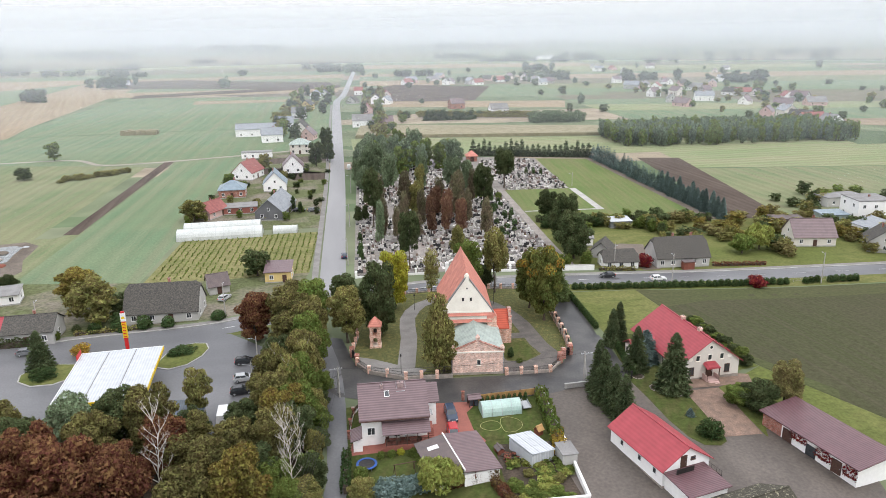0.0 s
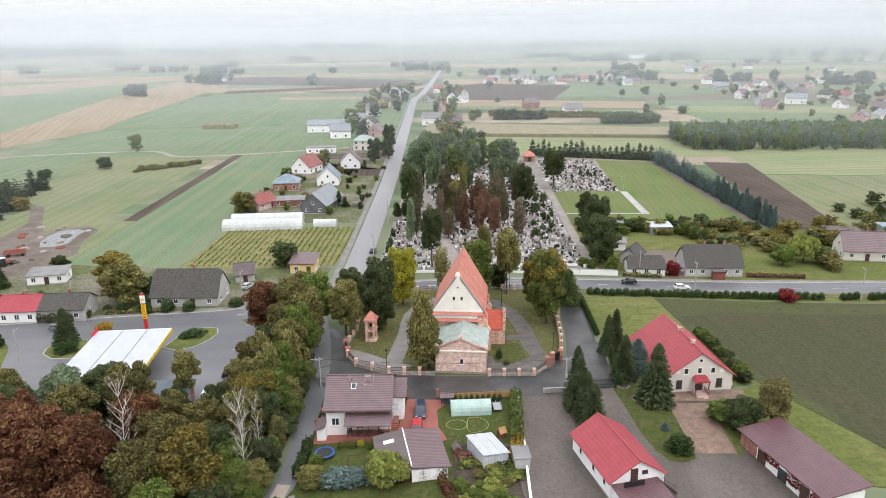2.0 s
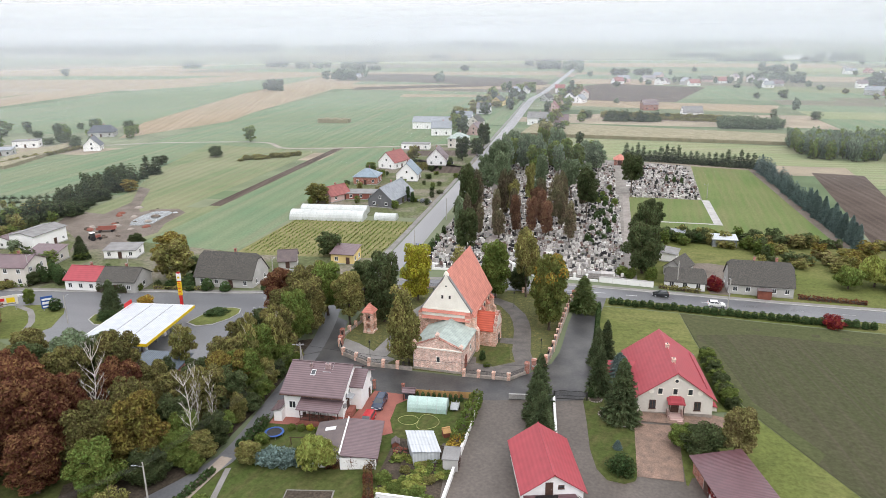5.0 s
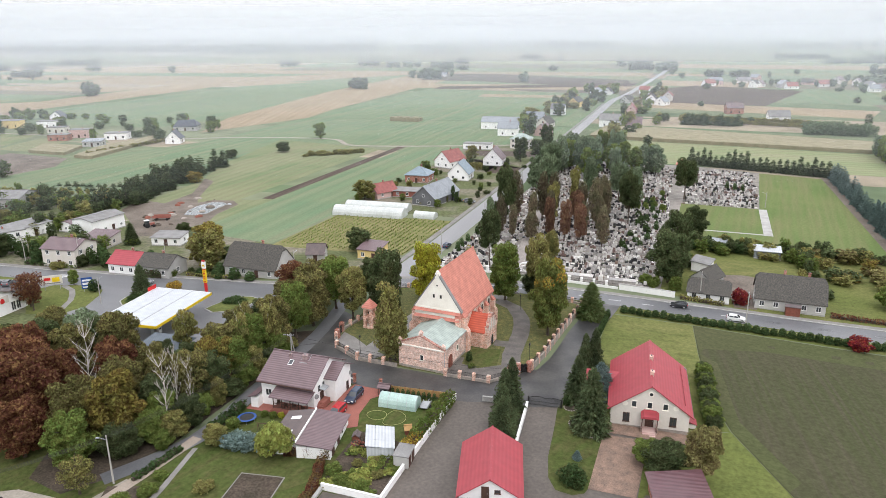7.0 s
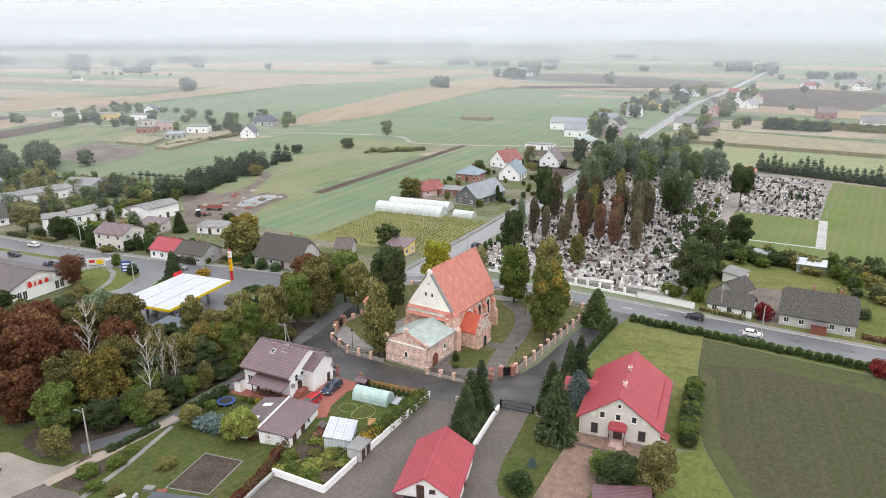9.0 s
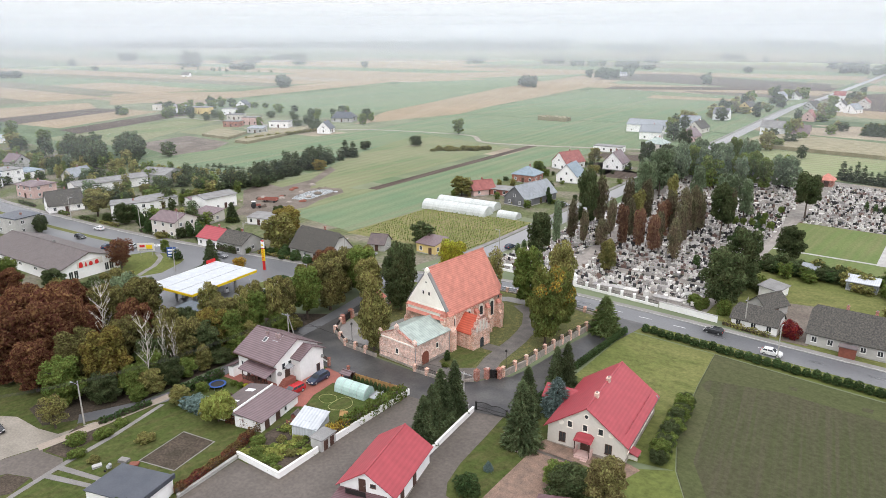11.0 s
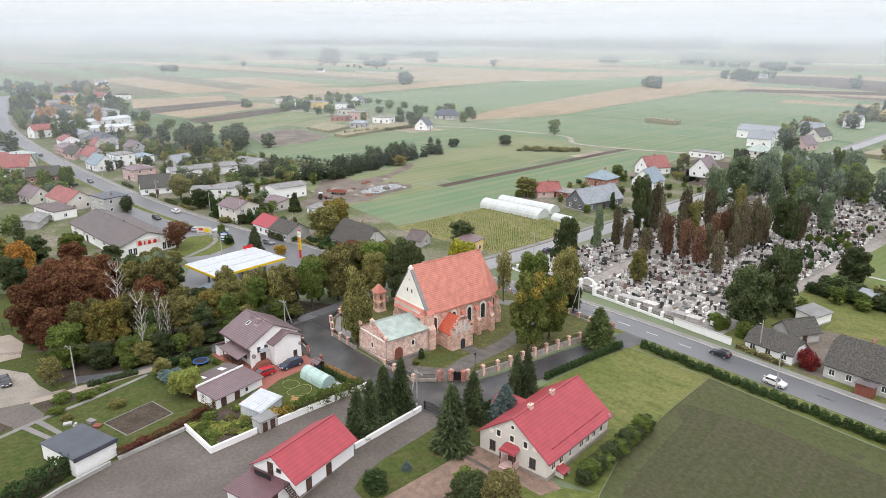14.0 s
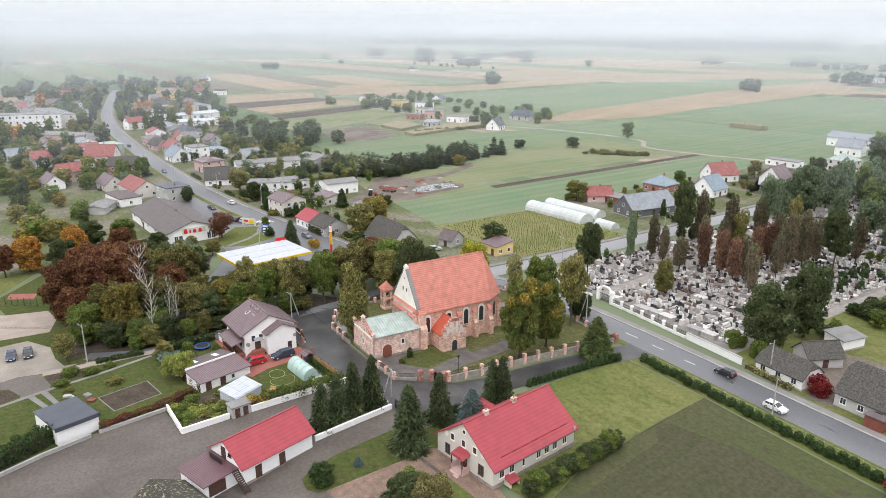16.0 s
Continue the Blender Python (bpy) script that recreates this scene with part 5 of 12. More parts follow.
for nm, poly, mt, dz, lb, ct in (
    ("junction", [(31, 108), (40.2, 108.6), (45.2, 110.3), (46.4, 113), (46.6, 122), (46.4, 130), (44, 131), (40, 124), (37, 117), (31, 114)], WET, 0.1, "damp asphalt before the manor gate", "road"),
    ("junction", [(-10.5, 128), (-9.5, 116), (-5, 110.5), (4, 108.4), (14, 107.2), (24, 107.2), (34, 109), (38.4, 113), (40.4, 121), (39.4, 123), (37.5, 121.8), (34.8, 116.8), (32.2, 114.2), (23.8, 114.1), (13.9, 114.3), (5.3, 114.7), (-1.4, 118.5), (-3.7, 122.6), (-4.9, 128), (-6.6, 136), (-13, 140)], WET, 0.076, "dark wet asphalt round the churchyard wall", "road"),
    ("forecourt", [(-86, 118), (-68, 116), (-46, 103), (-24, 101), (-21.5, 118), (-23, 136), (-31, 145), (-46, 145), (-78, 142), (-96, 136)], ASPHALT, 0.07, "grey asphalt forecourt of the fuel station", "forecourt"),
    ("court", [(28.4, 107.5), (40.2, 108.5), (43.4, 94), (41.5, 79), (47, 70), (46, 50), (34, 40), (23.5, 46), (19.8, 58), (19.3, 77.5), (28, 77.8)], COURT, 0.06, "worn concrete courtyard with damp patches", "courtyard"),
    ("court", [(40.4, 109), (45.3, 110.3), (46.4, 104.2), (47.2, 98.8), (48.5, 90.5), (50.2, 87.4), (60, 86), (66, 76), (60, 40), (44, 55), (47, 70), (48, 81), (44.5, 93)], COURT, 0.07, "grey paved drive beside the manor garden", "drive"),
    ("drive", [(53.7, 105.2), (60.4, 106.0), (60.5, 104.2), (60.4, 97.5), (60.2, 91.2), (53.7, 90.8)], BROWNPAVE, 0.09, "brown cobbled drive to the manor", "drive"),
    ("garden_lawn", [(45.4, 110), (46.2, 103.4), (46.9, 96), (48.0, 91.2), (49.5, 88.9), (51.9, 88.6), (53.4, 89.6), (53.9, 91.4), (53.8, 104.4), (54.4, 107), (55, 118), (54, 130), (48.2, 131)], LAWN, 0.08, "manor garden lawn", "lawn"),
    ("garden_lawn", [(60.4, 106), (60.4, 90.6), (66, 86), (80, 84), (92, 79.6), (80, 100.8), (72.6, 114), (66, 109.5)], GRASS, 0.08, "rough garden grass by the manor", "lawn"),
    ("churchyard", [(-3, 121), (3, 116.5), (12, 114.8), (24, 114.6), (33, 115.6), (37, 121), (38.6, 128), (39.8, 145), (40.5, 161), (28, 163), (4, 161), (-6, 156), (-5.5, 140), (-4, 128)], LEAFY, 0.07, "churchyard lawn strewn with yellow leaves", "lawn"),
    ("church_lawn", [(25.2, 120.2), (28.4, 119.4), (31.4, 121.8), (30.2, 128.8), (24.8, 127.0)], LAWN, 0.085, "mown lawn beside the church annex", "lawn"),
    ("forecourt", [(23.4, 114.9), (32.2, 115.3), (34.6, 117.6), (36.6, 120.8), (34.6, 124.4), (31.7, 121.6), (28.4, 119.1), (25.0, 120.0), (24.6, 122.6), (23.3, 122.6)], DAMPFLAG, 0.09, "dark damp paving before the annex", "path"),
    ("yard", [(8.5, 96), (12, 90.5), (16.5, 93.5), (15, 97), (14.6, 102), (17, 105.2), (15, 107.6), (9.5, 106)], REDPAVE, 0.07, "red paved yard of the white house", "yard"),
    ("terrace", [(-4.4, 92.8), (8.5, 93.2), (8.6, 96), (-4.4, 96)], REDPAVE, 0.075, "red paved terrace", "terrace"),
    ("garden_lawn", [(16.8, 94), (27.6, 92), (28, 105.5), (17.5, 105.2), (15, 102), (15.4, 97)], LAWN, 0.06, "garden lawn with a hose on it", "lawn"),
    ("garden_lawn", [(-4.6, 80.5), (8, 80), (15, 84), (8, 92.8), (-4.4, 92.8)], LAWN, 0.06, "small garden lawn", "lawn"),
    ("vegetable_garden", [(17.4, 84), (18.6, 78.4), (27.4, 78.4), (26.6, 86), (27.4, 91.5), (17.4, 92.5)], SOIL, 0.06, "vegetable beds behind a white wall", "garden"),
    ("garden_lawn", [(-5.6, 80), (1.5, 62), (9, 60), (18.3, 66.8), (17.6, 77), (15, 84), (8, 80)], LAWN, 0.065, "lawn with flower beds", "lawn"),
    ("soil_bed", [(7.1, 69.1), (6.0, 77.3), (12.4, 78.3), (13.6, 70.6)], SOIL, 0.09, "dug-over rectangular soil bed", "bed"),
    ("garden_lawn", [(-34, 42), (3, 42), (20, 54), (29, 76), (29, 108), (-5.2, 107), (-5.4, 82), (-12, 72), (-34, 66)], LAWN, 0.03, "worn garden grass between beds and walks", "lawn"),
    ("court", [(28.4, 108), (46, 110.5), (70, 110), (72, 84), (60, 40), (36, 40), (24, 46), (19, 66)], COURT, 0.045, "grey paved ground round the outbuildings", "courtyard"),
    ("bed_edging", [(6.9, 68.9), (5.8, 77.5), (12.6, 78.5), (13.8, 70.4)], PAVING, 0.08, "thin concrete edging of the soil bed", "kerb"),
    ("gravel_yard", [(-30, 61), (-23.1, 64.6), (-16, 64.8), (-11.3, 65.8), (-9.6, 71.2), (-8.8, 71.0), (-10.4, 65.4), (-9.8, 62.7), (-11.6, 57.8), (-10, 50), (-30, 44)], GRAVEL, 0.055, "pale gravel yard with parked cars", "yard"),
    ("paved_yard", [(-11.5, 57.7), (-9.6, 62.6), (-8.2, 62.0), (-3.6, 62.8), (-2.6, 62.3), (-1.6, 57.6), (-2.8, 57.8), (-7, 56.2), (-10, 50)], COURT, 0.06, "worn grey-brown paved yard", "yard"),
    ("soil_bed", [(-7, 56.1), (-2.8, 57.7), (-1.4, 54.4), (-6, 48)], SOIL, 0.058, "bare soil beside the walk", "bed"),
    ("flower_bed", [(-8.0, 62.2), (-11.0, 69.0), (-5.3, 70.8), (-3.6, 63.1)], SOIL, 0.062, "planted bed beside the gravel yard", "bed"),
    ("walk", [(1.5, 46), (-1.1, 54.2), (-2.6, 62.4), (-3.3, 70.5), (-5.3, 80.4), (-4.5, 80.7), (-2.4, 70.6), (-1.6, 62.5), (-0.2, 54.4), (2.4, 46)], PAVING, 0.085, "grey concrete garden walk", "path"),
    ("garden_lawn", [(-0.2, 54.4), (-1.2, 58.2), (9.6, 60.3), (14, 54), (2.4, 46)], LAWN, 0.06, "mown lawn beside the garage", "lawn"),
    ("strip", [(-1.0, 58.8), (7.2, 61.4), (7.0, 62.2), (-1.2, 59.8)], PAVING, 0.088, "concrete strip before the garage", "path"),
    ("strip", [(-1.4, 60.9), (6.6, 62.9), (6.5, 63.7), (-1.6, 61.9)], PAVING, 0.088, "concrete strip before the garage", "path"),
    ("park_lawn", [(-62, 56), (-30, 62), (-20, 70), (-10, 76), (-16, 86), (-60, 84), (-80, 70)], LAWN, 0.045, "park grass under the trees", "lawn"),
    ("soil_patch", [(-24, 67), (-27, 73), (-22, 79), (-12.2, 74), (-12.8, 69.9), (-16.2, 65.6)], SOIL, 0.065, "bare dark soil beneath the trees", "ground"),
    ("court", [(54.7, 86.6), (60.2, 89), (61.4, 92.4), (64, 93.2), (66.6, 79), (66, 66), (52, 70), (50.4, 86)], COURT, 0.098, "worn grey paving before the stable", "courtyard"),
    ("apron", [(53.4, 108.0), (54.4, 105.9), (67.6, 107.4), (68.6, 110.8), (66.5, 111.2), (54, 109.2)], BROWNPAVE, 0.1, "cobbled apron before the manor", "paving"),
    ("woodland_floor", [(-70, 74), (-22, 79), (-12.2, 74), (-9.2, 80), (-8.3, 100), (-9.6, 126), (-21, 120), (-24, 101), (-46, 102), (-70, 112)], SOIL, 0.05, "bare woodland floor with fallen leaves", "ground"),
    ("cemetery_ground", [(-4.6, 181), (57, 179.5), (57, 285), (85, 284.3), (88.4, 361), (58, 370), (-4.8, 371)], GRAVESAND, 0.04, "grey gravel ground of the cemetery", "ground"),
    ("path", [(17, 181), (20.5, 181), (9, 262), (5.5, 262)], CEMPATH, 0.08, "concrete main path of the cemetery", "path"),
    ("path", [(54.2, 184), (56.8, 184), (57.4, 290), (54.8, 290)], CEMPATH, 0.08, "concrete path at the cemetery edge", "path"),
    ("rough_grass", [(57, 179), (75, 174.8), (120, 172.6), (200, 171), (200, 226), (118, 225), (57, 232)], GRASS, 0.035, "rough garden grass behind the old houses", "lawn"),
    ("verge", [(46, 158.6), (67, 158.9), (130, 158), (290, 155), (290, 161), (46.4, 163.6)], GRASS, 0.03, "grass verge beside the clipped bushes", "verge"),
    ("village_gardens", [(-17, 236), (-62, 236), (-66, 396), (-20, 416)], GARDEN, 0.048, "gardens and yards by the straight road", "ground"),
    ("soil_plot", [(-18, 322), (-33, 322), (-33, 356), (-50, 356), (-50, 340), (-18, 338)], PLOUGH, 0.06, "dug brown garden plot", "garden"),
    ("soil_plot", [(-20, 374), (-60, 366), (-60, 384), (-20, 392)], PLOUGH, 0.06, "dug brown garden plot", "garden"),
    ("dirt_yard", [(73.6, 183.4), (66, 184), (66, 198.5), (70, 200.5), (77.5, 202), (84, 200), (80, 186), (79.4, 175.6), (74.4, 175.2)], MUD, 0.06, "muddy yard between the old houses", "yard"),
    ("path", [(84.6, 246), (87.4, 246), (87.6, 284), (84.8, 284)], CONCRETE, 0.09, "pale concrete path across the lawn", "path"),
    ("path", [(57.4, 246.8), (84.6, 246.4), (84.6, 247.6), (57.4, 248)], CONCRETE, 0.085, "pale path across the lawn", "path"),
    ("village_gardens", [(-600, 180), (-491, 158), (-364, 143), (-240, 138), (-160, 139), (-120, 141.5), (-90, 147.5), (-60, 153), (-36, 155), (-20, 162), (-17, 187), (-62, 186), (-96, 190), (-140, 195), (-170, 212), (-330, 214), (-600, 240)], GARDEN, 0.02, "village gardens and yards", "ground"),
    ("village_gardens", [(-600, 20), (-90, 20), (-80, 70), (-70, 112), (-86, 118), (-120, 130), (-160, 130), (-240, 129), (-364, 133), (-491, 148), (-600, 170)], GARDEN, 0.02, "village gardens and yards", "ground"),
    ("yard", [(-142, 206), (-149, 222), (-134, 220), (-136, 239), (-152, 267), (-144, 263), (-127, 231), (-102, 201), (-107, 192), (-122, 190)], MUD, 0.06, "muddy farmyard with a rutted track", "yard"),
    ("yard", [(-121, 190), (-112, 176), (-103, 182), (-98.5, 201), (-103, 212), (-105, 228), (-111, 233), (-119, 231), (-122, 226), (-124, 206)], MUD, 0.055, "muddy bank round the pond", "yard"),
    ("pond", [(-114, 207.4), (-117, 213), (-118.6, 221), (-117.6, 227.4), (-113, 229), (-109.4, 227), (-108.6, 219), (-107.2, 211.6), (-110, 208)], WATER, 0.07, "small grey pond", "pond"),
    ("parking", [(-150, 122), (-96, 115.5), (-84, 121), (-88, 136), (-120, 134), (-150, 131)], ASPHALT, 0.06, "grey asphalt car park of the shop", "parking"),
    ("lawn", [(-83.6, 115.8), (-76, 117.6), (-73.6, 124), (-77, 132), (-79.2, 135), (-87, 135.8), (-94.3, 133.4), (-96.8, 127.4)], GRASS, 0.08, "grass island beside the car park", "lawn"),
):
    patch(nm, poly, mt, dz, lb, ct)

road("path", [(5.4, 116.5), (6.2, 124), (7.2, 134), (7.6, 145), (11, 153.5), (17, 158.5), (23, 159)], 1.7, -1.7, PAVING, 0.1, "grey paved path west of the church", "path")
road("path", [(34.2, 121.4), (32.8, 127), (31.8, 138), (29.6, 147), (26.4, 153), (21.6, 156.6)], 1.8, -1.8, DAMPFLAG, 0.105, "dark damp paved path to the porch", "path")
road("path", [(28, 131.4), (31.5, 131.6)], 1.4, -1.4, DAMPFLAG, 0.11, "damp paving before the porch", "path")
patch("path", [(-3, 121.5), (3, 116.9), (8, 115.6), (9.5, 118.5), (4.6, 121), (0, 124.5), (-3.6, 126.5)], PAVING, 0.095, "paved forecourt at the west gate", "path")
road("path", [(-91.7, 134), (-86.5, 132), (-83.4, 129.2), (-80.6, 126), (-79.2, 123.2), (-76.2, 118.1)], 0.7, -0.7, PAVING, 0.11, "narrow paved path across the grass island", "path")
road("track", [(-420, 352), (-274, 366), (-222, 388), (-161, 400), (-131, 380), (-65, 401), (-35, 415), (-18, 420)], 1.6, -1.6, GRAVEL, 0.06, "pale gravel farm track", "track")
road("path", [(-9.9, 62), (-8, 72), (-6.5, 83)], 1.0, -1.0, SAND, 0.09, "sandy track beside the garden", "track")
for i in range(60):
    x = -30 + i * 6.0
    if x < -4 or x > 6:
        line = ribbon_line(MAIN)
        p = min(line, key=lambda q: abs(q.x - x))
        m = Mesh().box(-2, -0.08, 0, 2, 0.08, 0.012)
        nx = min(line, key=lambda q: abs(q.x - x - 6))
        single("lane_dash", m, MARK, p.x, p.y, math.degrees(math.atan2(nx.y - p.y, nx.x - p.x)), "white painted lane dash", "road marking", "centre line", "structure", 0.095)

# far strips of farmland
rf = random.Random(17)
STRIPS = (FIELD_GREEN, STUBBLE, FALLOW, MEADOW, FIELD_PALE, FIELD_GREEN, FIELD_GREEN, MEADOW, STUBBLE, FALLOW)


def strips(x0, x1, y0, y1, skew, lo, hi, parts, z):
    y, k = y0, rf.randrange(10)
    while y < y1:
        w = rf.uniform(lo, hi)
        cuts = sorted([x0, x1] + [rf.uniform(x0, x1) for _ in range(rf.randint(*parts))])
        for a, b in zip(cuts, cuts[1:]):
            k = (k + rf.choice((1, 3, 7))) % 10
            m = Mesh().face([(a, y + skew * a, z), (b, y + skew * b, z), (b, y + w + skew * b, z), (a, y + w + skew * a, z)])
            tagged(new("field", m.data("field", STRIPS[k])), "narrow strip of autumn farmland in mist", "field", "", "structure")
        y += w
        lo, hi = lo * 1.16, hi * 1.16


strips(-4, 900, 760, 2600, -0.12, 26, 70, (1, 3), -3.085)
strips(200, 900, 530, 760, -0.12, 24, 44, (1, 2), -3.08)
strips(-1500, -30, 860, 2600, 0.1, 50, 110, (1, 3), -3.075)
strips(-1700, -620, 560, 780, 0.1, 30, 60, (0, 2), -3.07)
strips(-1700, -640, 210, 480, -0.02, 26, 50, (0, 2), -3.065)


# ---- church ----
def church():
    ob = thing("church", 18.6, 115.2, -4, "brick village church with red tiled roof and white gable", "church")
    # low annex at the west end
    a = Mesh().box(-4.6, 0, -0.8, 4.6, 10.2, 4.7)
    a.prism([(-4.6, 0, 4.7), (4.6, 0, 4.7), (0, 0, 6.7)], [(-4.6, 0.5, 4.7), (4.6, 0.5, 4.7), (0, 0.5, 6.7)])
    part("annex_wall", a, BRICKPALE, ob, "pale brick annex wall")
    r = Mesh()
    for k in (-1, 1):
        prof = [(0, 6.55), (k * 4.95, 4.6), (k * 4.95, 4.75), (0, 6.75)]
        f, b = [(x, 0.45, z) for x, z in prof], [(x, 10.2, z) for x, z in prof]
        r.prism(f, b) if k > 0 else r.prism(b, f)
    rf = part("annex_roof", r, METAL_GREEN, ob, "grey-green patinated metal roof")
    c = Mesh()
    for k in (-1, 1):
        c.prism([(k * 4.95, -0.12, 4.66), (k * 4.95, 0.55, 4.66), (0, 0.55, 6.72), (0, -0.12, 6.72)], [(k * 4.95, -0.12, 4.76), (k * 4.95, 0.55, 4.76), (0, 0.55, 6.83), (0, -0.12, 6.83)])
    part("coping", c, BRICKRED, ob)
    for x, z in ((-4.5, 4.8), (0, 6.8), (4.5, 4.8)):
        p = Mesh().box(x - 0.32, -0.1, z - 0.5, x + 0.32, 0.5, z + 0.55)
        p.prism([(x - 0.42, -0.2, z + 0.55), (x + 0.42, -0.2, z + 0.55), (x + 0.42, 0.6, z + 0.55), (x - 0.42, 0.6, z + 0.55)], [(x - 0.04, 0.16, z + 1.15), (x + 0.04, 0.16, z + 1.15), (x + 0.04, 0.24, z + 1.15), (x - 0.04, 0.24, z + 1.15)])
        part("pinnacle", p, BRICKPALE, ob)
    part("cornice", Mesh().box(-4.75, -0.14, 4.42, 4.75, 0.0, 4.66), CHURCHWHITE, ob, "white plastered cornice")
    part("cornice", Mesh().box(4.6, 0, 4.42, 4.72, 10.2, 4.62), BRICK, ob)
    part("plinth", Mesh().box(-4.7, -0.1, -0.8, 4.7, 10.2, 0.5), STONE, ob)
    window(ob, 0.2, -0.03, 1.9, 0.75, 1.15, 0, CHURCHWHITE)
    window(ob, 4.63, 6.4, 2.2, 0.75, 1.1, 90, CHURCHWHITE)
    arch_door(ob, 4.64, 3.0, 0.1, 1.9, 1.7, 90)
    # nave and choir
    x0, x1, cx = -6.1, 3.7, -1.2
    y0, y1, y2 = 10.2, 27.2, 31.0
    plan = [(x0, y0), (x1, y0), (x1, y1), (cx + 2.4, y2), (cx - 2.4, y2), (x0, y1)]
    n = Mesh().prism([(x, y, -1.2) for x, y in plan], [(x, y, 7.6) for x, y in plan])
    part("nave_wall", n, BRICK, ob, "weathered red brick nave wall")
    # west gable with plastered field, offsets and shoulders
    g = Mesh()
    g.prism([(x0 + 0.2, y0 - 0.25, 9.0), (x1 - 0.2, y0 - 0.25, 9.0), (cx, y0 - 0.25, 15.3)], [(x0 + 0.2, y0 + 0.4, 9.0), (x1 - 0.2, y0 + 0.4, 9.0), (cx, y0 + 0.4, 15.3)])
    g.box(x0 + 0.2, y0 - 0.25, 8.2, x1 - 0.2, y0 + 0.4, 9.0)
    g.box(cx - 0.45, y0 - 0.3, 14.7, cx + 0.45, y0 + 0.45, 15.7).dome((cx, y0 + 0.08, 15.7), 0.42, 0.36, 0.5, 8, 3)
    part("gable", g, CHURCHWHITE, ob, "white plastered gable with small openings")
    part("offset", Mesh().prism([(x0, y0 - 0.75, 7.7), (x1, y0 - 0.75, 7.7), (x1, y0 + 0.1, 7.7), (x0, y0 + 0.1, 7.7)], [(x0, y0 - 0.25, 8.2), (x1, y0 - 0.25, 8.2), (x1, y0 + 0.1, 8.2), (x0, y0 + 0.1, 8.2)]), TILE_RED, ob)
    part("band", Mesh().box(x0 + 0.05, y0 - 0.4, 6.9, x1 - 0.05, y0, 7.5).box(x0 + 0.05, y0 - 0.32, 8.2, x1 - 0.05, y0, 8.5), CHURCHWHITE, ob)
    part("offset", Mesh().prism([(x0, y0 - 0.9, 6.4), (x1, y0 - 0.9, 6.4), (x1, y0, 6.4), (x0, y0, 6.4)], [(x0, y0 - 0.35, 6.85), (x1, y0 - 0.35, 6.85), (x1, y0, 6.85), (x0, y0, 6.85)]), TILE_RED, ob)
    for x in (cx - 0.75, cx + 0.75):
        part("vent", Mesh().box(x - 0.2, y0 - 0.27, 10.6, x + 0.2, y0 - 0.2, 11.3), IRON, ob)
    part("vent", Mesh().tube((cx, y0 - 0.28, 13.2), (cx, y0 - 0.2, 13.2), 0.17, 0.17, 10), IRON, ob)
    for k, xx in ((-1, x0), (1, x1)):
        cp = Mesh().prism([(xx + k * 0.3, y0 - 0.3, 8.0), (xx + k * 0.3, y0 + 0.5, 8.0), (cx + k * 0.2, y0 + 0.5, 15.25), (cx + k * 0.2, y0 - 0.3, 15.25)],
                          [(xx + k * 0.3, y0 - 0.3, 8.35), (xx + k * 0.3, y0 + 0.5, 8.35), (cx + k * 0.2, y0 + 0.5, 15.6), (cx + k * 0.2, y0 - 0.3, 15.6)])
        part("coping", cp, FELTGREY, ob)
    # steep main roof with a hipped east end
    e = 7.2
    m = Mesh()
    R0, R1 = (cx, y0 + 0.4, 16.0), (cx, 28.3, 16.0)
    o = 0.45
    m.face([(x1 + o, y0 + 0.3, e), (x1 + o, y1, e), R1, R0])
    m.face([(x0 - o, y1, e), (x0 - o, y0 + 0.3, e), R0, R1])
    m.face([(x1 + o, y1, e), (cx + 2.7, y2 + o, e), R1])
    m.face([(cx + 2.7, y2 + o, e), (cx - 2.7, y2 + o, e), R1])
    m.face([(cx - 2.7, y2 + o, e), (x0 - o, y1, e), R1])
    m.prism([(x1 + o, y0 + 0.3, e - 0.25), (x1 + o, y1, e - 0.25), (cx + 2.7, y2 + o, e - 0.25), (cx - 2.7, y2 + o, e - 0.25), (x0 - o, y1, e - 0.25), (x0 - o, y0 + 0.3, e - 0.25)],
            [(x1 + o, y0 + 0.3, e), (x1 + o, y1, e), (cx + 2.7, y2 + o, e), (cx - 2.7, y2 + o, e), (x0 - o, y1, e), (x0 - o, y0 + 0.3, e)])
    main = part("roof", m, TILE_RED, ob, "steep red clay tiled roof")
    rt = Mesh()
    for i in range(44):
        y = y0 + 0.6 + i * 0.4
        rt.prism([(cx - 0.17, y, 15.85), (cx + 0.17, y, 15.85), (cx + 0.17, y + 0.36, 15.85), (cx - 0.17, y + 0.36, 15.85)], [(cx - 0.06, y, 16.12), (cx + 0.06, y, 16.12), (cx + 0.06, y + 0.38, 16.1), (cx - 0.06, y + 0.38, 16.1)])
    part("ridge_tiles", rt, TILE_RED, main)
    # corner buttresses and stepped side buttresses
    def buttress(x, y, turn, h=6.0, w=0.9, d=1.3):
        b = Mesh().prism([(-w / 2, -d, -1), (w / 2, -d, -1), (w / 2, 0, -1), (-w / 2, 0, -1)], [(-w / 2, -d, h * 0.5), (w / 2, -d, h * 0.5), (w / 2, 0, h * 0.5), (-w / 2, 0, h * 0.5)])
        b.prism([(-w / 2, -d, h * 0.5), (w / 2, -d, h * 0.5), (w / 2, 0, h * 0.5), (-w / 2, 0, h * 0.5)], [(-w / 2, -d * 0.6, h * 0.6), (w / 2, -d * 0.6, h * 0.6), (w / 2, 0, h * 0.6), (-w / 2, 0, h * 0.6)])
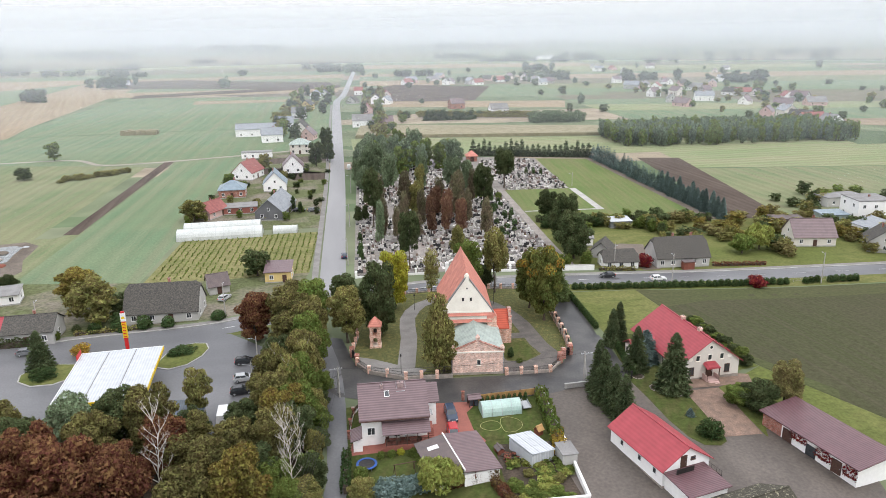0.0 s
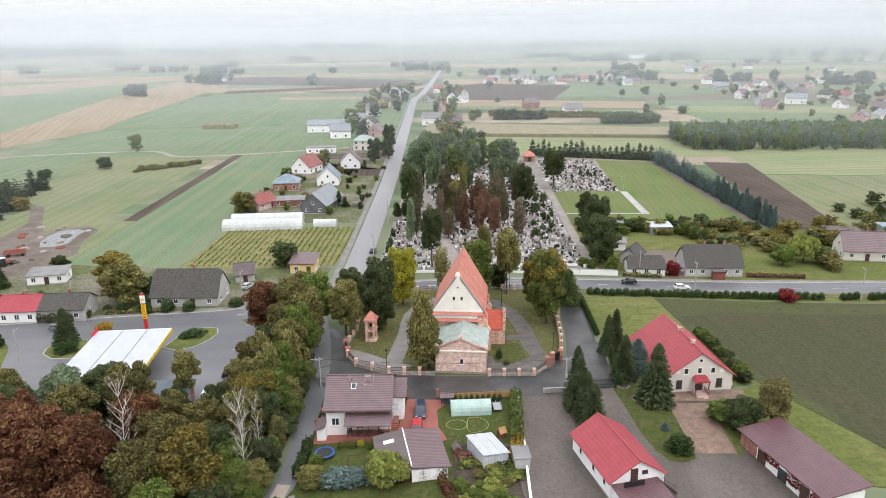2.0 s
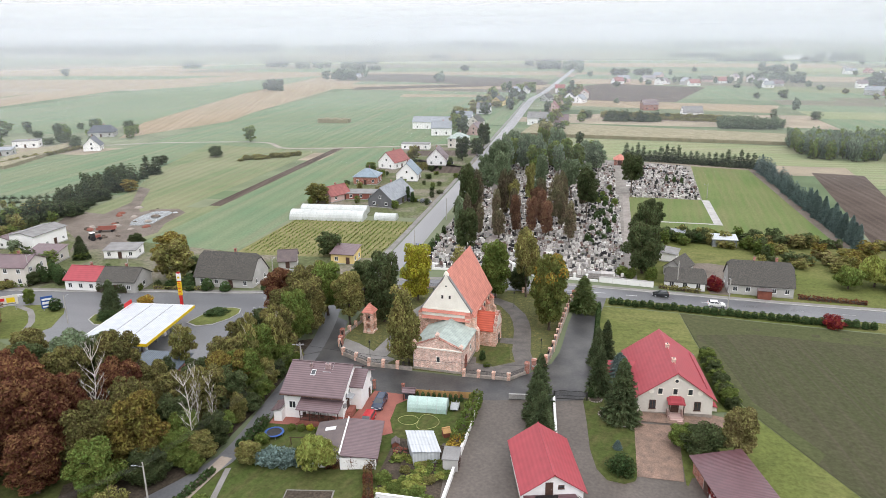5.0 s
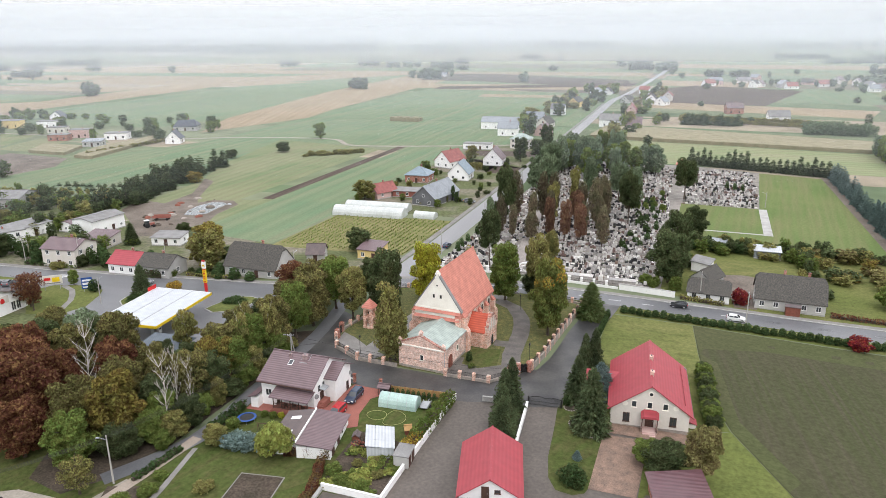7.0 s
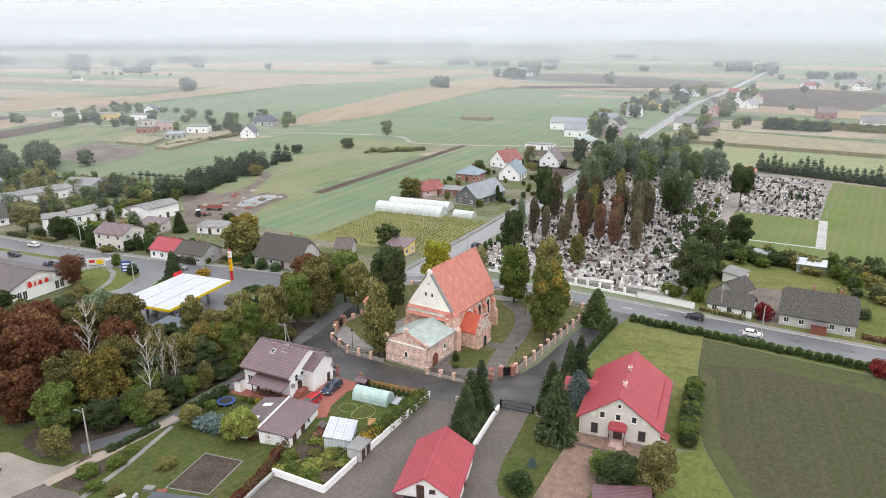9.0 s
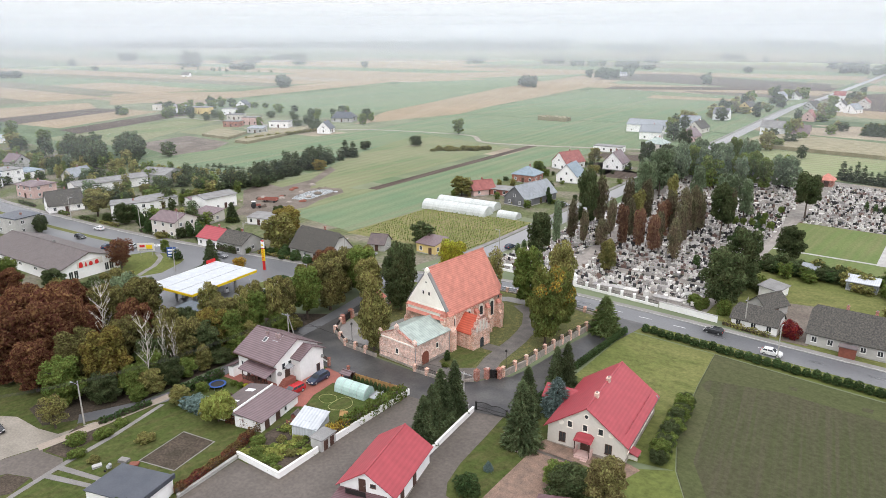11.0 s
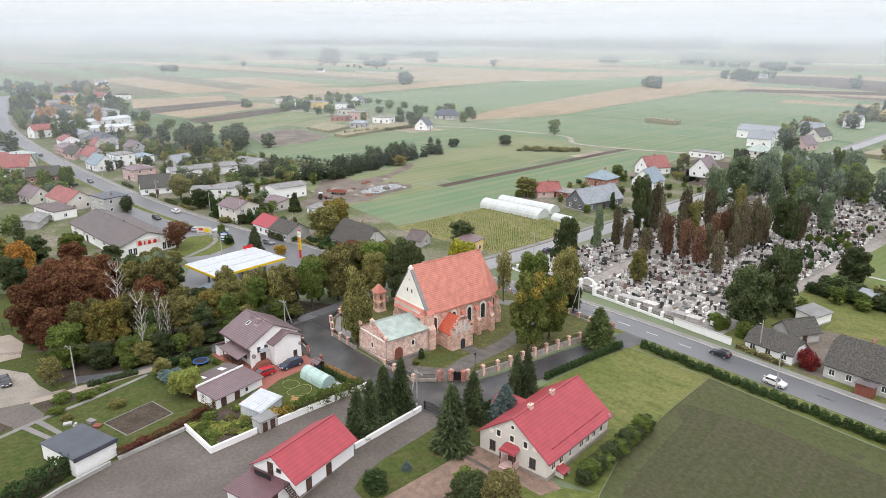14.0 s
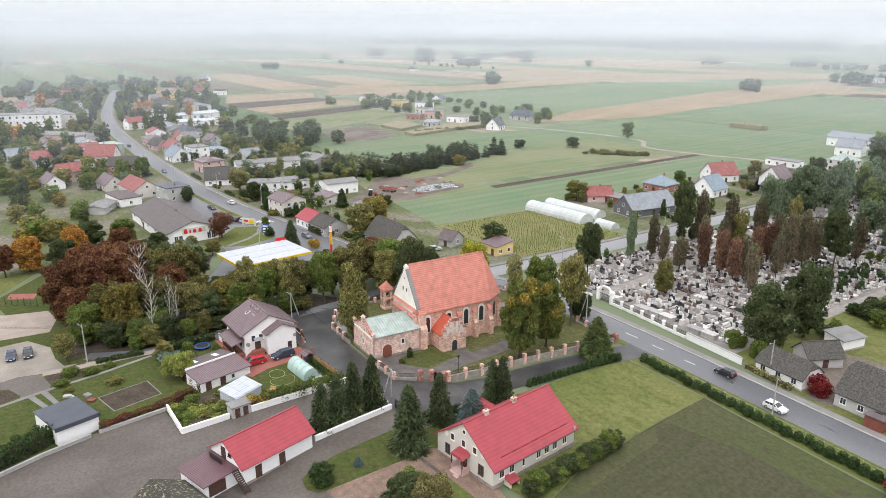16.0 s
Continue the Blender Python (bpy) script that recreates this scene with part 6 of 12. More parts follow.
        b.prism([(-w / 2, -d * 0.6, h * 0.6), (w / 2, -d * 0.6, h * 0.6), (w / 2, 0, h * 0.6), (-w / 2, 0, h * 0.6)], [(-w / 2, -d * 0.6, h * 0.86), (w / 2, -d * 0.6, h * 0.86), (w / 2, 0, h * 0.86), (-w / 2, 0, h * 0.86)])
        q = part("buttress", b, BRICK, ob, "", pose(x, y, 0, 0, 0, turn))
        t = Mesh().prism([(-w / 2 - 0.05, -d * 0.65, h * 0.86), (w / 2 + 0.05, -d * 0.65, h * 0.86), (w / 2 + 0.05, 0, h * 0.86), (-w / 2 - 0.05, 0, h * 0.86)], [(-w / 2 - 0.05, -0.1, h), (w / 2 + 0.05, -0.1, h), (w / 2 + 0.05, 0, h), (-w / 2 - 0.05, 0, h)])
        part("tile_cap", t, TILE_RED, q)
    buttress(x1, y0 + 0.7, 90, 8.4, 1.5, 1.5)
    buttress(x1 - 0.4, y0, 0, 8.2, 1.2, 1.0)
    buttress(x0, y0 + 0.7, -90, 8.4, 1.5, 1.5)
    for y in (19.6, 23.3, 27.0):
        buttress(x1, y, 90)
        buttress(x0, y, -90)
    for x, y, t in ((cx + 2.4, y2 - 0.2, 150), (cx - 2.4, y2 - 0.2, 210)):
        buttress(x, y, t)
    # tall pointed windows with white reveals
    for y in (12.4, 17.3, 21.4, 25.1):
        for x, t in ((x1 + 0.02, 90), (x0 - 0.02, -90)):
            s = Mesh().box(-0.82, -0.03, -0.1, 0.82, 0.0, 2.9)
            s.prism([(math.cos(a) * 0.82, -0.03, 2.9 + 0.9 * math.sin(a)) for a in (0, 0.4, 0.8, 1.2, 1.57, 1.95, 2.35, 2.75, 3.14)], [(math.cos(a) * 0.82, 0, 2.9 + 0.9 * math.sin(a)) for a in (0, 0.4, 0.8, 1.2, 1.57, 1.95, 2.35, 2.75, 3.14)])
            rv = part("window_reveal", s, CHURCHWHITE, ob, "white plastered window reveal", pose(x, y, 2.8, 0, 0, t))
            window(ob, x + (0.04 if t > 0 else -0.04), y, 3.0, 1.0, 2.5, t, IRON, True)
    for i in range(2):
        window(ob, cx + (1 if i else -1) * 3.7, 29.2, 3.0, 0.9, 2.4, 130 if i else 230, IRON, True)
    part("eaves_cornice", Mesh().box(x1, y0 + 0.4, 6.85, x1 + 0.12, y1, 7.2), BRICKPALE, ob)
    part("eaves_cornice", Mesh().box(x0 - 0.12, y0 + 0.4, 6.85, x0, y1, 7.2), BRICKPALE, ob)
    # south porch with a stepped, arched gable
    px0, px1, ya, yb = x1, 8.0, 13.4, 18.8
    yc = (ya + yb) / 2
    p = Mesh().box(px0, ya, -0.8, px1, yb, 3.3)
    part("porch_wall", p, BRICK, ob)
    gb = Mesh()
    for w, z0, z1 in ((2.7, 3.3, 4.4), (2.0, 4.4, 5.3), (1.3, 5.3, 6.1)):
        gb.box(px1 - 0.5, yc - w, z0, px1 + 0.04, yc + w, z1)
    part("porch_gable", gb, BRICKPALE, ob, "stepped brick porch gable with blind arches")
    for y, z, w in ((yc - 2.3, 4.4, 0.42), (yc + 2.3, 4.4, 0.42), (yc - 1.6, 5.3, 0.4), (yc + 1.6, 5.3, 0.4), (yc, 6.1, 1.1)):
        cp = Mesh()
        cp.prism([(px1 - 0.6, y + w * math.cos(a), z + w * 0.6 * math.sin(a)) for a in (0, 0.6, 1.2, 1.9, 2.5, 3.14)], [(px1 + 0.12, y + w * math.cos(a), z + w * 0.6 * math.sin(a)) for a in (0, 0.6, 1.2, 1.9, 2.5, 3.14)])
        part("gable_cap", cp, BRICKRED, ob)
    for y, z, h in ((yc - 1.5, 3.6, 1.0), (yc - 0.5, 3.6, 1.9), (yc + 0.5, 3.6, 1.9), (yc + 1.5, 3.6, 1.0)):
        part("blind_arch", Mesh().prism([(px1 + 0.06, y - 0.28, z), (px1 + 0.06, y + 0.28, z), (px1 + 0.06, y + 0.28, z + h), (px1 + 0.06, y, z + h + 0.3), (px1 + 0.06, y - 0.28, z + h)], [(px1 + 0.03, y - 0.28, z), (px1 + 0.03, y + 0.28, z), (px1 + 0.03, y + 0.28, z + h), (px1 + 0.03, y, z + h + 0.3), (px1 + 0.03, y - 0.28, z + h)]), CREAM, ob)
    pr = Mesh()
    for k in (-1, 1):
        prof = [(yc, 6.15), (yc + k * 3.0, 3.2), (yc + k * 3.0, 3.4), (yc, 6.4)]
        f, b = [(px0 - 0.3, y, z) for y, z in prof], [(px1 - 0.45, y, z) for y, z in prof]
        pr.prism(f, b)
    part("porch_roof", pr, TILE_PORCH, ob, "bright red porch tiles")
    arch_door(ob, px1 + 0.06, yc, 0.0, 1.15, 1.5, 90, GLASS)
    # downpipes
    for x, y in ((4.7, 0.2), (4.7, 10.0), (x1 + 0.2, 27.0), (-4.7, 0.2)):
        part("downpipe", Mesh().tube((x, y, 0), (x, y, 4.6 if abs(x) > 4 else 7.0), 0.06, 0.06, 6), GALV, ob)


def arch_door(parent, x, y, z, w, h, turn, mat=None):
    m = Mesh()
    top = [(w / 2 * math.cos(a), h + w / 2 * math.sin(a)) for a in (0, 0.5, 1.05, 1.57, 2.1, 2.65, 3.14)]
    pts = [(-w / 2, 0), (w / 2, 0)] + top
    m.prism([(p[0], -0.06, p[1]) for p in pts], [(p[0], 0.0, p[1]) for p in pts])
    for i in (-1, 1):
        m.box(i * w / 4 - w / 6, -0.09, 0.2, i * w / 4 + w / 6, -0.06, h * 0.9)
    ob = part("door", m, mat or BROWNDOOR, parent, "arched wooden door", pose(x, y, z, 0, 0, turn))
    big = [(p[0] * 1.16, p[1] * 1.07) for p in pts]
    fr = Mesh().prism([(p[0], -0.03, p[1]) for p in big], [(p[0], -0.001, p[1]) for p in big])
    part("surround", fr, BRICKPALE, ob)
    return ob


church()


# ---- white house with plum roof ----
def white_house():
    ob = thing("house", 2.4, 100.4, 1.5, "white rendered house with plum metal tile roof and veranda", "house", z=-0.35)
    L, W, ev, rd = 10.0, 11.0, 4.9, 7.6
    b = Mesh().box(-5, -5.2, -0.8, 5, 5.2, ev)
    for k in (-1, 1):
        g = [(-5.2, ev), (5.2, ev), (0, rd - 0.05)]
        b.prism([(min(k * 5, k * 4.7), y, z) for y, z in g], [(max(k * 5, k * 4.7), y, z) for y, z in g])
    part("wall", b, WHITE, ob)
    roof = part("roof", gable_roof(L, 10.4, ev, rd, 0.8, 0.16, 0.4), METAL_PLUM, ob, "plum metal tile roof")
    part("wing_wall", Mesh().box(5, -1.2, -0.8, 6.9, 4.6, ev - 0.35).prism([(5, -1.2, ev - 0.35), (6.9, -1.2, ev - 0.35), (6.9, 4.6, ev - 0.35), (5, 4.6, ev - 0.35)], [(5, 1.5, ev + 1.1), (6.9, 1.5, ev + 1.1), (6.9, 1.9, ev + 1.1), (5, 1.9, ev + 1.1)]), WHITE, ob)
    wr = Mesh()
    for k in (-1, 1):
        prof = [(1.7, ev + 1.2), (1.7 + k * 3.4, ev - 0.5), (1.7 + k * 3.4, ev - 0.36), (1.7, ev + 1.36)]
        wr.prism([(4.2, y, z) for y, z in prof], [(7.4, y, z) for y, z in prof])
    part("wing_roof", wr, METAL_PLUM, ob)
    for x, y in ((-0.9, -2.0),):
        z = rd - 2.0 * (rd - ev) / 5.2
        s = part("skylight", Mesh().box(-0.4, -0.55, 0, 0.4, 0.55, 0.1), FRAME, roof, "", pose(x, y, z + 0.18, 27.4, 0, 0))
        part("pane", Mesh().box(-0.32, -0.47, 0.1, 0.32, 0.47, 0.108), GLASS, s)
    chimney(roof, 1.3, -0.9, rd - 0.7, rd + 0.3, 0.9, 0.45, PLUMBRICK)
    chimney(roof, -1.6, -0.9, rd - 0.7, rd + 0.15, 0.4, 0.4, PLUMBRICK)
    part("step_platform", Mesh().box(0.6, -1.75, rd - 0.75, 2.0, -1.4, rd - 0.68), GALV, roof)
    for x in (0.7, 2.1):
        part("roof_ladder", Mesh().tube((x, -1.3, rd - 0.55), (x, -0.1, rd + 0.2), 0.03, 0.03, 5), GALV, roof)
    for k in (-1, 1):
        part("gutter", Mesh().tube((-5.4, k * 6.05, ev - 0.45), (5.4, k * 6.05, ev - 0.45), 0.08, 0.08, 6), DARKWOOD, roof)
    # veranda with posts, railing and lean-to roof
    part("veranda_deck", Mesh().box(-1.6, -7.4, -0.8, 5, -5.2, 0.85), REDPAVE, ob)
    vr = Mesh().prism([(-2.0, -7.9, 2.95), (5.3, -7.9, 2.95), (5.3, -5.2, 3.75), (-2.0, -5.2, 3.75)], [(-2.0, -7.9, 3.06), (5.3, -7.9, 3.06), (5.3, -5.2, 3.86), (-2.0, -5.2, 3.86)])
    part("veranda_roof", vr, METAL_PLUM, ob)
    for i in range(5):
        part("veranda_post", Mesh().box(-1.55 + i * 1.6, -7.38, 0.85, -1.43 + i * 1.6, -7.26, 3.0), DARKWOOD, ob)
    for x0, x1 in ((-1.5, 0.1), (0.1, 1.7), (1.7, 3.3), (3.3, 4.9)):
        rl = Mesh().box(x0, -7.36, 1.7, x1, -7.28, 1.78).box(x0, -7.36, 1.0, x1, -7.28, 1.06)
        for j in range(9):
            xx = x0 + (j + 0.5) * (x1 - x0) / 9
            rl.box(xx - 0.02, -7.34, 1.0, xx + 0.02, -7.3, 1.75)
        part("railing", rl, DARKWOOD, ob)
    st = Mesh()
    for i in range(6):
        st.box(-3.2 + i * 0.28, -7.2, -0.6, -1.6, -6.0, -0.4 + i * 0.2)
    part("veranda_steps", st, REDPAVE, ob)
    window(ob, -3.6, -5.23, 1.7, 1.2, 1.3, 0)
    window(ob, 0.3, -5.23, 1.1, 1.0, 2.0, 0)
    window(ob, 3.0, -5.23, 1.6, 1.6, 1.3, 0)
    for y in (-3.4, -1.9):
        window(ob, 5.03, y, 2.9, 0.9, 1.3, 90)
    door(ob, 5.03, -2.6, 1.2, 1.0, 2.0, 90)
    part("porch_canopy", Mesh().prism([(5, -3.4, 3.5), (6.1, -3.4, 3.25), (6.1, -1.7, 3.25), (5, -1.7, 3.5)], [(5, -3.4, 3.56), (6.1, -3.4, 3.31), (6.1, -1.7, 3.31), (5, -1.7, 3.56)]), GALV, ob)
    es = Mesh()
    for i in range(8):
        es.box(5.0, -4.8 - i * 0.28 + 0.9, -0.8, 6.1, -4.52 - i * 0.28 + 0.9, 1.15 - i * 0.2)
    es.box(5.0, -3.7, -0.8, 6.1, -1.7, 1.2)
    part("entrance_steps", es, REDPAVE, ob, "red tiled entrance steps")
    window(ob, 6.93, 3.2, 0.4, 0.8, 1.6, 90, DARKWOOD)
    for i in range(3):
        window(ob, -5.03, -3 + i * 3, 1.8, 1.0, 1.3, -90)
    for i in range(3):
        window(ob, -3 + i * 3, 5.23, 1.8, 1.2, 1.3, 180)
    part("satellite_dish", Mesh().tube((5.2, -4.6, 2.6), (5.3, -4.68, 2.63), 0.42, 0.36, 14), FELTGREY, ob)
    part("satellite_dish", Mesh().tube((7.0, 4.3, 3.1), (7.1, 4.22, 3.13), 0.36, 0.3, 14), FELTGREY, ob)
    part("lean_to", Mesh().box(-6.4, -6.6, -0.8, -5, -3.6, 1.7), WHITE, ob)
    part("lean_to_roof", Mesh().prism([(-6.8, -7.0, 1.7), (-5, -7.0, 2.3), (-5, -3.3, 2.3), (-6.8, -3.3, 1.7)], [(-6.8, -7.0, 1.8), (-5, -7.0, 2.4), (-5, -3.3, 2.4), (-6.8, -3.3, 1.8)]), METAL_PLUM, ob)


white_house()


# ---- manor with red roof ----
def manor():
    ob = thing("manor", 59.3, 118.3, 96.1, "cream manor house with red sheet metal roof", "house", z=-0.95)
    L, W, ev, rd = 17.4, 12.0, 3.4, 7.7
    b = Mesh().box(-L / 2, -W / 2, -0.8, L / 2, W / 2, ev)
    for k in (-1, 1):
        g = [(-W / 2, ev), (W / 2, ev), (0, rd - 0.05)]
        b.prism([(min(k * L / 2, k * (L / 2 - 0.3)), y, z) for y, z in g], [(max(k * L / 2, k * (L / 2 - 0.3)), y, z) for y, z in g])
    part("wall", b, CREAM, ob)
    part("plinth", Mesh().box(-L / 2 - 0.08, -W / 2 - 0.08, -0.8, L / 2 + 0.08, W / 2 + 0.08, 0.5), STONE, ob, "field stone plinth")
    rf = part("roof", gable_roof(L, W, ev, rd, 0.6, 0.14, 0.35), METAL_RED, ob, "bright red sheet metal roof")
    for x in (-4.6, 1.2):
        chimney(rf, x, -0.1, rd - 0.6, rd + 0.6, 0.8, 0.55, BRICKPALE)
    for i in range(7):
        x = -6.6 + i * 2.1
        sl = (rd - ev) / (W / 2)
        y = -W / 2 + 0.5
        part("snow_guard", Mesh().box(x, y, ev + 0.5 * sl + 0.14, x + 1.5, y + 0.06, ev + 0.5 * sl + 0.36), METAL_RED, rf)
    part("gutter", Mesh().tube((-L / 2 - 0.3, -W / 2 - 0.65, ev - 0.45), (L / 2 + 0.3, -W / 2 - 0.65, ev - 0.45), 0.08, 0.08, 6), METAL_MAROON, rf)
    # east side windows (local -y looks east)
    for i, x in enumerate((-7.0, -5.0, -2.6, 0.6, 2.4, 4.2, 6.4)):
        window(ob, x, -W / 2 - 0.03, 1.15, 1.0 if i != 2 else 0.6, 1.55, 0, CHURCHWHITE)
    for i in range(5):
        window(ob, -6.4 + i * 3.2, W / 2 + 0.03, 1.15, 1.0, 1.5, 180, CHURCHWHITE)
    # front gable (local -x looks at the drive)
    for y in (-3.6, 3.6):
        window(ob, -L / 2 - 0.03, y, 1.1, 1.05, 1.6, -90, DARKWOOD)
    for y in (-2.3, 0.1, 2.5):
        window(ob, -L / 2 - 0.03, y, 3.8, 0.85, 1.15, -90, CHURCHWHITE)
    part("round_window", Mesh().tube((-L / 2 - 0.08, 0, 6.3), (-L / 2, 0, 6.3), 0.42, 0.42, 14), CHURCHWHITE, ob)
    part("round_pane", Mesh().tube((-L / 2 - 0.1, 0, 6.3), (-L / 2 - 0.07, 0, 6.3), 0.28, 0.28, 12), GLASS, ob)
    for y in (-3.9, 3.9):
        part("roundel", Mesh().tube((-L / 2 - 0.06, y, 4.3), (-L / 2, y, 4.3), 0.42, 0.42, 14), CHURCHWHITE, ob)
    door(ob, -L / 2 - 0.03, 0, 0.6, 1.2, 2.1, -90)
    part("porch_roof", Mesh().prism([(-L / 2 - 1.6, -1.4, 2.75), (-L / 2, -1.4, 3.2), (-L / 2, 1.4, 3.2), (-L / 2 - 1.6, 1.4, 2.75)], [(-L / 2 - 1.5, -0.9, 3.1), (-L / 2, -0.9, 3.55), (-L / 2, 0.9, 3.55), (-L / 2 - 1.5, 0.9, 3.1)]), METAL_RED, ob)
    for y in (-1.15, 1.15):
        part("porch_post", Mesh().box(-L / 2 - 1.5, y - 0.07, 0.4, -L / 2 - 1.36, y + 0.07, 2.8), DARKWOOD, ob)
        part("porch_side", Mesh().box(-L / 2 - 1.5, y - 0.1, -0.6, -L / 2, y + 0.1, 1.3), PINKWALL, ob)
    st = Mesh()
    for i in range(4):
        st.box(-L / 2 - 1.7 - (3 - i) * 0.3, -1.0, -0.7, -L / 2, 1.0, 0.0 + i * 0.17)
    part("steps", st, PINKWALL, ob, "pink stone steps")
    # east side cellar entrance
    part("cellar_roof", Mesh().prism([(-6.6, -W / 2 - 1.5, 0.55), (-4.6, -W / 2 - 1.5, 0.55), (-4.6, -W / 2, 1.05), (-6.6, -W / 2, 1.05)], [(-6.6, -W / 2 - 1.5, 0.65), (-4.6, -W / 2 - 1.5, 0.65), (-4.6, -W / 2, 1.15), (-6.6, -W / 2, 1.15)]), METAL_RED, ob)
    part("cellar_wall", Mesh().box(-6.5, -W / 2 - 1.4, -0.6, -6.3, -W / 2, 0.55).box(-4.9, -W / 2 - 1.4, -0.6, -4.7, -W / 2, 0.55), CREAM, ob)
    # west bay
    part("bay_wall", Mesh().box(0.2, W / 2, -0.8, 4.0, W / 2 + 4.2, 2.9), CREAM, ob)
    br = Mesh()
    for k in (-1, 1):
        prof = [(2.1, 4.2), (2.1 + k * 2.3, 2.7), (2.1 + k * 2.3, 2.84), (2.1, 4.36)]
        br.prism([(x, W / 2 - 1.5, z) for x, z in prof], [(x, W / 2 + 4.6, z) for x, z in prof])
    part("bay_roof", br, METAL_RED, ob)
    for x in (1.2, 3.0):
        window(ob, x, W / 2 + 4.23, 1.0, 0.8, 1.5, 180, CHURCHWHITE)
    part("satellite_dish", Mesh().tube((L / 2 - 0.3, -W / 2 - 0.3, 3.0), (L / 2 - 0.2, -W / 2 - 0.45, 3.05), 0.5, 0.42, 14), FELTGREY, ob)


manor()


# ---- red barn in the court ----
def red_barn():
    ob = thing("barn", 40.9, 86.5, 105.2, "white outbuilding with bright red sheet metal roof", "barn", z=-0.75)
    L, W, ev, rd = 12.2, 8.0, 3.0, 5.6
    b = Mesh().box(-L / 2, -W / 2, -0.8, L / 2, W / 2, ev)
    for k in (-1, 1):
        g = [(-W / 2, ev), (W / 2, ev), (0, rd - 0.05)]
        b.prism([(min(k * L / 2, k * (L / 2 - 0.3)), y, z) for y, z in g], [(max(k * L / 2, k * (L / 2 - 0.3)), y, z) for y, z in g])
    part("wall", b, WHITE, ob)
    part("plinth", Mesh().box(-L / 2 - 0.05, -W / 2 - 0.05, -0.8, L / 2 + 0.05, W / 2 + 0.05, 0.3), STONE, ob)
    part("roof", gable_roof(L, W, ev, rd, 0.45, 0.13, 0.45), METAL_RED, ob, "bright red sheet metal roof")
    for x in (-3.6, 0.5):
        door(ob, x, -W / 2 - 0.03, 0.2, 0.9, 1.9, 0)
    for x in (-4.4, -1.0, 3.2):
        window(ob, x, W / 2 + 0.03, 1.3, 0.8, 1.0, 180)
    door(ob, -L / 2 - 0.03, 0.6, 2.4, 0.9, 1.9, -90)
    window(ob, -L / 2 - 0.03, -1.0, 3.4, 0.8, 0.5, -90, DARKWOOD)
    part("balcony", Mesh().box(-L / 2 - 1.1, -0.4, 2.25, -L / 2, 2.6, 2.4).box(-L / 2 - 1.1, -0.4, 2.4, -L / 2 - 1.04, 2.6, 3.2), IRON, ob)
    # garage annex with a maroon lean-to roof and outside stair
    part("garage_wall", Mesh().box(-L / 2 - 5.2, -2.6, -0.8, -L / 2, W / 2 - 0.4, 2.1), WHITE, ob)
    part("garage_roof", Mesh().prism([(-L / 2 - 5.6, -3.0, 2.0), (-L / 2, -3.0, 2.35), (-L / 2, W / 2, 2.35), (-L / 2 - 5.6, W / 2, 2.0)], [(-L / 2 - 5.6, -3.0, 2.13), (-L / 2, -3.0, 2.48), (-L / 2, W / 2, 2.48), (-L / 2 - 5.6, W / 2, 2.13)]), METAL_MAROON, ob)
    part("garage_door", Mesh().box(-L / 2 - 4.6, -2.68, 0, -L / 2 - 2.0, -2.6, 1.85), DARKWOOD, ob)
    for i in range(11):
        part("stair_step", Mesh().box(-L / 2 - 1.0, -3.1 - i * 0.24, 2.2 - i * 0.2, -L / 2 - 0.1, -2.86 - i * 0.24, 2.26 - i * 0.2), DARKWOOD, ob)
    for x in (-L / 2 - 1.0, -L / 2 - 0.1):
        part("stair_stringer", Mesh().bar((x, -2.9, 2.1), (x, -5.6, -0.1), 0.06, 0.2), IRON, ob)
    rl = Mesh().bar((-L / 2 - 1.04, -2.9, 3.05), (-L / 2 - 1.04, -5.6, 0.85), 0.05, 0.05)
    for i in range(6):
        rl.tube((-L / 2 - 1.04, -3.0 - i * 0.5, 2.1 - i * 0.41), (-L / 2 - 1.04, -3.0 - i * 0.5, 3.0 - i * 0.41), 0.02, 0.02, 5)
    part("handrail", rl, IRON, ob)


red_barn()


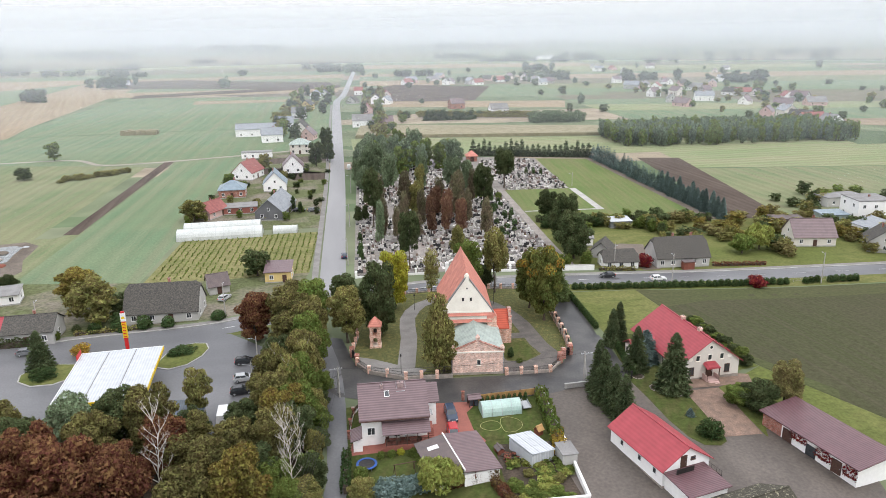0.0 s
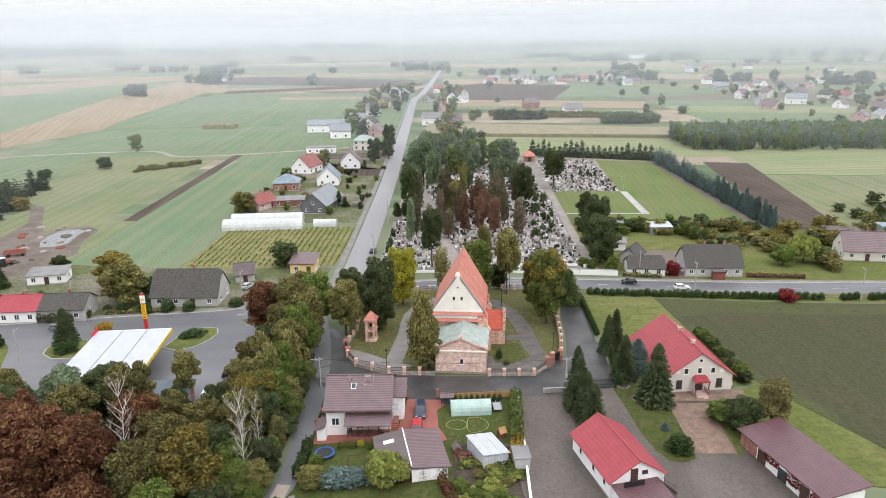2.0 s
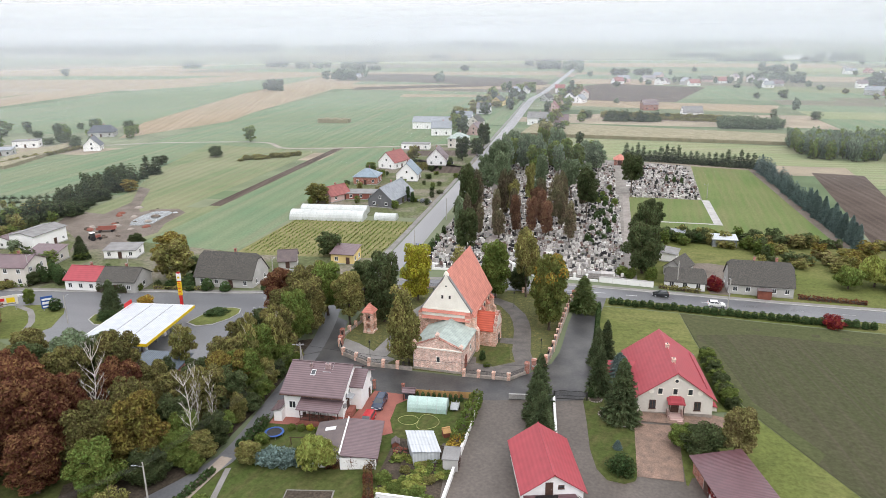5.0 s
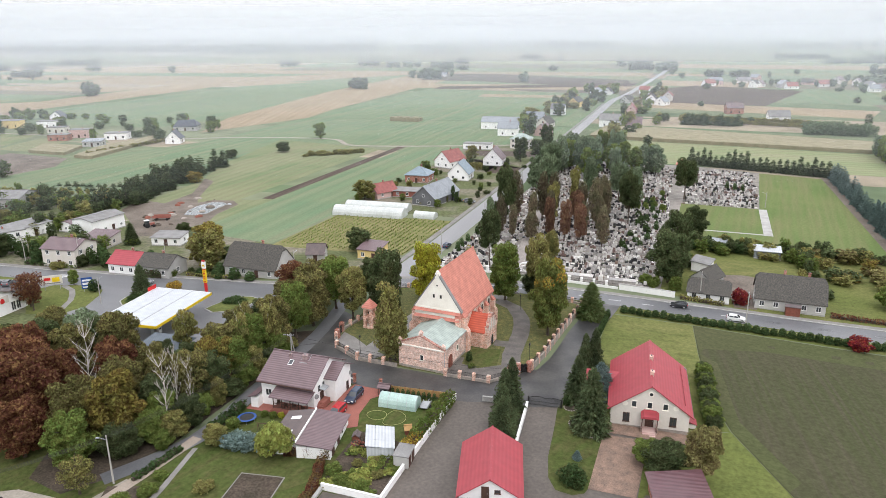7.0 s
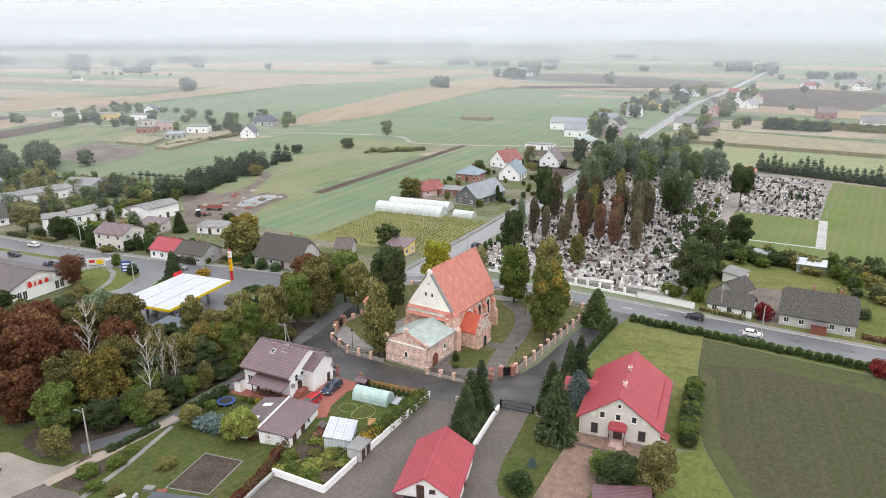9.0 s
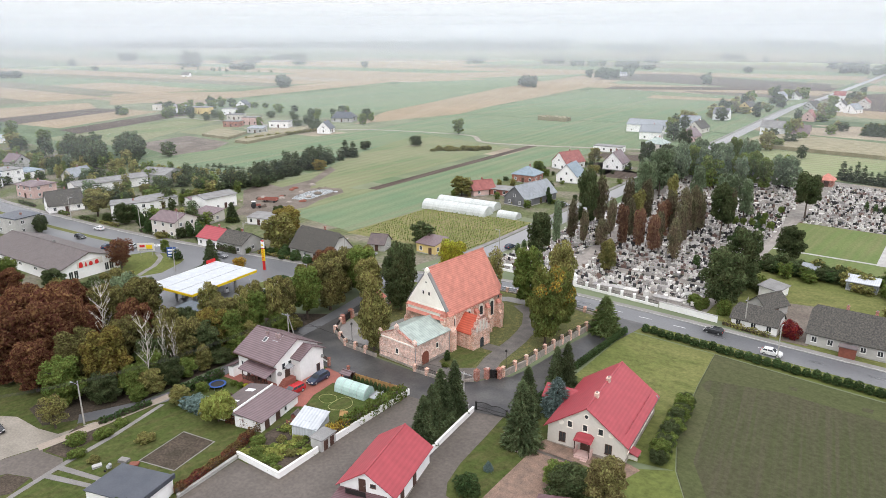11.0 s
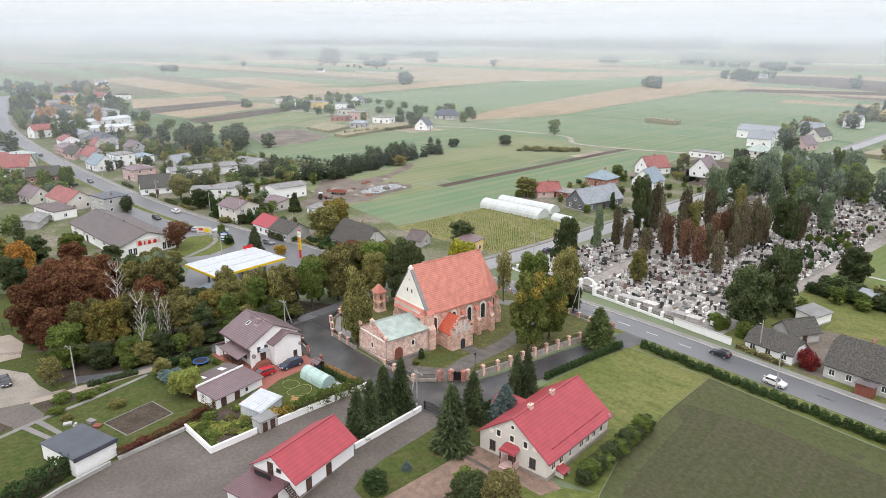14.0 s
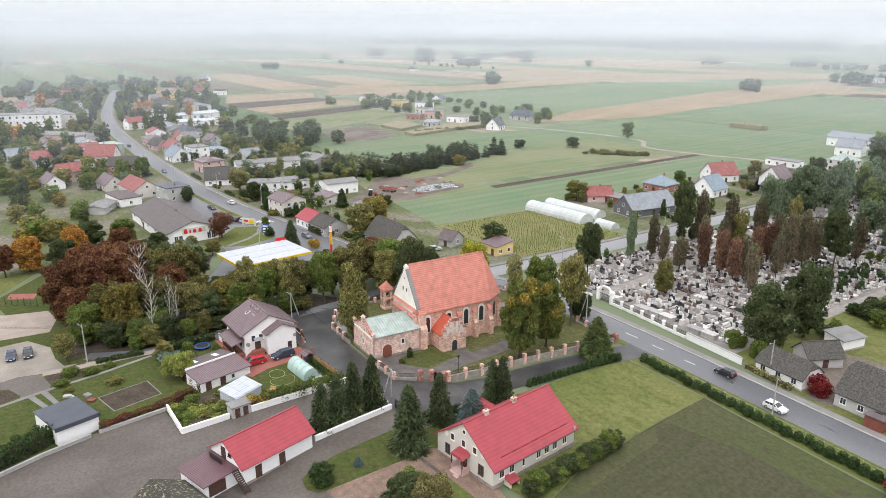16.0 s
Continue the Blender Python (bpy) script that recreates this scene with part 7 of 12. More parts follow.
# ---- fuel station ----
def fuel_station():
    ob = thing("fuel_canopy", -47.0, 119.6, 6, "white fuel station canopy with yellow fascia", "canopy", z=-2.2)
    wx, wy, z0, z1 = 7.4, 10.4, 3.95, 4.75
    part("roof_deck", Mesh().box(-wx + 0.1, -wy + 0.1, z0 + 0.25, wx - 0.1, wy - 0.1, z1 - 0.12), FELTGREY, ob)
    for i in range(3):
        part("roof_sheet", Mesh().box(-wx + 0.1 + i * (2 * wx - 0.2) / 3 + 0.1, -wy + 0.1, z1 - 0.12, -wx + 0.1 + (i + 1) * (2 * wx - 0.2) / 3 - 0.1, wy - 0.1, z1 - 0.06), METAL_WHITE, ob)
    for a in ((-wx, -wy, wx, -wy + 0.1), (wx - 0.1, -wy, wx, wy)):
        part("fascia", Mesh().box(a[0], a[1], z0 + 0.2, a[2], a[3], z1), YELLOW, ob, "yellow fascia panel")
    for a in ((-wx, wy - 0.1, wx, wy), (-wx, -wy, -wx + 0.1, wy)):
        part("fascia", Mesh().box(a[0], a[1], z0 + 0.2, a[2], a[3], z1), WHITEPANEL, ob, "white fascia panel")
    part("fascia_sign", Mesh().box(-wx - 0.1, wy - 3.2, z0 - 0.1, -wx, wy - 0.2, z1 + 0.9), REDPANEL, ob, "red fascia sign")
    for x in (-3.2, 3.2):
        for y in (-6.4, 0.4, 6.6):
            part("column", Mesh().box(x - 0.22, y - 0.22, -0.3, x + 0.22, y + 0.22, z0 + 0.25), GALV, ob)
    for x in (-3.2, 3.2):
        for y in (-4.2, 3.6):
            p = thing("fuel_pump", 0, 0, 0, "white and red fuel pump under the canopy", "fuel pump", "fuel pumps")
            w = ob.matrix_basis @ Vector((x, y, 0.15))
            p.matrix_basis = pose(w.x, w.y, w.z, 0, 0, 6)
            part("body", Mesh().box(-0.3, -0.5, 0, 0.3, 0.5, 1.5, taper=0.03), WHITEPANEL, p)
            part("display", Mesh().box(-0.32, -0.3, 0.95, 0.32, 0.3, 1.35), GLASS, p)
            part("base", Mesh().box(-0.5, -0.9, -0.25, 0.5, 0.9, 0.02), CONCRETE, p)
    # low shop with a grey metal roof
    s = thing("fuel_shop", -33.0, 105.0, 4, "red fuel station shop with blue-grey sheet roof", "shop", z=-2.0)
    part("wall", Mesh().box(-4.4, -4.2, -0.5, 4.4, 4.2, 2.8), BRICKRED, s)
    part("roof", Mesh().prism([(-4.9, -4.7, 2.75), (4.9, -4.7, 2.75), (4.9, 4.7, 3.5), (-4.9, 4.7, 3.5)], [(-4.9, -4.7, 2.9), (4.9, -4.7, 2.9), (4.9, 4.7, 3.65), (-4.9, 4.7, 3.65)]), METAL_SLATE, s, "ribbed blue-grey sheet roof")
    part("clerestory", Mesh().box(-4.3, 4.0, 2.7, 4.3, 4.2, 3.45), WHITEPANEL, s)
    for x in (-2.8, 0, 2.8):
        window(s, x, 4.23, 0.8, 1.8, 1.6, 180)
    for y in (-2, 1.2):
        window(s, 4.43, y, 0.9, 1.2, 1.3, 90)
    # price pylon
    p = thing("price_pylon", -51.5, 141.6, 8, "tall red and yellow fuel price pylon", "sign")
    part("post", Mesh().box(-0.36, -0.14, -0.3, 0.36, 0.14, 8.6), REDPANEL, p)
    part("head", Mesh().box(-0.5, -0.2, 6.4, 0.5, 0.2, 8.2), WHITEPANEL, p)
    part("emblem", Mesh().dome((0, -0.21, 7.0), 0.36, 0.03, 0.55, 12, 3).dome((0, 0.21, 7.0), 0.36, 0.03, 0.55, 12, 3), YELLOW, p)
    for i in range(5):
        b = part("price_panel", Mesh().box(-0.46, -0.22, 2.7 + i * 0.7, 0.46, 0.22, 3.3 + i * 0.7), YELLOW, p)
        part("price_bar", Mesh().box(-0.34, -0.24, 2.9 + i * 0.7, 0.28, 0.24, 3.1 + i * 0.7), REDPANEL, b)


fuel_station()


# ---- village buildings ----
def hall(x, y, L, W, rot, h, wall, roof, label, name="shed", category="shed", rise=0.9):
    return house(x, y, L, W, rot, h, h + rise, wall, roof, label, "gable", name, (4, 3, 1, 1), 1, 0, 1, category=category, ww=1.0, wh=0.9)


# along the main road, west of the church
house(-48.2, 160.3, 16.2, 9.6, 1, 2.9, 8.2, GREYWALL, SLATE, "old grey farmhouse with half-hipped dark slate roof", "half", "farmhouse", (4, 3, 2, 2), chim=1)
house(-39.6, 176.5, 5, 6, 20, 2.4, 4.6, GREYWALL, FELT, "small brick shed with black felt roof", name="shed", wins=(1, 1, 0, 1), chim=0, category="shed")
house(-24.6, 183.0, 6.8, 6.4, 0, 3.0, 4.1, YELLOWWALL, METAL_PLUM, "yellow rendered pavilion with plum roof", "mono", wins=(2, 2, 1, 2), chim=0)
house(-84.0, 150.4, 8.8, 8.2, 5, 3.2, 5.6, WHITE, METAL_RED, "white semi with bright red metal roof", wins=(3, 2, 1, 0), doors=0)
house(-74.3, 151.3, 10.6, 8.2, 5, 3.2, 5.6, GREYWALL, SLATE, "ivy-grown semi with grey felt roof", wins=(3, 2, 0, 1), doors=1)
house(-106.4, 150.2, 11, 9.2, 8, 5.4, 7.4, CREAM, METAL_PLUM, "beige two-storey house with plum roof", wins=(3, 3, 2, 2), storeys=2)
house(-112, 167, 9, 7, 8, 2.8, 4.0, CREAM, METAL_PLUM, "low plum-roofed outbuilding behind the beige house", "mono", "shed", (2, 1, 1, 1), chim=0, category="shed")
hall(-126.9, 180.8, 13.4, 9, 88, 4.8, WHITE, FELTGREY, "white barn with flat grey roof and strip windows", "barn", "barn")
hall(-135.0, 178.2, 7.4, 7, 88, 3.0, WHITE, METAL_PLUM, "small white lean-to beside the barn")
house(-140.8, 155.0, 13, 8.4, 60, 5.2, 5.6, WHITE, FELTGREY, "white flat-roofed house behind dark shrubs", "flat", wins=(3, 3, 2, 2), storeys=2, doors=0)
house(-145.0, 168.2, 12.4, 8, 86, 3.6, 4.2, WHITE, FELTGREY, "white flat-roofed garage block", "mono", "garage", (3, 2, 1, 1), chim=0, category="garage")
hall(-192, 175, 30, 9, 82, 4.0, WHITE, FELTGREY, "long white workshop with low grey roof", "workshop", "workshop", 1.2)
hall(-190, 199, 14, 14, 20, 4.0, GREYWALL, FELTGREY, "grey workshop hall with shallow roof", "workshop", "workshop", 1.8)
house(-92.6, 175.8, 9.5, 6, 14, 2.6, 3.2, WHITE, FELTGREY, "low white garage with flat roof", "mono", "garage", (3, 2, 1, 1), chim=0, category="garage")
porch = thing("porch", 86.8, 175.0, 0, "weathered red wooden porch of the old house", "porch")
part("wall", Mesh().box(-1.5, -0.9, -0.3, 1.5, 0.98, 2.3), BROWNDOOR, porch)
part("roof", Mesh().box(-1.7, -1.1, 2.3, 1.7, 0.98, 2.42), FELT, porch)
house(-169.5, 145, 12, 8.5, 75, 3.2, 7.6, WHITE, SLATE, "white house with steep dark brown roof", wins=(3, 3, 2, 2))
house(-203, 150.5, 11, 10, 8, 5.4, 6.4, PINKWALL, METAL_PLUM, "pink two-storey house with low roof", "hip", wins=(3, 3, 2, 2), storeys=2)
house(-239, 145, 12, 9, 6, 3.4, 7.4, WHITE, METAL_BLUE, "white house with blue-grey gable roof", wins=(3, 3, 2, 2))
house(-243, 156, 11, 9, 6, 6.0, 6.4, WHITE, FELTGREY, "white cube house with flat roof", "flat", wins=(3, 3, 2, 2), storeys=2)
house(-250, 168, 13, 8, 6, 3.0, 3.4, WHITE, METAL_BLUE, "low white house with blue canopy", "flat", wins=(3, 3, 1, 1), chim=0)
house(-301, 147.5, 14, 10, 4, 4.2, 5.6, PINKWALL, METAL_PLUM, "salmon house with low plum roof", "hip", wins=(4, 3, 2, 2))
house(-325, 172, 15, 12, 20, 3.4, 7.2, WHITE, ANTHRACITE, "white house with black hipped roof", "hip", wins=(3, 3, 2, 2), run=5)
hall(-356, 168, 34, 11, 6, 4.6, GREYWALL, METAL_GREY, "long grey store with dark roof", "store", "store", 1.4)
hall(-450, 181, 27, 18, 76, 5.5, WHITE, METAL_WHITE, "large white sheet metal hall", "warehouse", "hall", 1.6)
hall(-418, 194, 56, 11, 105, 3.6, WHITE, METAL_WHITE, "long white poultry house with white roof", "warehouse", "hall", 1.4)
hall(-379, 195, 30, 10, 85, 3.2, WHITE, METAL_WHITE, "long white store with rounded roof", "warehouse", "hall", 1.4)
house(-594, 228, 30, 14, 10, 9, 9.5, YELLOWWALL, FELTGREY, "pale yellow rendered block of flats", "flat", wins=(8, 8, 2, 2), storeys=3, doors=0)
house(-488, 225, 30, 10, 10, 4, 4.4, WHITE, FELTGREY, "white low works building", "flat", wins=(6, 6, 1, 1), chim=0)
# south side of the main road
house(-258, 113, 14, 11, 62, 3.6, 8.4, CREAM, ROOF_FADED, "cream house with steep red roof", wins=(3, 3, 2, 2))
house(-272, 101, 9, 8, 62, 3.0, 6.6, CREAM, METAL_PLUM, "small cream house with brown roof", wins=(2, 2, 1, 1))
house(-227, 117.5, 13, 10, 70, 3.2, 6.4, BRICKRED, SLATE, "brick house with grey slate roof", wins=(3, 2, 2, 2))
house(-243, 101, 16, 8, 10, 3.0, 3.4, WHITE, FELTGREY, "white outbuilding with a flat grey roof", "flat", wins=(4, 3, 1, 1), chim=0)
house(-168, 112, 18, 10, 8, 3.6, 6.8, CREAM, ROOF_FADED, "cream house with red roof and solar panels", wins=(4, 3, 2, 2))
house(-151, 121, 11, 9, 10, 5.6, 6.0, GREYWALL, ANTHRACITE, "grey cube house with dark flat roof", "flat", wins=(2, 2, 2, 2), storeys=2, doors=0)
house(-155, 103.5, 15, 8, 10, 3.2, 3.6, WHITE, FELT, "white flat-roofed annex with dark windows", "flat", wins=(4, 2, 1, 1), chim=0)
house(-146, 94, 12, 7, -30, 2.4, 3.4, GREYWALL, FELTGREY, "weathered grey barn with patched roof", name="barn", wins=(1, 1, 0, 0), chim=0, category="barn")
house(-418, 95, 40, 14, 70, 10, 10.5, WHITE, FELTGREY, "white three-storey school block", "flat", "school", (10, 10, 2, 2), 3, 0, 0, category="school")
house(-436, 111, 56, 14, 8, 9, 9.5, CREAM, FELTGREY, "cream block beside the school", "flat", "school", (5, 5, 2, 2), 3, 0, 0, category="school")
house(-341, 104, 34, 14, 40, 5, 5.5, PINKWALL, FELTGREY, "pale pink sports hall with grey roof", "flat", "school", (7, 7, 2, 2), 1, 0, 0, category="school")
house(-284, 121, 14, 9, 14, 5, 6.0, METAL_GREEN, METAL_GREEN, "green-clad shop with flat roof", "flat", "shop", (3, 3, 1, 1), 1, 0, 0, category="shop")


def shop():
    """Low supermarket with a brown roof and a white gable that carries a red sign."""
    ob = thing("supermarket", -107.4, 110.6, 3, "white supermarket with brown metal roof and red sign", "shop")
    L, W, ev, rd = 40, 17, 3.6, 6.6
    b = Mesh().box(-L / 2, -W / 2, -0.8, L / 2, W / 2, ev)
    for k in (-1, 1):
        g = [(-W / 2, ev), (W / 2, ev), (0, rd - 0.05)]
        b.prism([(min(k * L / 2, k * (L / 2 - 0.3)), y, z) for y, z in g], [(max(k * L / 2, k * (L / 2 - 0.3)), y, z) for y, z in g])
    part("wall", b, WHITE, ob)
    part("roof", gable_roof(L, W, ev, rd, 0.7, 0.2, 0.5), METAL_UMBER, ob, "brown sheet metal roof")
    sg = part("sign", Mesh().box(L / 2 + 0.02, -3.6, 2.9, L / 2 + 0.1, 3.6, 4.6), CREAM, ob)
    for i, (y, w, h) in enumerate(((-2.6, 0.6, 1.3), (-1.2, 0.28, 0.9), (0.2, 0.55, 0.9), (1.9, 0.6, 0.9))):
        part("sign_mark", Mesh().dome((L / 2 + 0.12, y, 3.3), 0.06, w, h, 12, 3).dome((L / 2 + 0.12, y, 3.3), 0.06, w, -0.35, 12, 3), REDPANEL, sg, "red sign shape")
    for y in (-5.6, -4.2, 4.6, 6.0):
        window(ob, L / 2 + 0.03, y, 0.4, 1.2, 2.2, 90)
    for i in range(5):
        window(ob, -16 + i * 8, -W / 2 - 0.03, 1.9, 1.6, 0.8, 0)
    door(ob, -6, -W / 2 - 0.03, 0, 1.2, 2.1, 0)
    part("ridge_vent", Mesh().tube((3, 0, rd), (3, 0, rd + 0.8), 0.4, 0.4, 10), FELTGREY, ob)


shop()

house(-338, 1078, 11, 8, 5, 3.2, 6.4, WHITE, METAL_GREY, "white farmhouse beside far trees", wins=(3, 3, 2, 2))
# houses on the straight road north of the church
house(-34, 259, 20, 10, 82, 3.2, 7.6, CHARCOAL, METAL_GREY, "dark grey house with grey metal roof", wins=(3, 3, 2, 2))
house(-47.5, 263, 12, 5, 8, 2.6, 3.2, REDPAVE, FELTGREY, "low garage row with red doors", "mono", "garage", (3, 1, 0, 0), 1, 0, 0, category="garage")
house(-57.5, 259, 10, 7, 62, 2.8, 5.8, PINKWALL, ROOF_FADED, "pink cottage with red metal roof", wins=(2, 2, 1, 1))
house(-55.5, 294, 10.5, 10, 5, 3.6, 6.6, BRICKRED, METAL_BLUE, "brick house with blue hipped roof", "hip", wins=(3, 2, 2, 2), run=4.6)
house(-39.4, 304.5, 11, 9.5, 95, 3.4, 8.2, WHITE, METAL_BLUE, "white house with blue-grey roof and dormer", wins=(3, 3, 2, 2))
house(-55, 333, 13, 9.5, 72, 3.6, 8.2, WHITE, ROOF_FADED, "white house with red and grey roof", wins=(3, 3, 2, 2))
house(-35.5, 345, 11, 9.5, 95, 3.6, 8.6, WHITE, METAL_PLUM, "white house with brown gable roof", wins=(3, 3, 2, 2))
house(-59, 391, 16, 7, 5, 3.2, 3.6, WHITE, FELTGREY, "low white house with flat roof", "flat", wins=(4, 2, 1, 1), chim=0)
house(-36.5, 403, 11, 10, 0, 5.6, 8.4, CREAM, METAL_GREEN, "two-storey house with green hipped roof", "hip", wins=(3, 3, 2, 2), storeys=2, run=4.5)
hall(-71, 484, 28, 12, 3, 5.0, WHITE, METAL_GREY, "large white barn with grey roof", "barn", "barn", 3)
for i, (x, y, rot, wl, rf) in enumerate(((-36, 458, 80, PINKWALL, METAL_PLUM), (-58, 452, 10, WHITE, METAL_GREY), (-44, 500, 85, CREAM, SLATE), (-52, 582, 0, WHITE, FELTGREY), (-58, 527, 5, WHITE, METAL_GREY),
                                         (-50, 650, 80, YELLOWWALL, SLATE), (-42, 797, 85, WHITE, SLATE), (-50, 770, 80, WHITE, METAL_GREY), (3, 613, 90, PINKWALL, ROOF_FADED), (12, 700, 85, WHITE, SLATE),
                                         (22, 690, 70, WHITE, METAL_GREY), (-1, 517, 0, WHITE, FELTGREY), (15, 514, 5, PINKWALL, METAL_PLUM), (24, 740, 90, CREAM, ROOF_FADED), (59, 962, 40, WHITE, ROOF_FADED), (110, 946, 70, WHITE, SLATE),
                                         (150, 933, 20, WHITE, ROOF_FADED), (213, 1040, 60, CREAM, METAL_PLUM), (230, 908, 10, WHITE, METAL_GREY), (82, 630, 15, BRICKRED, METAL_PLUM), (112, 588, 10, WHITE, FELTGREY))):
    house(x, y, 11 + i % 3 * 2, 9, rot, 3.4 + i % 2 * 1.6, 7.6 + i % 2 * 1.2, wl, rf, "detached village house along the straight road", wins=(2, 2, 1, 2), doors=0, group="straight road houses")

# the hamlet east of the fields
EAST = ((331, 913), (336, 831), (381, 870), (312, 809), (387, 838), (339, 803), (323, 713), (374, 779), (368, 740), (413, 814), (376, 702), (388, 700), (295, 704), (288, 644), (280, 603), (322, 649), (396, 685), (404, 646), (403, 624), (392, 584), (341, 608), (321, 511), (317, 487), (315, 471), (302, 506), (321, 458), (360, 580), (403, 1205), (431, 1159), (438, 1234), (523, 1272), (101, 1029), (118, 963), (142, 946), (175, 1011), (190, 982), (229, 1011), (236, 971), (245, 934), (66, 987))
WALLS, ROOFS = (WHITE, CREAM, WHITE, GREYWALL, PINKWALL), (METAL_PLUM, ROOF_FADED, SLATE, METAL_GREY, METAL_PLUM, FELTGREY)
for i, (x, y) in enumerate(EAST):
    house(x, y, 11 + i % 4 * 2, 9 + i % 2, (i * 47) % 180, 3.3 + (i % 3 == 0) * 1.8, 7.4 + (i % 3 == 0) * 1.6, WALLS[i % 5], ROOFS[(i * 5) % 6], "detached house in the far hamlet", wins=(2, 2, 1, 1), doors=0, group="hamlet houses")
# houses in the fields north-west
for x, y, L, W, rot, ev, rd, wl, rf, kd, lb in (
        (-466, 381, 24, 8, 27, 4.6, 5.0, CREAM, FELTGREY, "flat", "long cream house with flat roof in the hamlet"), (-440, 379, 11, 8, 120, 3.2, 5.6, WHITE, METAL_GREY, "gable", "small white gabled house in the hamlet"),
        (-416, 380, 17, 9, 26, 5.4, 5.8, YELLOWWALL, FELTGREY, "flat", "pale yellow cube house in the hamlet"), (-391, 392, 14, 9, 26, 4.6, 5.0, WHITE, FELTGREY, "flat", "white flat-roofed house in the hamlet"),
        (-425, 430, 11, 9, 118, 3.4, 7.0, WHITE, ANTHRACITE, "gable", "white house with dark gabled roof in the hamlet"), (-325, 342, 12, 8, 26, 3.8, 4.2, BRICKRED, FELTGREY, "flat", "low brick outbuilding with flat roof"),
        (-324, 358, 12, 9, 26, 5.2, 5.6, PINKWALL, FELTGREY, "flat", "brick-red cube house with flat roof"), (-359, 371, 12, 8, 26, 3.8, 4.2, CREAM, FELTGREY, "flat", "pale flat-roofed house in the hamlet"),
        (-294, 359, 14, 9, 26, 4.0, 4.4, WHITE, FELTGREY, "flat", "white bungalow with flat roof in the hamlet"), (-284, 330, 11, 8, 26, 3.2, 4.0, GREYWALL, METAL_GREY, "mono", "grey-white shed beside the maize plot"),
        (-245.5, 356, 10, 9, 116, 3.2, 7.6, WHITE, ANTHRACITE, "gable", "white new house with dark gabled roof"), (-281, 410, 16, 13, 26, 3.2, 7.2, GREYWALL, ANTHRACITE, "hip", "grey bungalow with dark hipped roof"),
        (-900, 696, 12, 9, 30, 3.4, 7.2, WHITE, SLATE, "gable", "white house with dark roof far among the fields"), (-628, 265, 13, 9, 40, 3.4, 7.0, WHITE, ROOF_FADED, "gable", "white house with faded red roof by the maize"),
        (-617, 284, 12, 9, 15, 4.6, 6.0, WHITE, SLATE, "hip", "white house with dark hipped roof by the maize"), (-844, 334, 14, 9, 20, 3.6, 6.6, WHITE, FELTGREY, "gable", "white farmhouse far to the west"), (-648, 215, 14, 9, 25, 3.6, 7.0, CREAM, ROOF_FADED, "gable", "cream house with red roof by the road")):
    house(x, y, L, W, rot, ev, rd, wl, rf, lb, kd, wins=(3, 3, 1, 1), doors=1, group="field houses", chim=0 if kd == "mono" else 1)
rs = random.Random(5)
for i in range(46):
    x, side = -270 - i * 9.2 + rs.uniform(-4, 4), rs.choice((-1, 1))
    y = road_y(x) + side * rs.choice((17, 24, 42, 64))
    if -500 < x < -300 and y < 125 or -460 < x < -320 and y > 160:
        continue
    house(x, y, rs.uniform(9, 14), rs.uniform(8, 10), rs.choice((0, 90)) + rs.uniform(-8, 12), rs.choice((3.2, 5.2)), rs.uniform(6.4, 8.6), rs.choice(WALLS), rs.choice(ROOFS), "village house along the far main road", wins=(2, 2, 1, 1), doors=0, group="town houses")

# east of the church along the main road
house(68.5, 179.8, 9.6, 6.2, -3, 2.4, 4.9, WHITE, SLATE, "low white cottage with mossy slate roof", "half", "cottage", (3, 2, 1, 1), chim=0, doors=0, category="cottage")
house(68.0, 191.2, 7.4, 5.2, 62, 2.4, 4.6, GREYWALL, SLATE, "black-roofed barn beside the cottage", name="barn", wins=(1, 1, 0, 1), chim=0, category="barn")
house(86.4, 181.6, 15.0, 9.4, -1, 3.0, 7.6, GREYWALL, SLATE, "old grey house with mossy slate roof", "half", "farmhouse", (5, 3, 2, 2), chim=2)
house(134.5, 194.5, 12.5, 9, -8, 3.2, 7.6, CREAM, METAL_PLUM, "cream house with maroon tile roof", wins=(3, 3, 2, 2))
house(152, 185, 10, 9, 60, 3.2, 6.8, GREYWALL, SLATE, "grey house with dark gable roof", wins=(2, 2, 1, 1))
house(160, 200, 14, 7, 30, 3.0, 4.2, WHITE, METAL_GREY, "white outbuilding with grey sheet roof", "mono", "shed", (3, 2, 1, 1), chim=0, category="shed")
house(139, 214, 10, 6, -8, 2.8, 3.2, CREAM, FELT, "small flat-roofed cream brick store", "flat", "store", (2, 1, 1, 1), chim=0, category="store")
house(172, 220, 12, 11, -5, 7.0, 7.4, WHITE, FELTGREY, "white two-storey cube house", "flat", wins=(3, 3, 2, 2), storeys=2)
house(176, 240, 16, 8, 5, 3.4, 3.8, GREYWALL, FELTGREY, "grey flat-roofed concrete outbuilding", "flat", "store", (3, 2, 1, 1), chim=0, category="store")
house(66.6, 204.2, 6.4, 4.6, 78, 2.4, 2.9, WHITE, FELTGREY, "low white shed with a flat felt roof", "mono", "shed", (0, 1, 0, 1), chim=0, doors=1, category="shed")
house(158, 218, 9, 6, 0, 2.6, 3.0, METAL_GREEN, METAL_BLUE, "pale green sheet metal shed", "mono", "shed", (0, 0, 0, 0), chim=0, doors=0, category="shed")
house(84, 222, 7, 5, 0, 2.4, 2.7, METAL_GREY, METAL_WHITE, "grey sheet metal garden shed", "mono", "shed", (0, 0, 0, 0), chim=0, doors=0, category="shed")
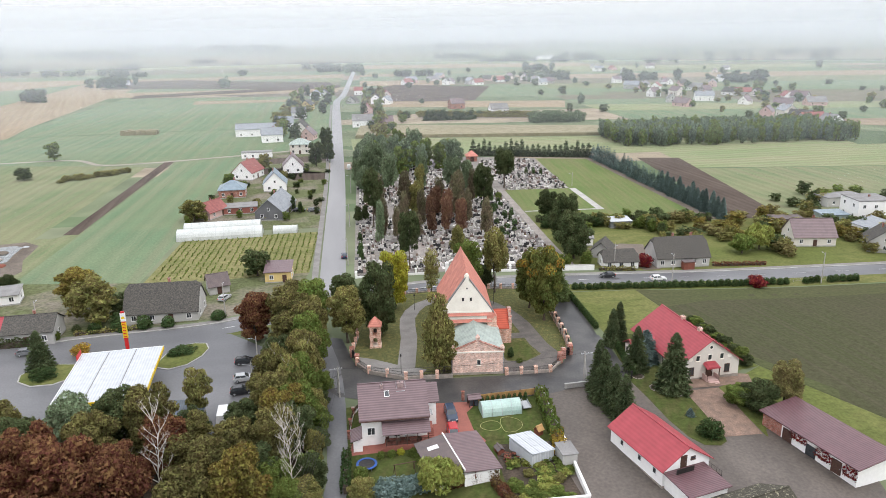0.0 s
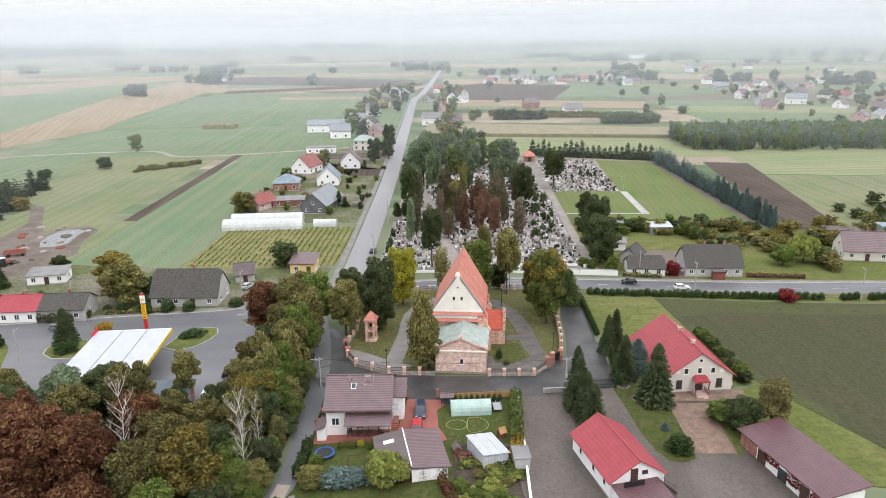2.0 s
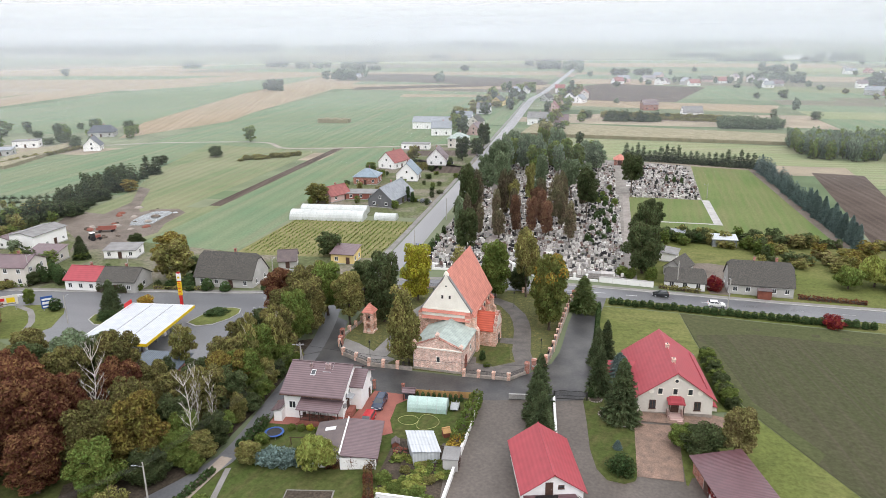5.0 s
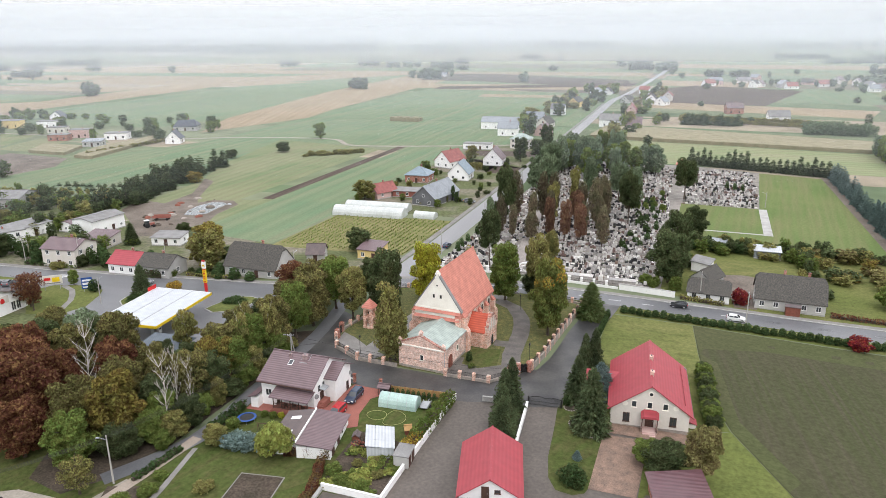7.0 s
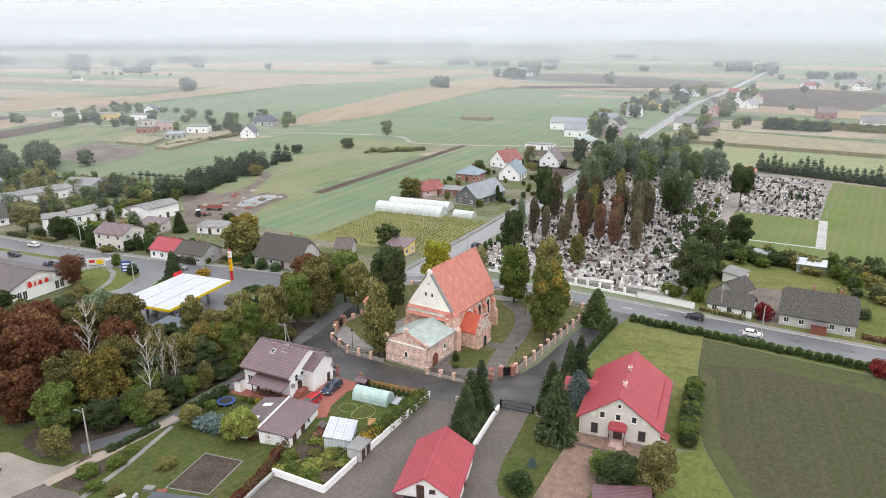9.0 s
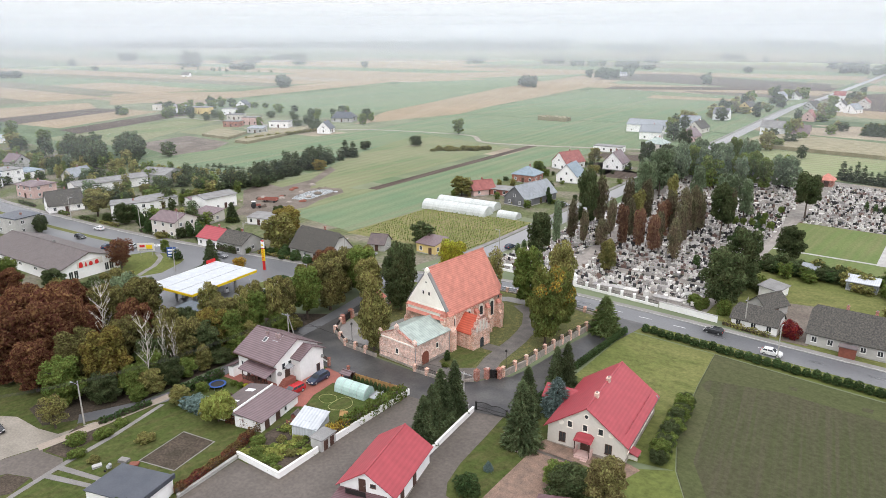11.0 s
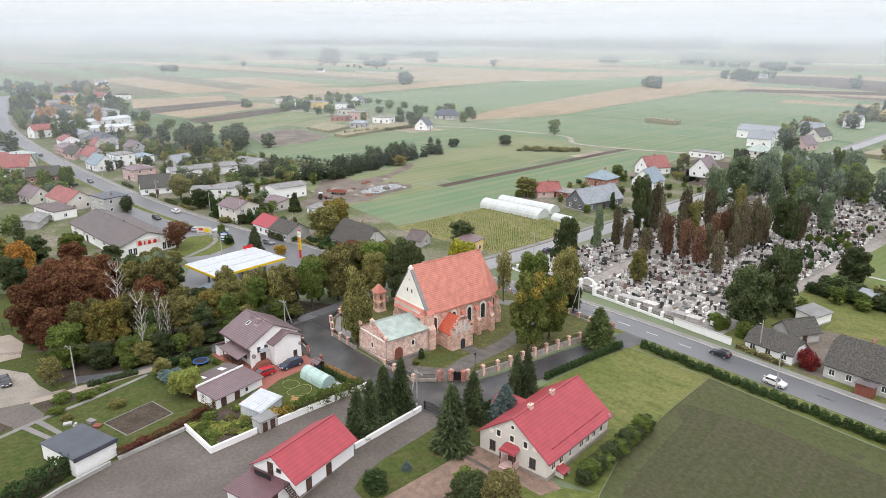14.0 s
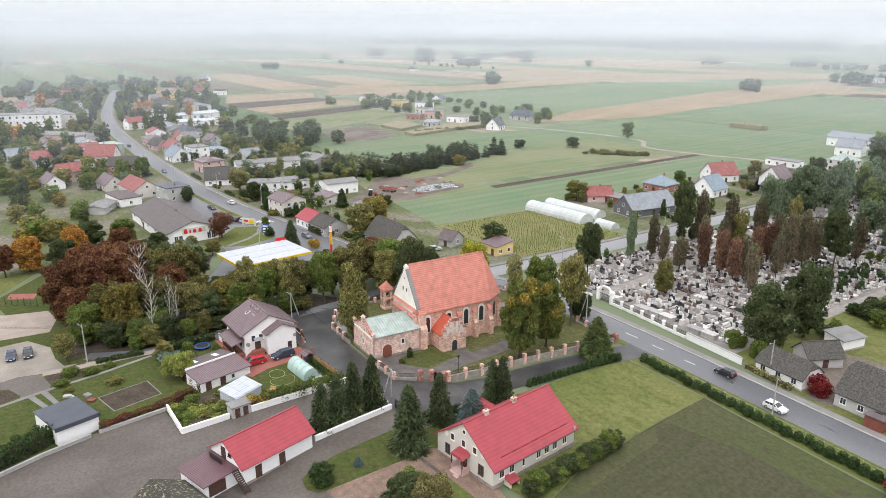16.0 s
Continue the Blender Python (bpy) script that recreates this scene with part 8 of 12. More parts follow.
house(71, 226, 4, 4, 0, 2.4, 2.7, METAL_GREEN, METAL_GREY, "small green sheet metal shed", "mono", "shed", (0, 0, 0, 0), chim=0, doors=0, category="shed")

# long maroon-roofed stable by the manor
st = thing("stable", 66.9, 86.4, -75, "long stable with maroon roof and creeper", "stable", z=-1.4)
part("wall", Mesh().box(-8.5, -3.2, -0.6, 8.5, 3.2, 2.7), WHITE, st)
part("wall_end", Mesh().box(-8.52, -3.25, -0.6, -4.8, 3.25, 2.72), BRICKRED, st)
part("roof", Mesh().prism([(-9, -3.8, 2.75), (9, -3.8, 2.75), (9, 3.8, 3.6), (-9, 3.8, 3.6)], [(-9, -3.8, 2.9), (9, -3.8, 2.9), (9, 3.8, 3.75), (-9, 3.8, 3.75)]), METAL_MAROON, st, "maroon sheet metal roof")
for x, w, h in ((-3.6, 1.6, 2.1), (5.2, 1.5, 2.1)):
    door(st, x, -3.25, 0, w, h, 0)
door(st, 0.8, -3.25, 0.1, 1.6, 1.7, 0, GLASS)
part("creeper", leaf_cloud("creeper", [(-1.6, -3.3, 1.8, 1.6, 0.2, 1.0), (3.0, -3.3, 1.4, 1.6, 0.2, 1.3), (7.4, -3.3, 1.3, 1.2, 0.2, 1.4)], 900, 0.2, LEAF_RED, 4), None, st, "crimson creeper")

# old black-slated roof at the court's near end
house(48.0, 71.5, 9, 8.5, 15, 2.0, 4.4, WHITE, LICHEN, "white shed with lichen-spotted olive slate roof", name="shed", wins=(0, 0, 1, 1), chim=0, doors=0, category="shed")

# double garage of the white house
gr = thing("garage", 11.2, 88.0, 12, "white garage with brown felt and plum roof", "garage", z=-0.85)
part("wall", Mesh().box(-0.6, -4.9, -0.5, 4.6, 4.9, 2.2), WHITE, gr)
part("wall_back", Mesh().box(-4.8, -4.3, -0.5, -0.6, 4.3, 2.25), WHITE, gr)
part("roof", Mesh().prism([(-0.6, -5.2, 2.75), (5.0, -5.2, 2.2), (5.0, 5.2, 2.2), (-0.6, 5.2, 2.75)], [(-0.6, -5.2, 2.87), (5.0, -5.2, 2.32), (5.0, 5.2, 2.32), (-0.6, 5.2, 2.87)]), METAL_PLUM, gr)
fr = part("felt_roof", Mesh().prism([(-5.2, -4.6, 2.3), (-0.66, -4.6, 3.0), (-0.66, 4.7, 3.0), (-5.2, 4.7, 2.3)], [(-5.2, -4.6, 2.42), (-0.66, -4.6, 3.12), (-0.66, 4.7, 3.12), (-5.2, 4.7, 2.42)]), FELT, gr, "dark brown felt roof with two skylights")
part("parapet", Mesh().box(-0.68, -5.0, 2.9, -0.5, 5.0, 3.2), WHITE, gr)
for y in (-2.0, 2.2):
    part("skylight", Mesh().prism([(-3.8, y - 0.5, 2.66), (-2.2, y - 0.5, 2.9), (-2.2, y + 0.4, 2.9), (-3.8, y + 0.4, 2.66)], [(-3.8, y - 0.5, 2.72), (-2.2, y - 0.5, 2.96), (-2.2, y + 0.4, 2.96), (-3.8, y + 0.4, 2.72)]), WHITEPANEL, fr)
for y in (-3.4, -0.6):
    door(gr, 4.63, y, 0, 0.9, 1.95, 90)
window(gr, 4.63, 1.4, 1.0, 0.7, 0.9, 90)
part("garage_door", Mesh().box(1.0, 4.9, 0, 3.8, 4.98, 2.0), DARKWOOD, gr)

# pale metal shed in the vegetable garden
sh = thing("metal_shed", 22.5, 89.4, 25, "pale blue corrugated metal garden shed", "shed")
part("wall", Mesh().box(-2.0, -2.8, -0.3, 2.0, 2.8, 1.9), METAL_WHITE, sh)
for i in range(3):
    for j in range(3):
        x0, y0, z0 = -2.2 + j * 1.48, -3.0 + i * 2.0, 2.35 - j * 0.22
        part("roof_sheet", Mesh().prism([(x0, y0, z0), (x0 + 1.44, y0, z0 - 0.22), (x0 + 1.44, y0 + 1.95, z0 - 0.22 + i * 0.02), (x0, y0 + 1.95, z0 + i * 0.02)], [(x0, y0, z0 + 0.04), (x0 + 1.44, y0, z0 - 0.18), (x0 + 1.44, y0 + 1.95, z0 - 0.18 + i * 0.02), (x0, y0 + 1.95, z0 + 0.04 + i * 0.02)]), METAL_WHITE, sh)
door(sh, 0.4, -2.83, 0, 0.9, 1.7, 0, METAL_WHITE)
hb = thing("boiler_hut", 27.2, 87.4, 5, "small rendered hut with two brown doors", "hut")
part("wall", Mesh().box(-1.0, -1.6, -0.4, 1.2, 1.6, 1.9), GREYWALL, hb)
part("roof", Mesh().box(-1.15, -1.75, 1.9, 1.35, 1.75, 2.05), FELTGREY, hb)
for y in (-0.7, 0.7):
    door(hb, 1.23, y, 0, 0.7, 1.6, 90)

# white garage at the court's lower end
wg = thing("garage", 14.4, 63.4, -76, "white garage with anthracite sheet roof", "garage")
part("wall", Mesh().box(-3.2, -4.6, -0.4, 3.2, 4.6, 2.4), WHITE, wg)
part("roof", Mesh().prism([(-3.4, -4.8, 2.4), (3.4, -4.8, 2.4), (3.4, 4.9, 2.9), (-3.4, 4.9, 2.9)], [(-3.4, -4.8, 2.52), (3.4, -4.8, 2.52), (3.4, 4.9, 3.02), (-3.4, 4.9, 3.02)]), ANTHRACITE, wg)
part("parapet", Mesh().box(-3.4, 4.6, 2.6, 3.4, 4.95, 3.3), ANTHRACITE, wg)

# polytunnels
def tunnel(x, y, L, W, h, rot, mat, label, hoops=9):
    ob = thing("polytunnel", x, y, rot, label, "greenhouse", "polytunnels")
    for i in range(hoops - 1):
        a, b = -L / 2 + L * i / (hoops - 1), -L / 2 + L * (i + 1) / (hoops - 1)
        m = Mesh()
        arc = [(-W / 2 * math.cos(t), h * math.sin(t) ** 0.85) for t in [math.pi * k / 10 for k in range(11)]]
        sag = 0.997 if i % 2 else 1.0
        for (y0, z0), (y1, z1) in zip(arc, arc[1:]):
            m.face([(a, y0, z0), (b, y0 * sag, z0 * sag), (b, y1 * sag, z1 * sag), (a, y1, z1)])
        part("film", m, mat, ob)
    for k in (-1, 1):
        part("end_wall", Mesh().face([(k * L / 2, yy, zz) for yy, zz in arc]), mat, ob)
    for i in range(hoops):
        xx = -L / 2 + L * i / (hoops - 1)
        hp = Mesh()
        for (y0, z0), (y1, z1) in zip(arc, arc[1:]):
            hp.tube((xx, y0 * 1.01, z0 * 1.01), (xx, y1 * 1.01, z1 * 1.01), 0.04, 0.04, 4)
        part("hoop", hp, GALV, ob)
    return ob


tunnel(-48.7, 229.8, 27, 6.5, 3.2, 4, POLYFILM, "long white polytunnel beside the orchard", 12)
tunnel(-49.5, 238.6, 25, 6.0, 3.0, 4, POLYFILM, "second white polytunnel beside the orchard", 11)
tunnel(-28, 233, 8, 4, 2.2, 0, POLYFILM, "small low white polytunnel", 5)
tunnel(20.2, 101.8, 6.6, 3.0, 2.1, 4, TEAL, "pale green garden polytunnel on the lawn", 5)

# more houses of the far hamlets
FARH = ((-4.9, 810), (-10.5, 704), (119, 1111), (252, 1011), (423, 1295), (696, 1642), (389, 900), (318, 808), (470, 900), (560, 1100), (620, 1180))
for i, (x, y) in enumerate(FARH):
    house(x, y, 10 + i % 3 * 2, 8 + i % 2, (i * 67) % 180, 3.2 + (i % 4 == 0) * 1.8, 7.0 + (i % 4 == 0) * 1.6, WALLS[(i + 2) % 5], ROOFS[(i * 7 + 1) % 6], "small detached house in the misty distance", wins=(2, 1, 1, 0), doors=0, chim=i % 2, group="misty houses")
hall(478, 1862, 70, 20, -5, 6, WHITE, METAL_WHITE, "long white farm hall far away", "warehouse", "hall", 2)
hall(596, 1972, 60, 20, -5, 6, WHITE, METAL_WHITE, "long white farm hall far away", "warehouse", "hall", 2)
WEST = ((-245, 93), (-257, 86), (-185, 104), (-500, 100), (-520, 138), (-560, 96), (-607, 131), (-640, 240), (-678, 277), (-322, 120), (-300, 92), (-285, 78), (-330, 84), (-212, 92), (-200, 84), (-300, 166), (-270, 172), (-220, 176), (-282, 146), (-380, 153), (-420, 166))
for i, (x, y) in enumerate(WEST):
    house(x, y, 9 + i % 4, 7.5 + i % 2, 8 + (i * 90) % 180 + i % 7, 3.0 + (i % 3 == 1) * 1.9, 6.2 + (i % 3 == 1) * 1.8, WALLS[(i * 3) % 5], ROOFS[(i * 5 + 2) % 6], "village house between gardens and trees", wins=(2, 2, 1, 1), doors=0, group="garden houses")


# ---- cemetery ----
def grave_meshes():
    """Four kinds of grave: slab, raised kerb, upright stone, cross or lantern."""
    out = []
    for v in range(4):
        slab = Mesh().box(-0.45, -0.92, -0.1, 0.45, 0.96, 0.26)
        slab.box(-0.37, -0.8, 0.26, 0.37, 0.66, 0.34)
        stone = Mesh()
        if v == 0:
            stone.box(-0.4, 0.78, 0.28, 0.4, 0.95, 1.3)
        elif v == 1:
            stone.box(-0.38, 0.78, 0.28, 0.38, 0.95, 0.8).dome((0, 0.865, 0.8), 0.38, 0.085, 0.3, 8, 3)
        elif v == 2:
            stone.box(-0.3, 0.75, 0.28, 0.3, 0.98, 0.6).box(-0.07, 0.82, 0.6, 0.07, 0.92, 1.6).box(-0.32, 0.83, 1.15, 0.32, 0.91, 1.28)
        else:
            stone.box(-0.85, 0.78, 0.2, 0.85, 0.98, 1.0).box(-0.25, 0.76, 1.0, 0.25, 1.0, 1.3)
            slab.box(0.52, -1.0, -0.1, 1.5, 1.0, 0.28).box(-1.5, -1.0, -0.1, -0.52, 1.0, 0.2)
        flowers = Mesh().dome((0.18, 0.42, 0.34), 0.14, 0.14, 0.26, 5, 2).dome((-0.2, 0.3, 0.34), 0.1, 0.1, 0.2, 5, 2)
        out.append((slab, stone, flowers))
    return out


GRANITES = [material("pale_granite", (0.52, 0.492, 0.465), (0.39, 0.365, 0.345), 0.5, 2.0, spread=0.25),
            material("grey_terrazzo", (0.37, 0.353, 0.337), (0.275, 0.264, 0.254), 0.6, 2.0, spread=0.25),
            material("black_granite", (0.035, 0.035, 0.038), (0.06, 0.06, 0.062), 0.15, 2.0, spread=0.2),
            material("brown_granite", (0.22, 0.15, 0.125), (0.16, 0.11, 0.09), 0.3, 2.0, spread=0.25),
            material("white_marble", (0.72, 0.70, 0.67), (0.60, 0.58, 0.55), 0.4, 2.0, spread=0.15)]
FLOWERS = [material("red_flowers", (0.30, 0.05, 0.06), (0.34, 0.14, 0.17), 0.8, 1.5), material("white_flowers", (0.62, 0.61, 0.56), (0.34, 0.35, 0.24), 0.8, 0.9), material("green_plants", (0.10, 0.13, 0.05), (0.32, 0.27, 0.10), 0.8, 0.7, contrast=(0.5, 0.68))]


def cemetery():
    rs = random.Random(11)
    kinds = grave_meshes()
    spots = []
    y = 184.0
    row = 0
    while y < 356:
        x = -3.0
        while x < 90:
            path = 18.5 - (y - 181) * 0.142
            ok = (x < 53.6 if y < 286 else x < 89 and not 52 < x < 58) and abs(x - path) > 2.1 and not (y > 284 and x > 85)
            if y > 300 and x < 52 and rs.random() < 0.35:
                ok = False
            if ok and rs.random() < 0.94:
                spots.append((x + rs.uniform(-0.12, 0.12), y + rs.uniform(-0.25, 0.25), rs.choice((0, 0, 0, 1, 1, 2, 2, 3)), rs.choice((0, 0, 0, 1, 1, 2, 2, 3, 4, 4)), rs.choice((0, 0, 1, 2, 2, 3, 4, 4)), rs.random()))
                x += 2.75 if spots[-1][2] == 3 else 1.22
            else:
                x += 1.4
            if rs.random() < 0.05:
                x += 1.2
        y += 2.5 if row % 2 else 2.25
        row += 1
    spots = [s for s in spots if rs.random() < 0.98]
    near = [s for s in spots if s[1] < 200]
    cache = {}
    for x, y, v, g, g2, r in near[:290]:
        ob = thing("grave", x, y, 180 if r < 0.5 else 0, "stone grave with headstone and flowers", "grave", "graves")
        for i, (nm, mt) in enumerate((("slab", GRANITES[g]), ("headstone", GRANITES[g2]), ("flowers", FLOWERS[int(r * 2.99)]))):
            key = (v, i, mt.name)
            if key not in cache:
                cache[key] = kinds[v][i].data(nm, mt)
            part(nm, cache[key], None, ob)
    rest = near[290:] + [s for s in spots if s[1] >= 202]
    V, F, MI = [], [], []
    for x, y, v, g, g2, r in rest:
        z = H(x, y)
        sy = -1 if r < 0.5 else 1
        for i, mi in ((0, g), (1, g2), (2, 5 + int(r * 2.99))):
            k = kinds[v][i]
            n = len(V)
            V += [(x + sy * a, y + sy * b, z + c) for a, b, c in k.v]
            F += [tuple(n + j for j in f) for f in k.f]
            MI += [mi] * len(k.f)
    me = bpy.data.meshes.new("graves")
    me.from_pydata(V, [], F)
    for m in GRANITES + FLOWERS:
        me.materials.append(m)
    me.polygons.foreach_set("material_index", MI)
    tagged(new("graves", me), "crowded rows of stone graves with flowers", "graves", "", "stuff")


cemetery()


def cemetery_wall():
    """White wall in bays with dark railings, an arched gate and a plain eastern stretch."""
    ob = tagged(new("cemetery_wall"), "white rendered cemetery wall with piers and dark railings", "wall")
    x = -4.0
    def at(x):
        return 178.9 - max(0, x - 20) * 0.055
    while x < 47:
        if not 18.5 < x + 1.5 < 26.0:
            y, y2 = at(x), at(x + 3.2)
            z = H(x, y)
            part("pier", Mesh().box(x - 0.28, y - 0.28, z - 0.4, x + 0.28, y + 0.28, z + 1.75).box(x - 0.36, y - 0.36, z + 1.75, x + 0.36, y + 0.36, z + 1.92, taper=0.08), WHITE, ob)
            part("base_wall", Mesh().bar((x + 0.28, y, z - 0.4), (x + 2.92, y2, H(x + 3, y2) - 0.4), 0.34, 1.0), WHITE, ob)
            rl = Mesh().bar((x + 0.28, y, z + 1.35), (x + 2.92, y2, z + 1.35), 0.05, 0.06).bar((x + 0.28, y, z + 0.72), (x + 2.92, y2, z + 0.72), 0.05, 0.05)
            for j in range(14):
                xx = x + 0.4 + j * 0.185
                yy = y + (y2 - y) * (j / 14)
                rl.box(xx - 0.015, yy - 0.015, z + 0.6, xx + 0.015, yy + 0.015, z + 1.55)
            part("railing", rl, IRON, ob)
        x += 3.2
    while x < 59:
        y, y2 = at(x), at(x + 3.4)
        z = H(x, y)
        part("wall_panel", Mesh().bar((x, y, z - 0.6), (x + 3.36, y2, H(x + 3.4, y2) - 0.6), 0.3, 2.1), WHITE, ob)
        part("coping", Mesh().bar((x, y, z + 1.5), (x + 3.36, y2, H(x + 3.4, y2) + 1.5), 0.42, 0.1), CONCRETE, ob)
        x += 3.4
    g = thing("cemetery_gate", 22.5, 178.8, 0, "white arched gateway with dark iron gate", "gate")
    for k in (-1, 1):
        part("pillar", Mesh().box(k * 2.1 - 0.4, -0.4, -0.4, k * 2.1 + 0.4, 0.4, 2.8).box(k * 2.1 - 0.5, -0.5, 2.8, k * 2.1 + 0.5, 0.5, 3.0).dome((k * 2.1, 0, 3.0), 0.35, 0.35, 0.4, 8, 3), WHITE, g)
    a = Mesh()
    pts = [(1.75 * math.cos(t), 2.4 + 1.3 * math.sin(t)) for t in [math.pi * k / 8 for k in range(9)]]
    for (xa, za), (xb, zb) in zip(pts, pts[1:]):
        a.prism([(xa, -0.2, za), (xb, -0.2, zb), (xb * 1.15, -0.2, zb + 0.3), (xa * 1.15, -0.2, za + 0.3)], [(xa, 0.2, za), (xb, 0.2, zb), (xb * 1.15, 0.2, zb + 0.3), (xa * 1.15, 0.2, za + 0.3)])
    part("arch", a, WHITE, g)
    for k in (-1, 1):
        lf = Mesh().box(min(0.03 * k, 1.7 * k), -0.03, 0.1, max(0.03 * k, 1.7 * k), 0.03, 0.2).box(min(0.03 * k, 1.7 * k), -0.03, 1.7, max(0.03 * k, 1.7 * k), 0.03, 1.8)
        for j in range(10):
            xx = k * (0.1 + j * 0.17)
            lf.box(xx - 0.02, -0.02, 0.1, xx + 0.02, 0.02, 2.1 - j * 0.02)
        part("gate_leaf", lf, IRON, g)


cemetery_wall()
ch = thing("burial_chapel", 54.5, 359, 0, "small red brick chapel with tiled roof", "chapel")
part("wall", Mesh().box(-2.6, -2.6, -0.3, 2.6, 2.6, 3.0), BRICKRED, ch)
part("roof", hip_roof(5.2, 5.2, 3.0, 5.4, 2.4, 0.6), TILE_RED, ch)
door(ch, 0, -2.63, 0, 1.8, 2.3, 0)
for i, (x, y) in enumerate(((31.8, 181.8), (34.6, 182.2), (38.1, 182.5), (45.8, 182.1), (49.2, 182.5))):
    t = thing("tomb", x, y, 0, "pale stone family tomb with low roof", "tomb", "tombs")
    part("body", Mesh().box(-1.6, -0.9, -0.2, 1.6, 0.9, 1.1), GRANITES[0], t)
    part("lid", Mesh().box(-1.75, -1.05, 1.1, 1.75, 1.05, 1.25), GRANITES[i % 2], t)
mn = thing("monument", 41.8, 183.0, 0, "pale stone monument with figure on plinth", "monument")
part("plinth", Mesh().box(-0.6, -0.6, -0.2, 0.6, 0.6, 1.4, taper=0.08), GRANITES[4], mn)
part("shaft", Mesh().tube((0, 0, 1.4), (0, 0, 2.5), 0.26, 0.18, 8).dome((0, 0, 2.5), 0.2, 0.2, 0.35, 8, 3), GRANITES[4], mn)

# ---- trees ----
# churchyard
for shape, mt, x, y, h, r, lb in (
    ("round", LEAF_DARK, 1.5, 137.0, 16.0, 4.1, "dense dark green lime tree in the churchyard"),
    ("round", LEAF_YELLOW, 5.2, 152.0, 14.0, 3.9, "bright yellow-green tree behind the church"),
    ("column", LEAF_OLIVE, 11.6, 116.6, 15.9, 3.0, "tall forked olive-green tree before the church"),
    ("round", LEAF_OLIVE, 12.6, 117.0, 10.4, 2.6, "rounded olive-green tree before the church"),
    ("maple", LEAF_MAPLE, 37.2, 139.5, 16.4, 4.2, "maple turning gold beside the stone wall"),
    ("maple", LEAF_MAPLE, 35.8, 147.6, 14.0, 3.5, "green and gold maple beside the stone wall"),
    ("sparse", LEAF_OLIVE, 14.2, 157.0, 12.4, 2.3, "slender olive-green tree by the road"),
    ("crowned", LEAF_OLIVE, 30.0, 160.0, 15.6, 3.3, "slender olive tree behind the church"),
    ("round", LEAF_GREEN, 22.9, 157.4, 14.4, 3.8, "round green maple behind the church"),
    ("round", LEAF_DARK, 28, 165, 6.0, 2.8, "low dark green tree by the road"),
    ("conifer", LARCH, 43.9, 153.6, 8.6, 3.2, "green larch at the lane's end"),
    ("broad", LEAF_OLIVE, -5.4, 134, 12.0, 3.8, "lime tree beside the lane"),
    ("broad", LEAF_DARK, -6.0, 146, 11.0, 3.6, "lime tree by the churchyard"),
):
    tree(shape, mt, x, y, h, r, lb)
# lime trees along the lane and round the forecourt
rs = random.Random(21)
for i, (x, y, h, r, mt) in enumerate(((-12, 128, 12.5, 4.0, LEAF_OLIVE_SHADED), (-15.5, 133, 12, 4.2, LEAF_OLIVE_SHADED), (-12.5, 139, 12.5, 4.2, LEAF_GREEN), (-18, 139, 11.5, 4.0, LEAF_OLIVE_SHADED), (-12, 121, 12, 3.8, LEAF_GREEN),
                                      (-16, 125, 11, 3.8, LEAF_OLIVE_SHADED), (-24.5, 139.5, 10.5, 4.0, LEAF_BROWN), (-17.5, 145.5, 10.5, 3.8, LEAF_OLIVE_SHADED), (-12.5, 114, 11.5, 3.6, LEAF_OLIVE_SHADED), (-17, 117.5, 9.5, 3.4, LEAF_DARK),
                                      (-13, 107, 10.5, 3.5, LEAF_GREEN), (-17.5, 110, 10, 3.6, LEAF_OLIVE_SHADED), (-12.4, 100, 9.0, 3.4, LEAF_GREEN), (-17, 103, 10.0, 3.6, LEAF_OLIVE_SHADED), (-12.5, 95, 8.0, 3.2, LEAF_DARK), (-15.5, 97.5, 9, 3.4, LEAF_AMBER))):
    tree("broad" if i % 3 else "round", mt, x, y, h, r, "leafy lime tree beside the narrow lane", group="lane trees")
